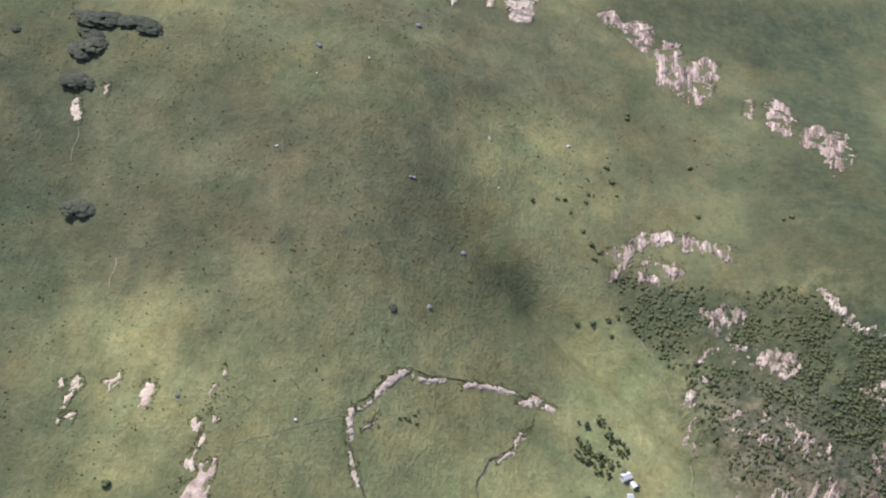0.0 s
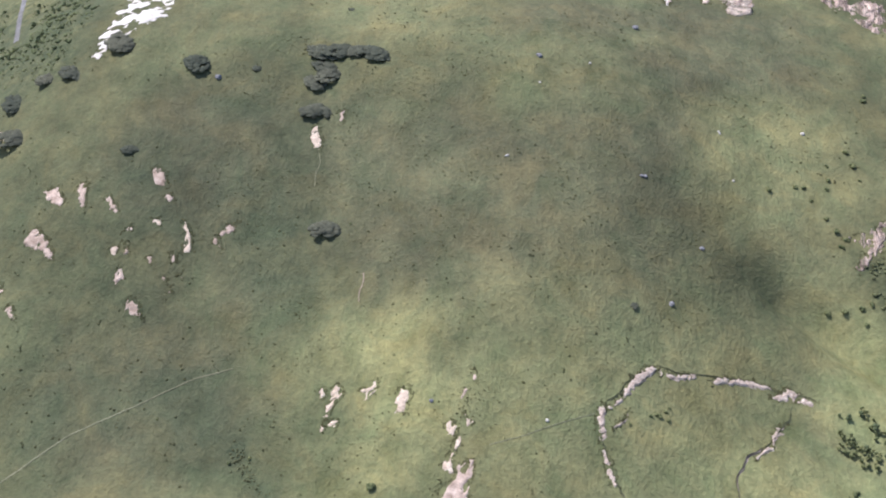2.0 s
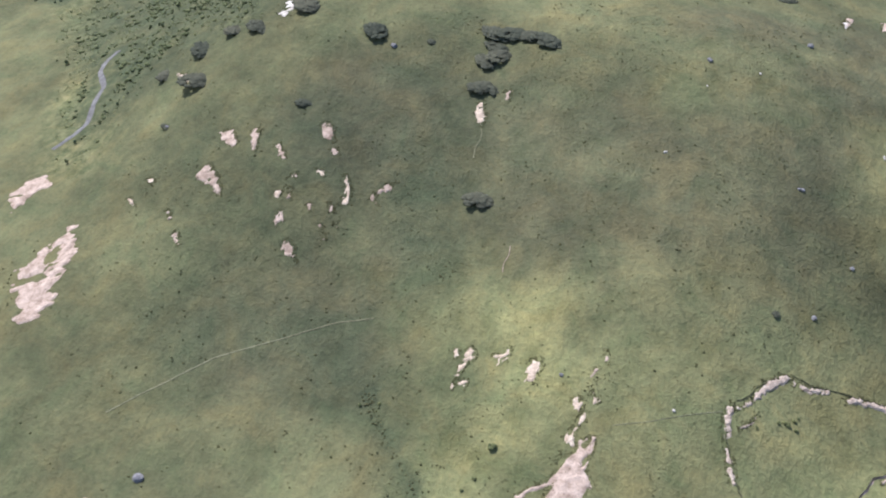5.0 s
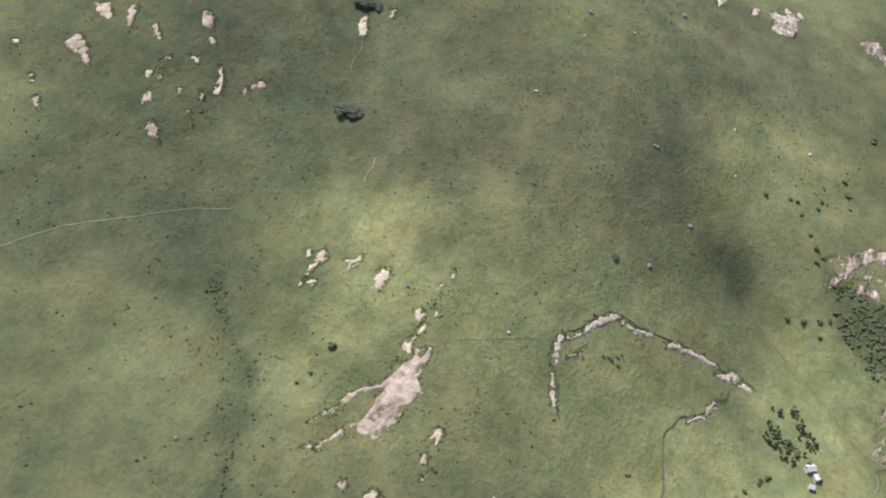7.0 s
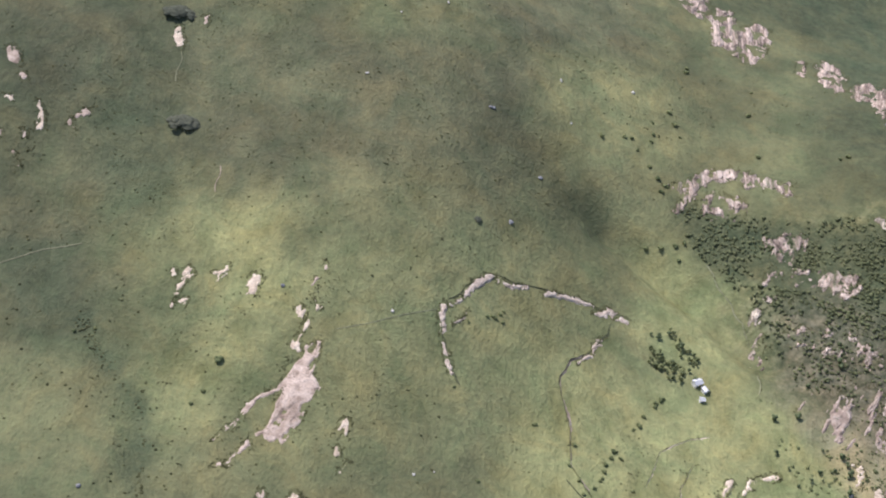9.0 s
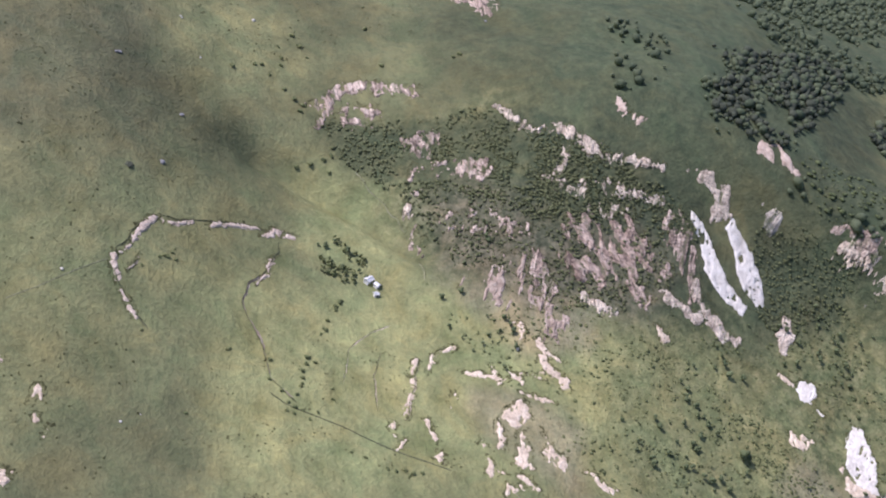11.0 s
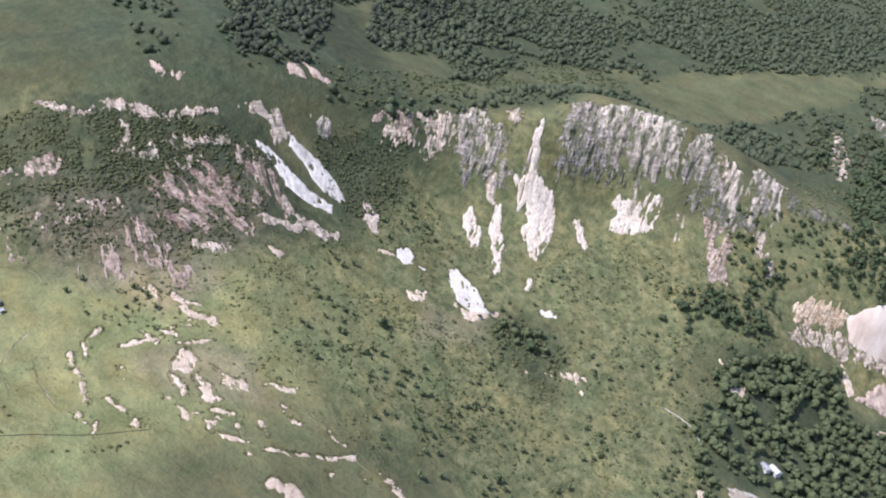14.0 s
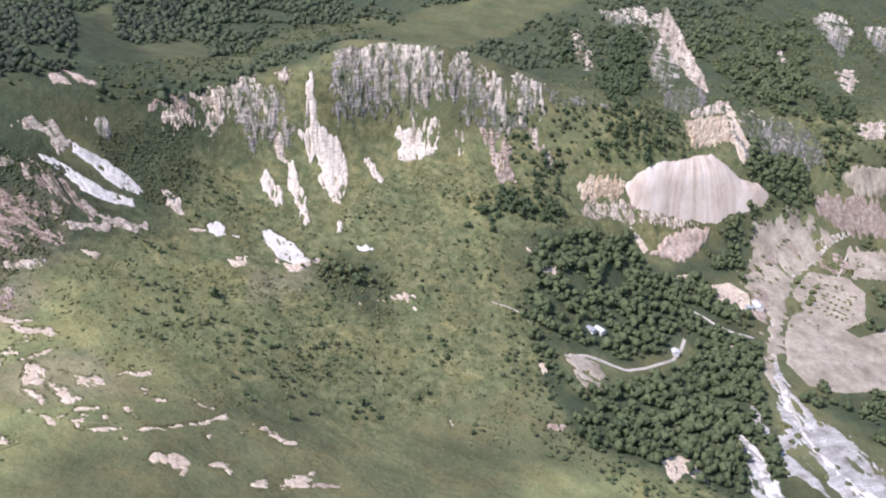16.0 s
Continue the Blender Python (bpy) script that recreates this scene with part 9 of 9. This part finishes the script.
many("face_wood", SMALL_TREES, sized(sown(FACEWOOD, 4.2, 53, BARE, patchy=-0.12, patch=22, jitter=0.8, fray=20), 0.6, 1.8, 1.3) + sized(sown(FACE_SCRUB, 5.0, 57, BARE, patchy=0.0, patch=26, jitter=0.9), 0.3, 1.3, 1.6), LEAF, "green trees on the steep wooded face", "trees")
many("cliffside_scrub", LOW_SHRUBS, sized(sown(CLIFFSIDE, 4.6, 67, BARE, patchy=0.02, patch=24, jitter=0.9, fray=40), 0.4, 2.2, 1.6), LEAF_SCRUB, "mixed green scrub between the far rock faces", "scrub")
many("west_scrub", LOW_SHRUBS, sized(sown(WEST_SLOPE, 4.2, 59, BARE, patchy=-0.02, patch=24, jitter=0.8), 0.4, 1.9, 1.7), LEAF_SCRUB, "green scrub on the western slope above the road", "scrub")
many("open_wood", SMALL_TREES, sized(sown(OPENWOOD, 4.4, 41, BARE, patchy=0.05, patch=24, fray=40), 0.5, 1.7, 1.3), LEAF, "scattered green trees on the slope below the cliffs", "trees")
many("valley_wood", FAR_TREES, sized(sown(FAR + BEYOND, 6.4, 7, BARE + MEADOW + MIDSCRUB, patchy=-0.2, patch=60, jitter=0.8), 0.35, 1.15, 1.5), LEAF_HAZED, "distant dark green woods beyond the cliffs", "wood")
many("brow_scrub", LOW_SHRUBS, sized(sown(MIDSCRUB, 4.6, 37, BARE + MEADOW, patchy=-0.1, patch=30), 0.5, 2.0, 1.6), LEAF_SCRUB, "green scrub on the plateau behind the cliffs", "scrub")
fine = sized(sown(SCRUB, 3.3, 9, BARE, patchy=0.02, patch=26, jitter=0.8), 0.2, 1.0, 2.0) + sized(sown(MOSAIC, 3.6, 19, BARE, patchy=0.18, patch=26, jitter=0.8), 0.2, 1.05, 1.8)
fine += sized(sown(YARD, 2.7, 29, [], patchy=0.17, patch=14), 0.3, 1.6, 1.6)
fine += sized(sown(MOSAIC, 5.5, 23, BARE, patchy=-0.2, patch=70), 0.15, 0.6, 1.5)
# The darker leaf colour stands in for cloud shade over this hillside.
many("dark_wood", FAR_TREES, sized(sown(NORTHWOOD, 5.5, 27, BARE + MEADOW, patchy=-0.25, patch=40), 0.4, 1.1), LEAF_DARK, "dark wood on the far hillside", "wood")
many("scrub", LOW_SHRUBS, fine, LEAF_SCRUB, "patchy green scrub over the rough slopes", "scrub")
many("small_trees", SMALL_TREES, sized(sown(SCRUB + MOSAIC, 10.5, 13, BARE, patchy=0.22, patch=55, jitter=1.0) + sown(FRINGE, 6.0, 35, BARE, patchy=0.0, patch=20), 0.25, 0.95, 1.7), LEAF, "small trees scattered through the scrub", "trees")
many("thicket", LOW_SHRUBS, [(x, y, size, turn, 0.3) for x, y, size, turn in sized(sown(THICK, 2.1, 15, [], patchy=-0.1, patch=13, jitter=0.8), 0.3, 1.15, 1.4)], LEAF_THICK, "dark dense thicket between ledges of rock", "scrub")
many("dark_thicket", LOW_SHRUBS, sized(sown(DARK_PATCH, 2.5, 47, BARE, patchy=-0.2, patch=16, fray=16), 0.5, 1.7, 1.4), LEAF_THICK, "dark patch of dense low scrub on the slope", "scrub")
many("cliff_scrub", LOW_SHRUBS, sized(sown(STEEP, 3.7, 25, BARE, patchy=-0.06, patch=22, jitter=0.8), 0.3, 1.2, 1.7), LEAF_SCRUB, "green scrub on the steep ground below the cliffs", "scrub")
many("ledge_shrubs", LOW_SHRUBS, [(x, y, 0.25 + 0.6 * rng.random() ** 1.6, rng.uniform(0, 6.3), up - 0.2) for x, y, up in LEDGES], LEAF_SCRUB, "small shrubs rooted on ledges of the rock", "scrub")
many("tussocks", TUFTS, sized(sown(TUSS, 2.6, 17, BARE, patchy=0.18, patch=17, jitter=1.2), 0.1, 0.7, 2.8) + sized(sown(HILL, 4.2, 43, BARE, patchy=0.14, patch=26, jitter=1.2), 0.12, 0.9, 3.0) + sized(sown(GULLY_TUFTS, 1.6, 33, fray=3), 0.3, 0.9), TUSSOCK, "dark grass tussocks dotted over the hill", "grass")
# Tufts added along rims to draw the dark line of edge shade.
many("overhanging_turf", TUFTS, [(p[0], p[1], rng.uniform(0.2, 0.55), rng.uniform(0, 6.3), p[2] if len(p) > 2 else 0) for p in RIMS], TUSSOCK, "dark tufts on bare ground, standing in for shade along its upper rims", "grass")
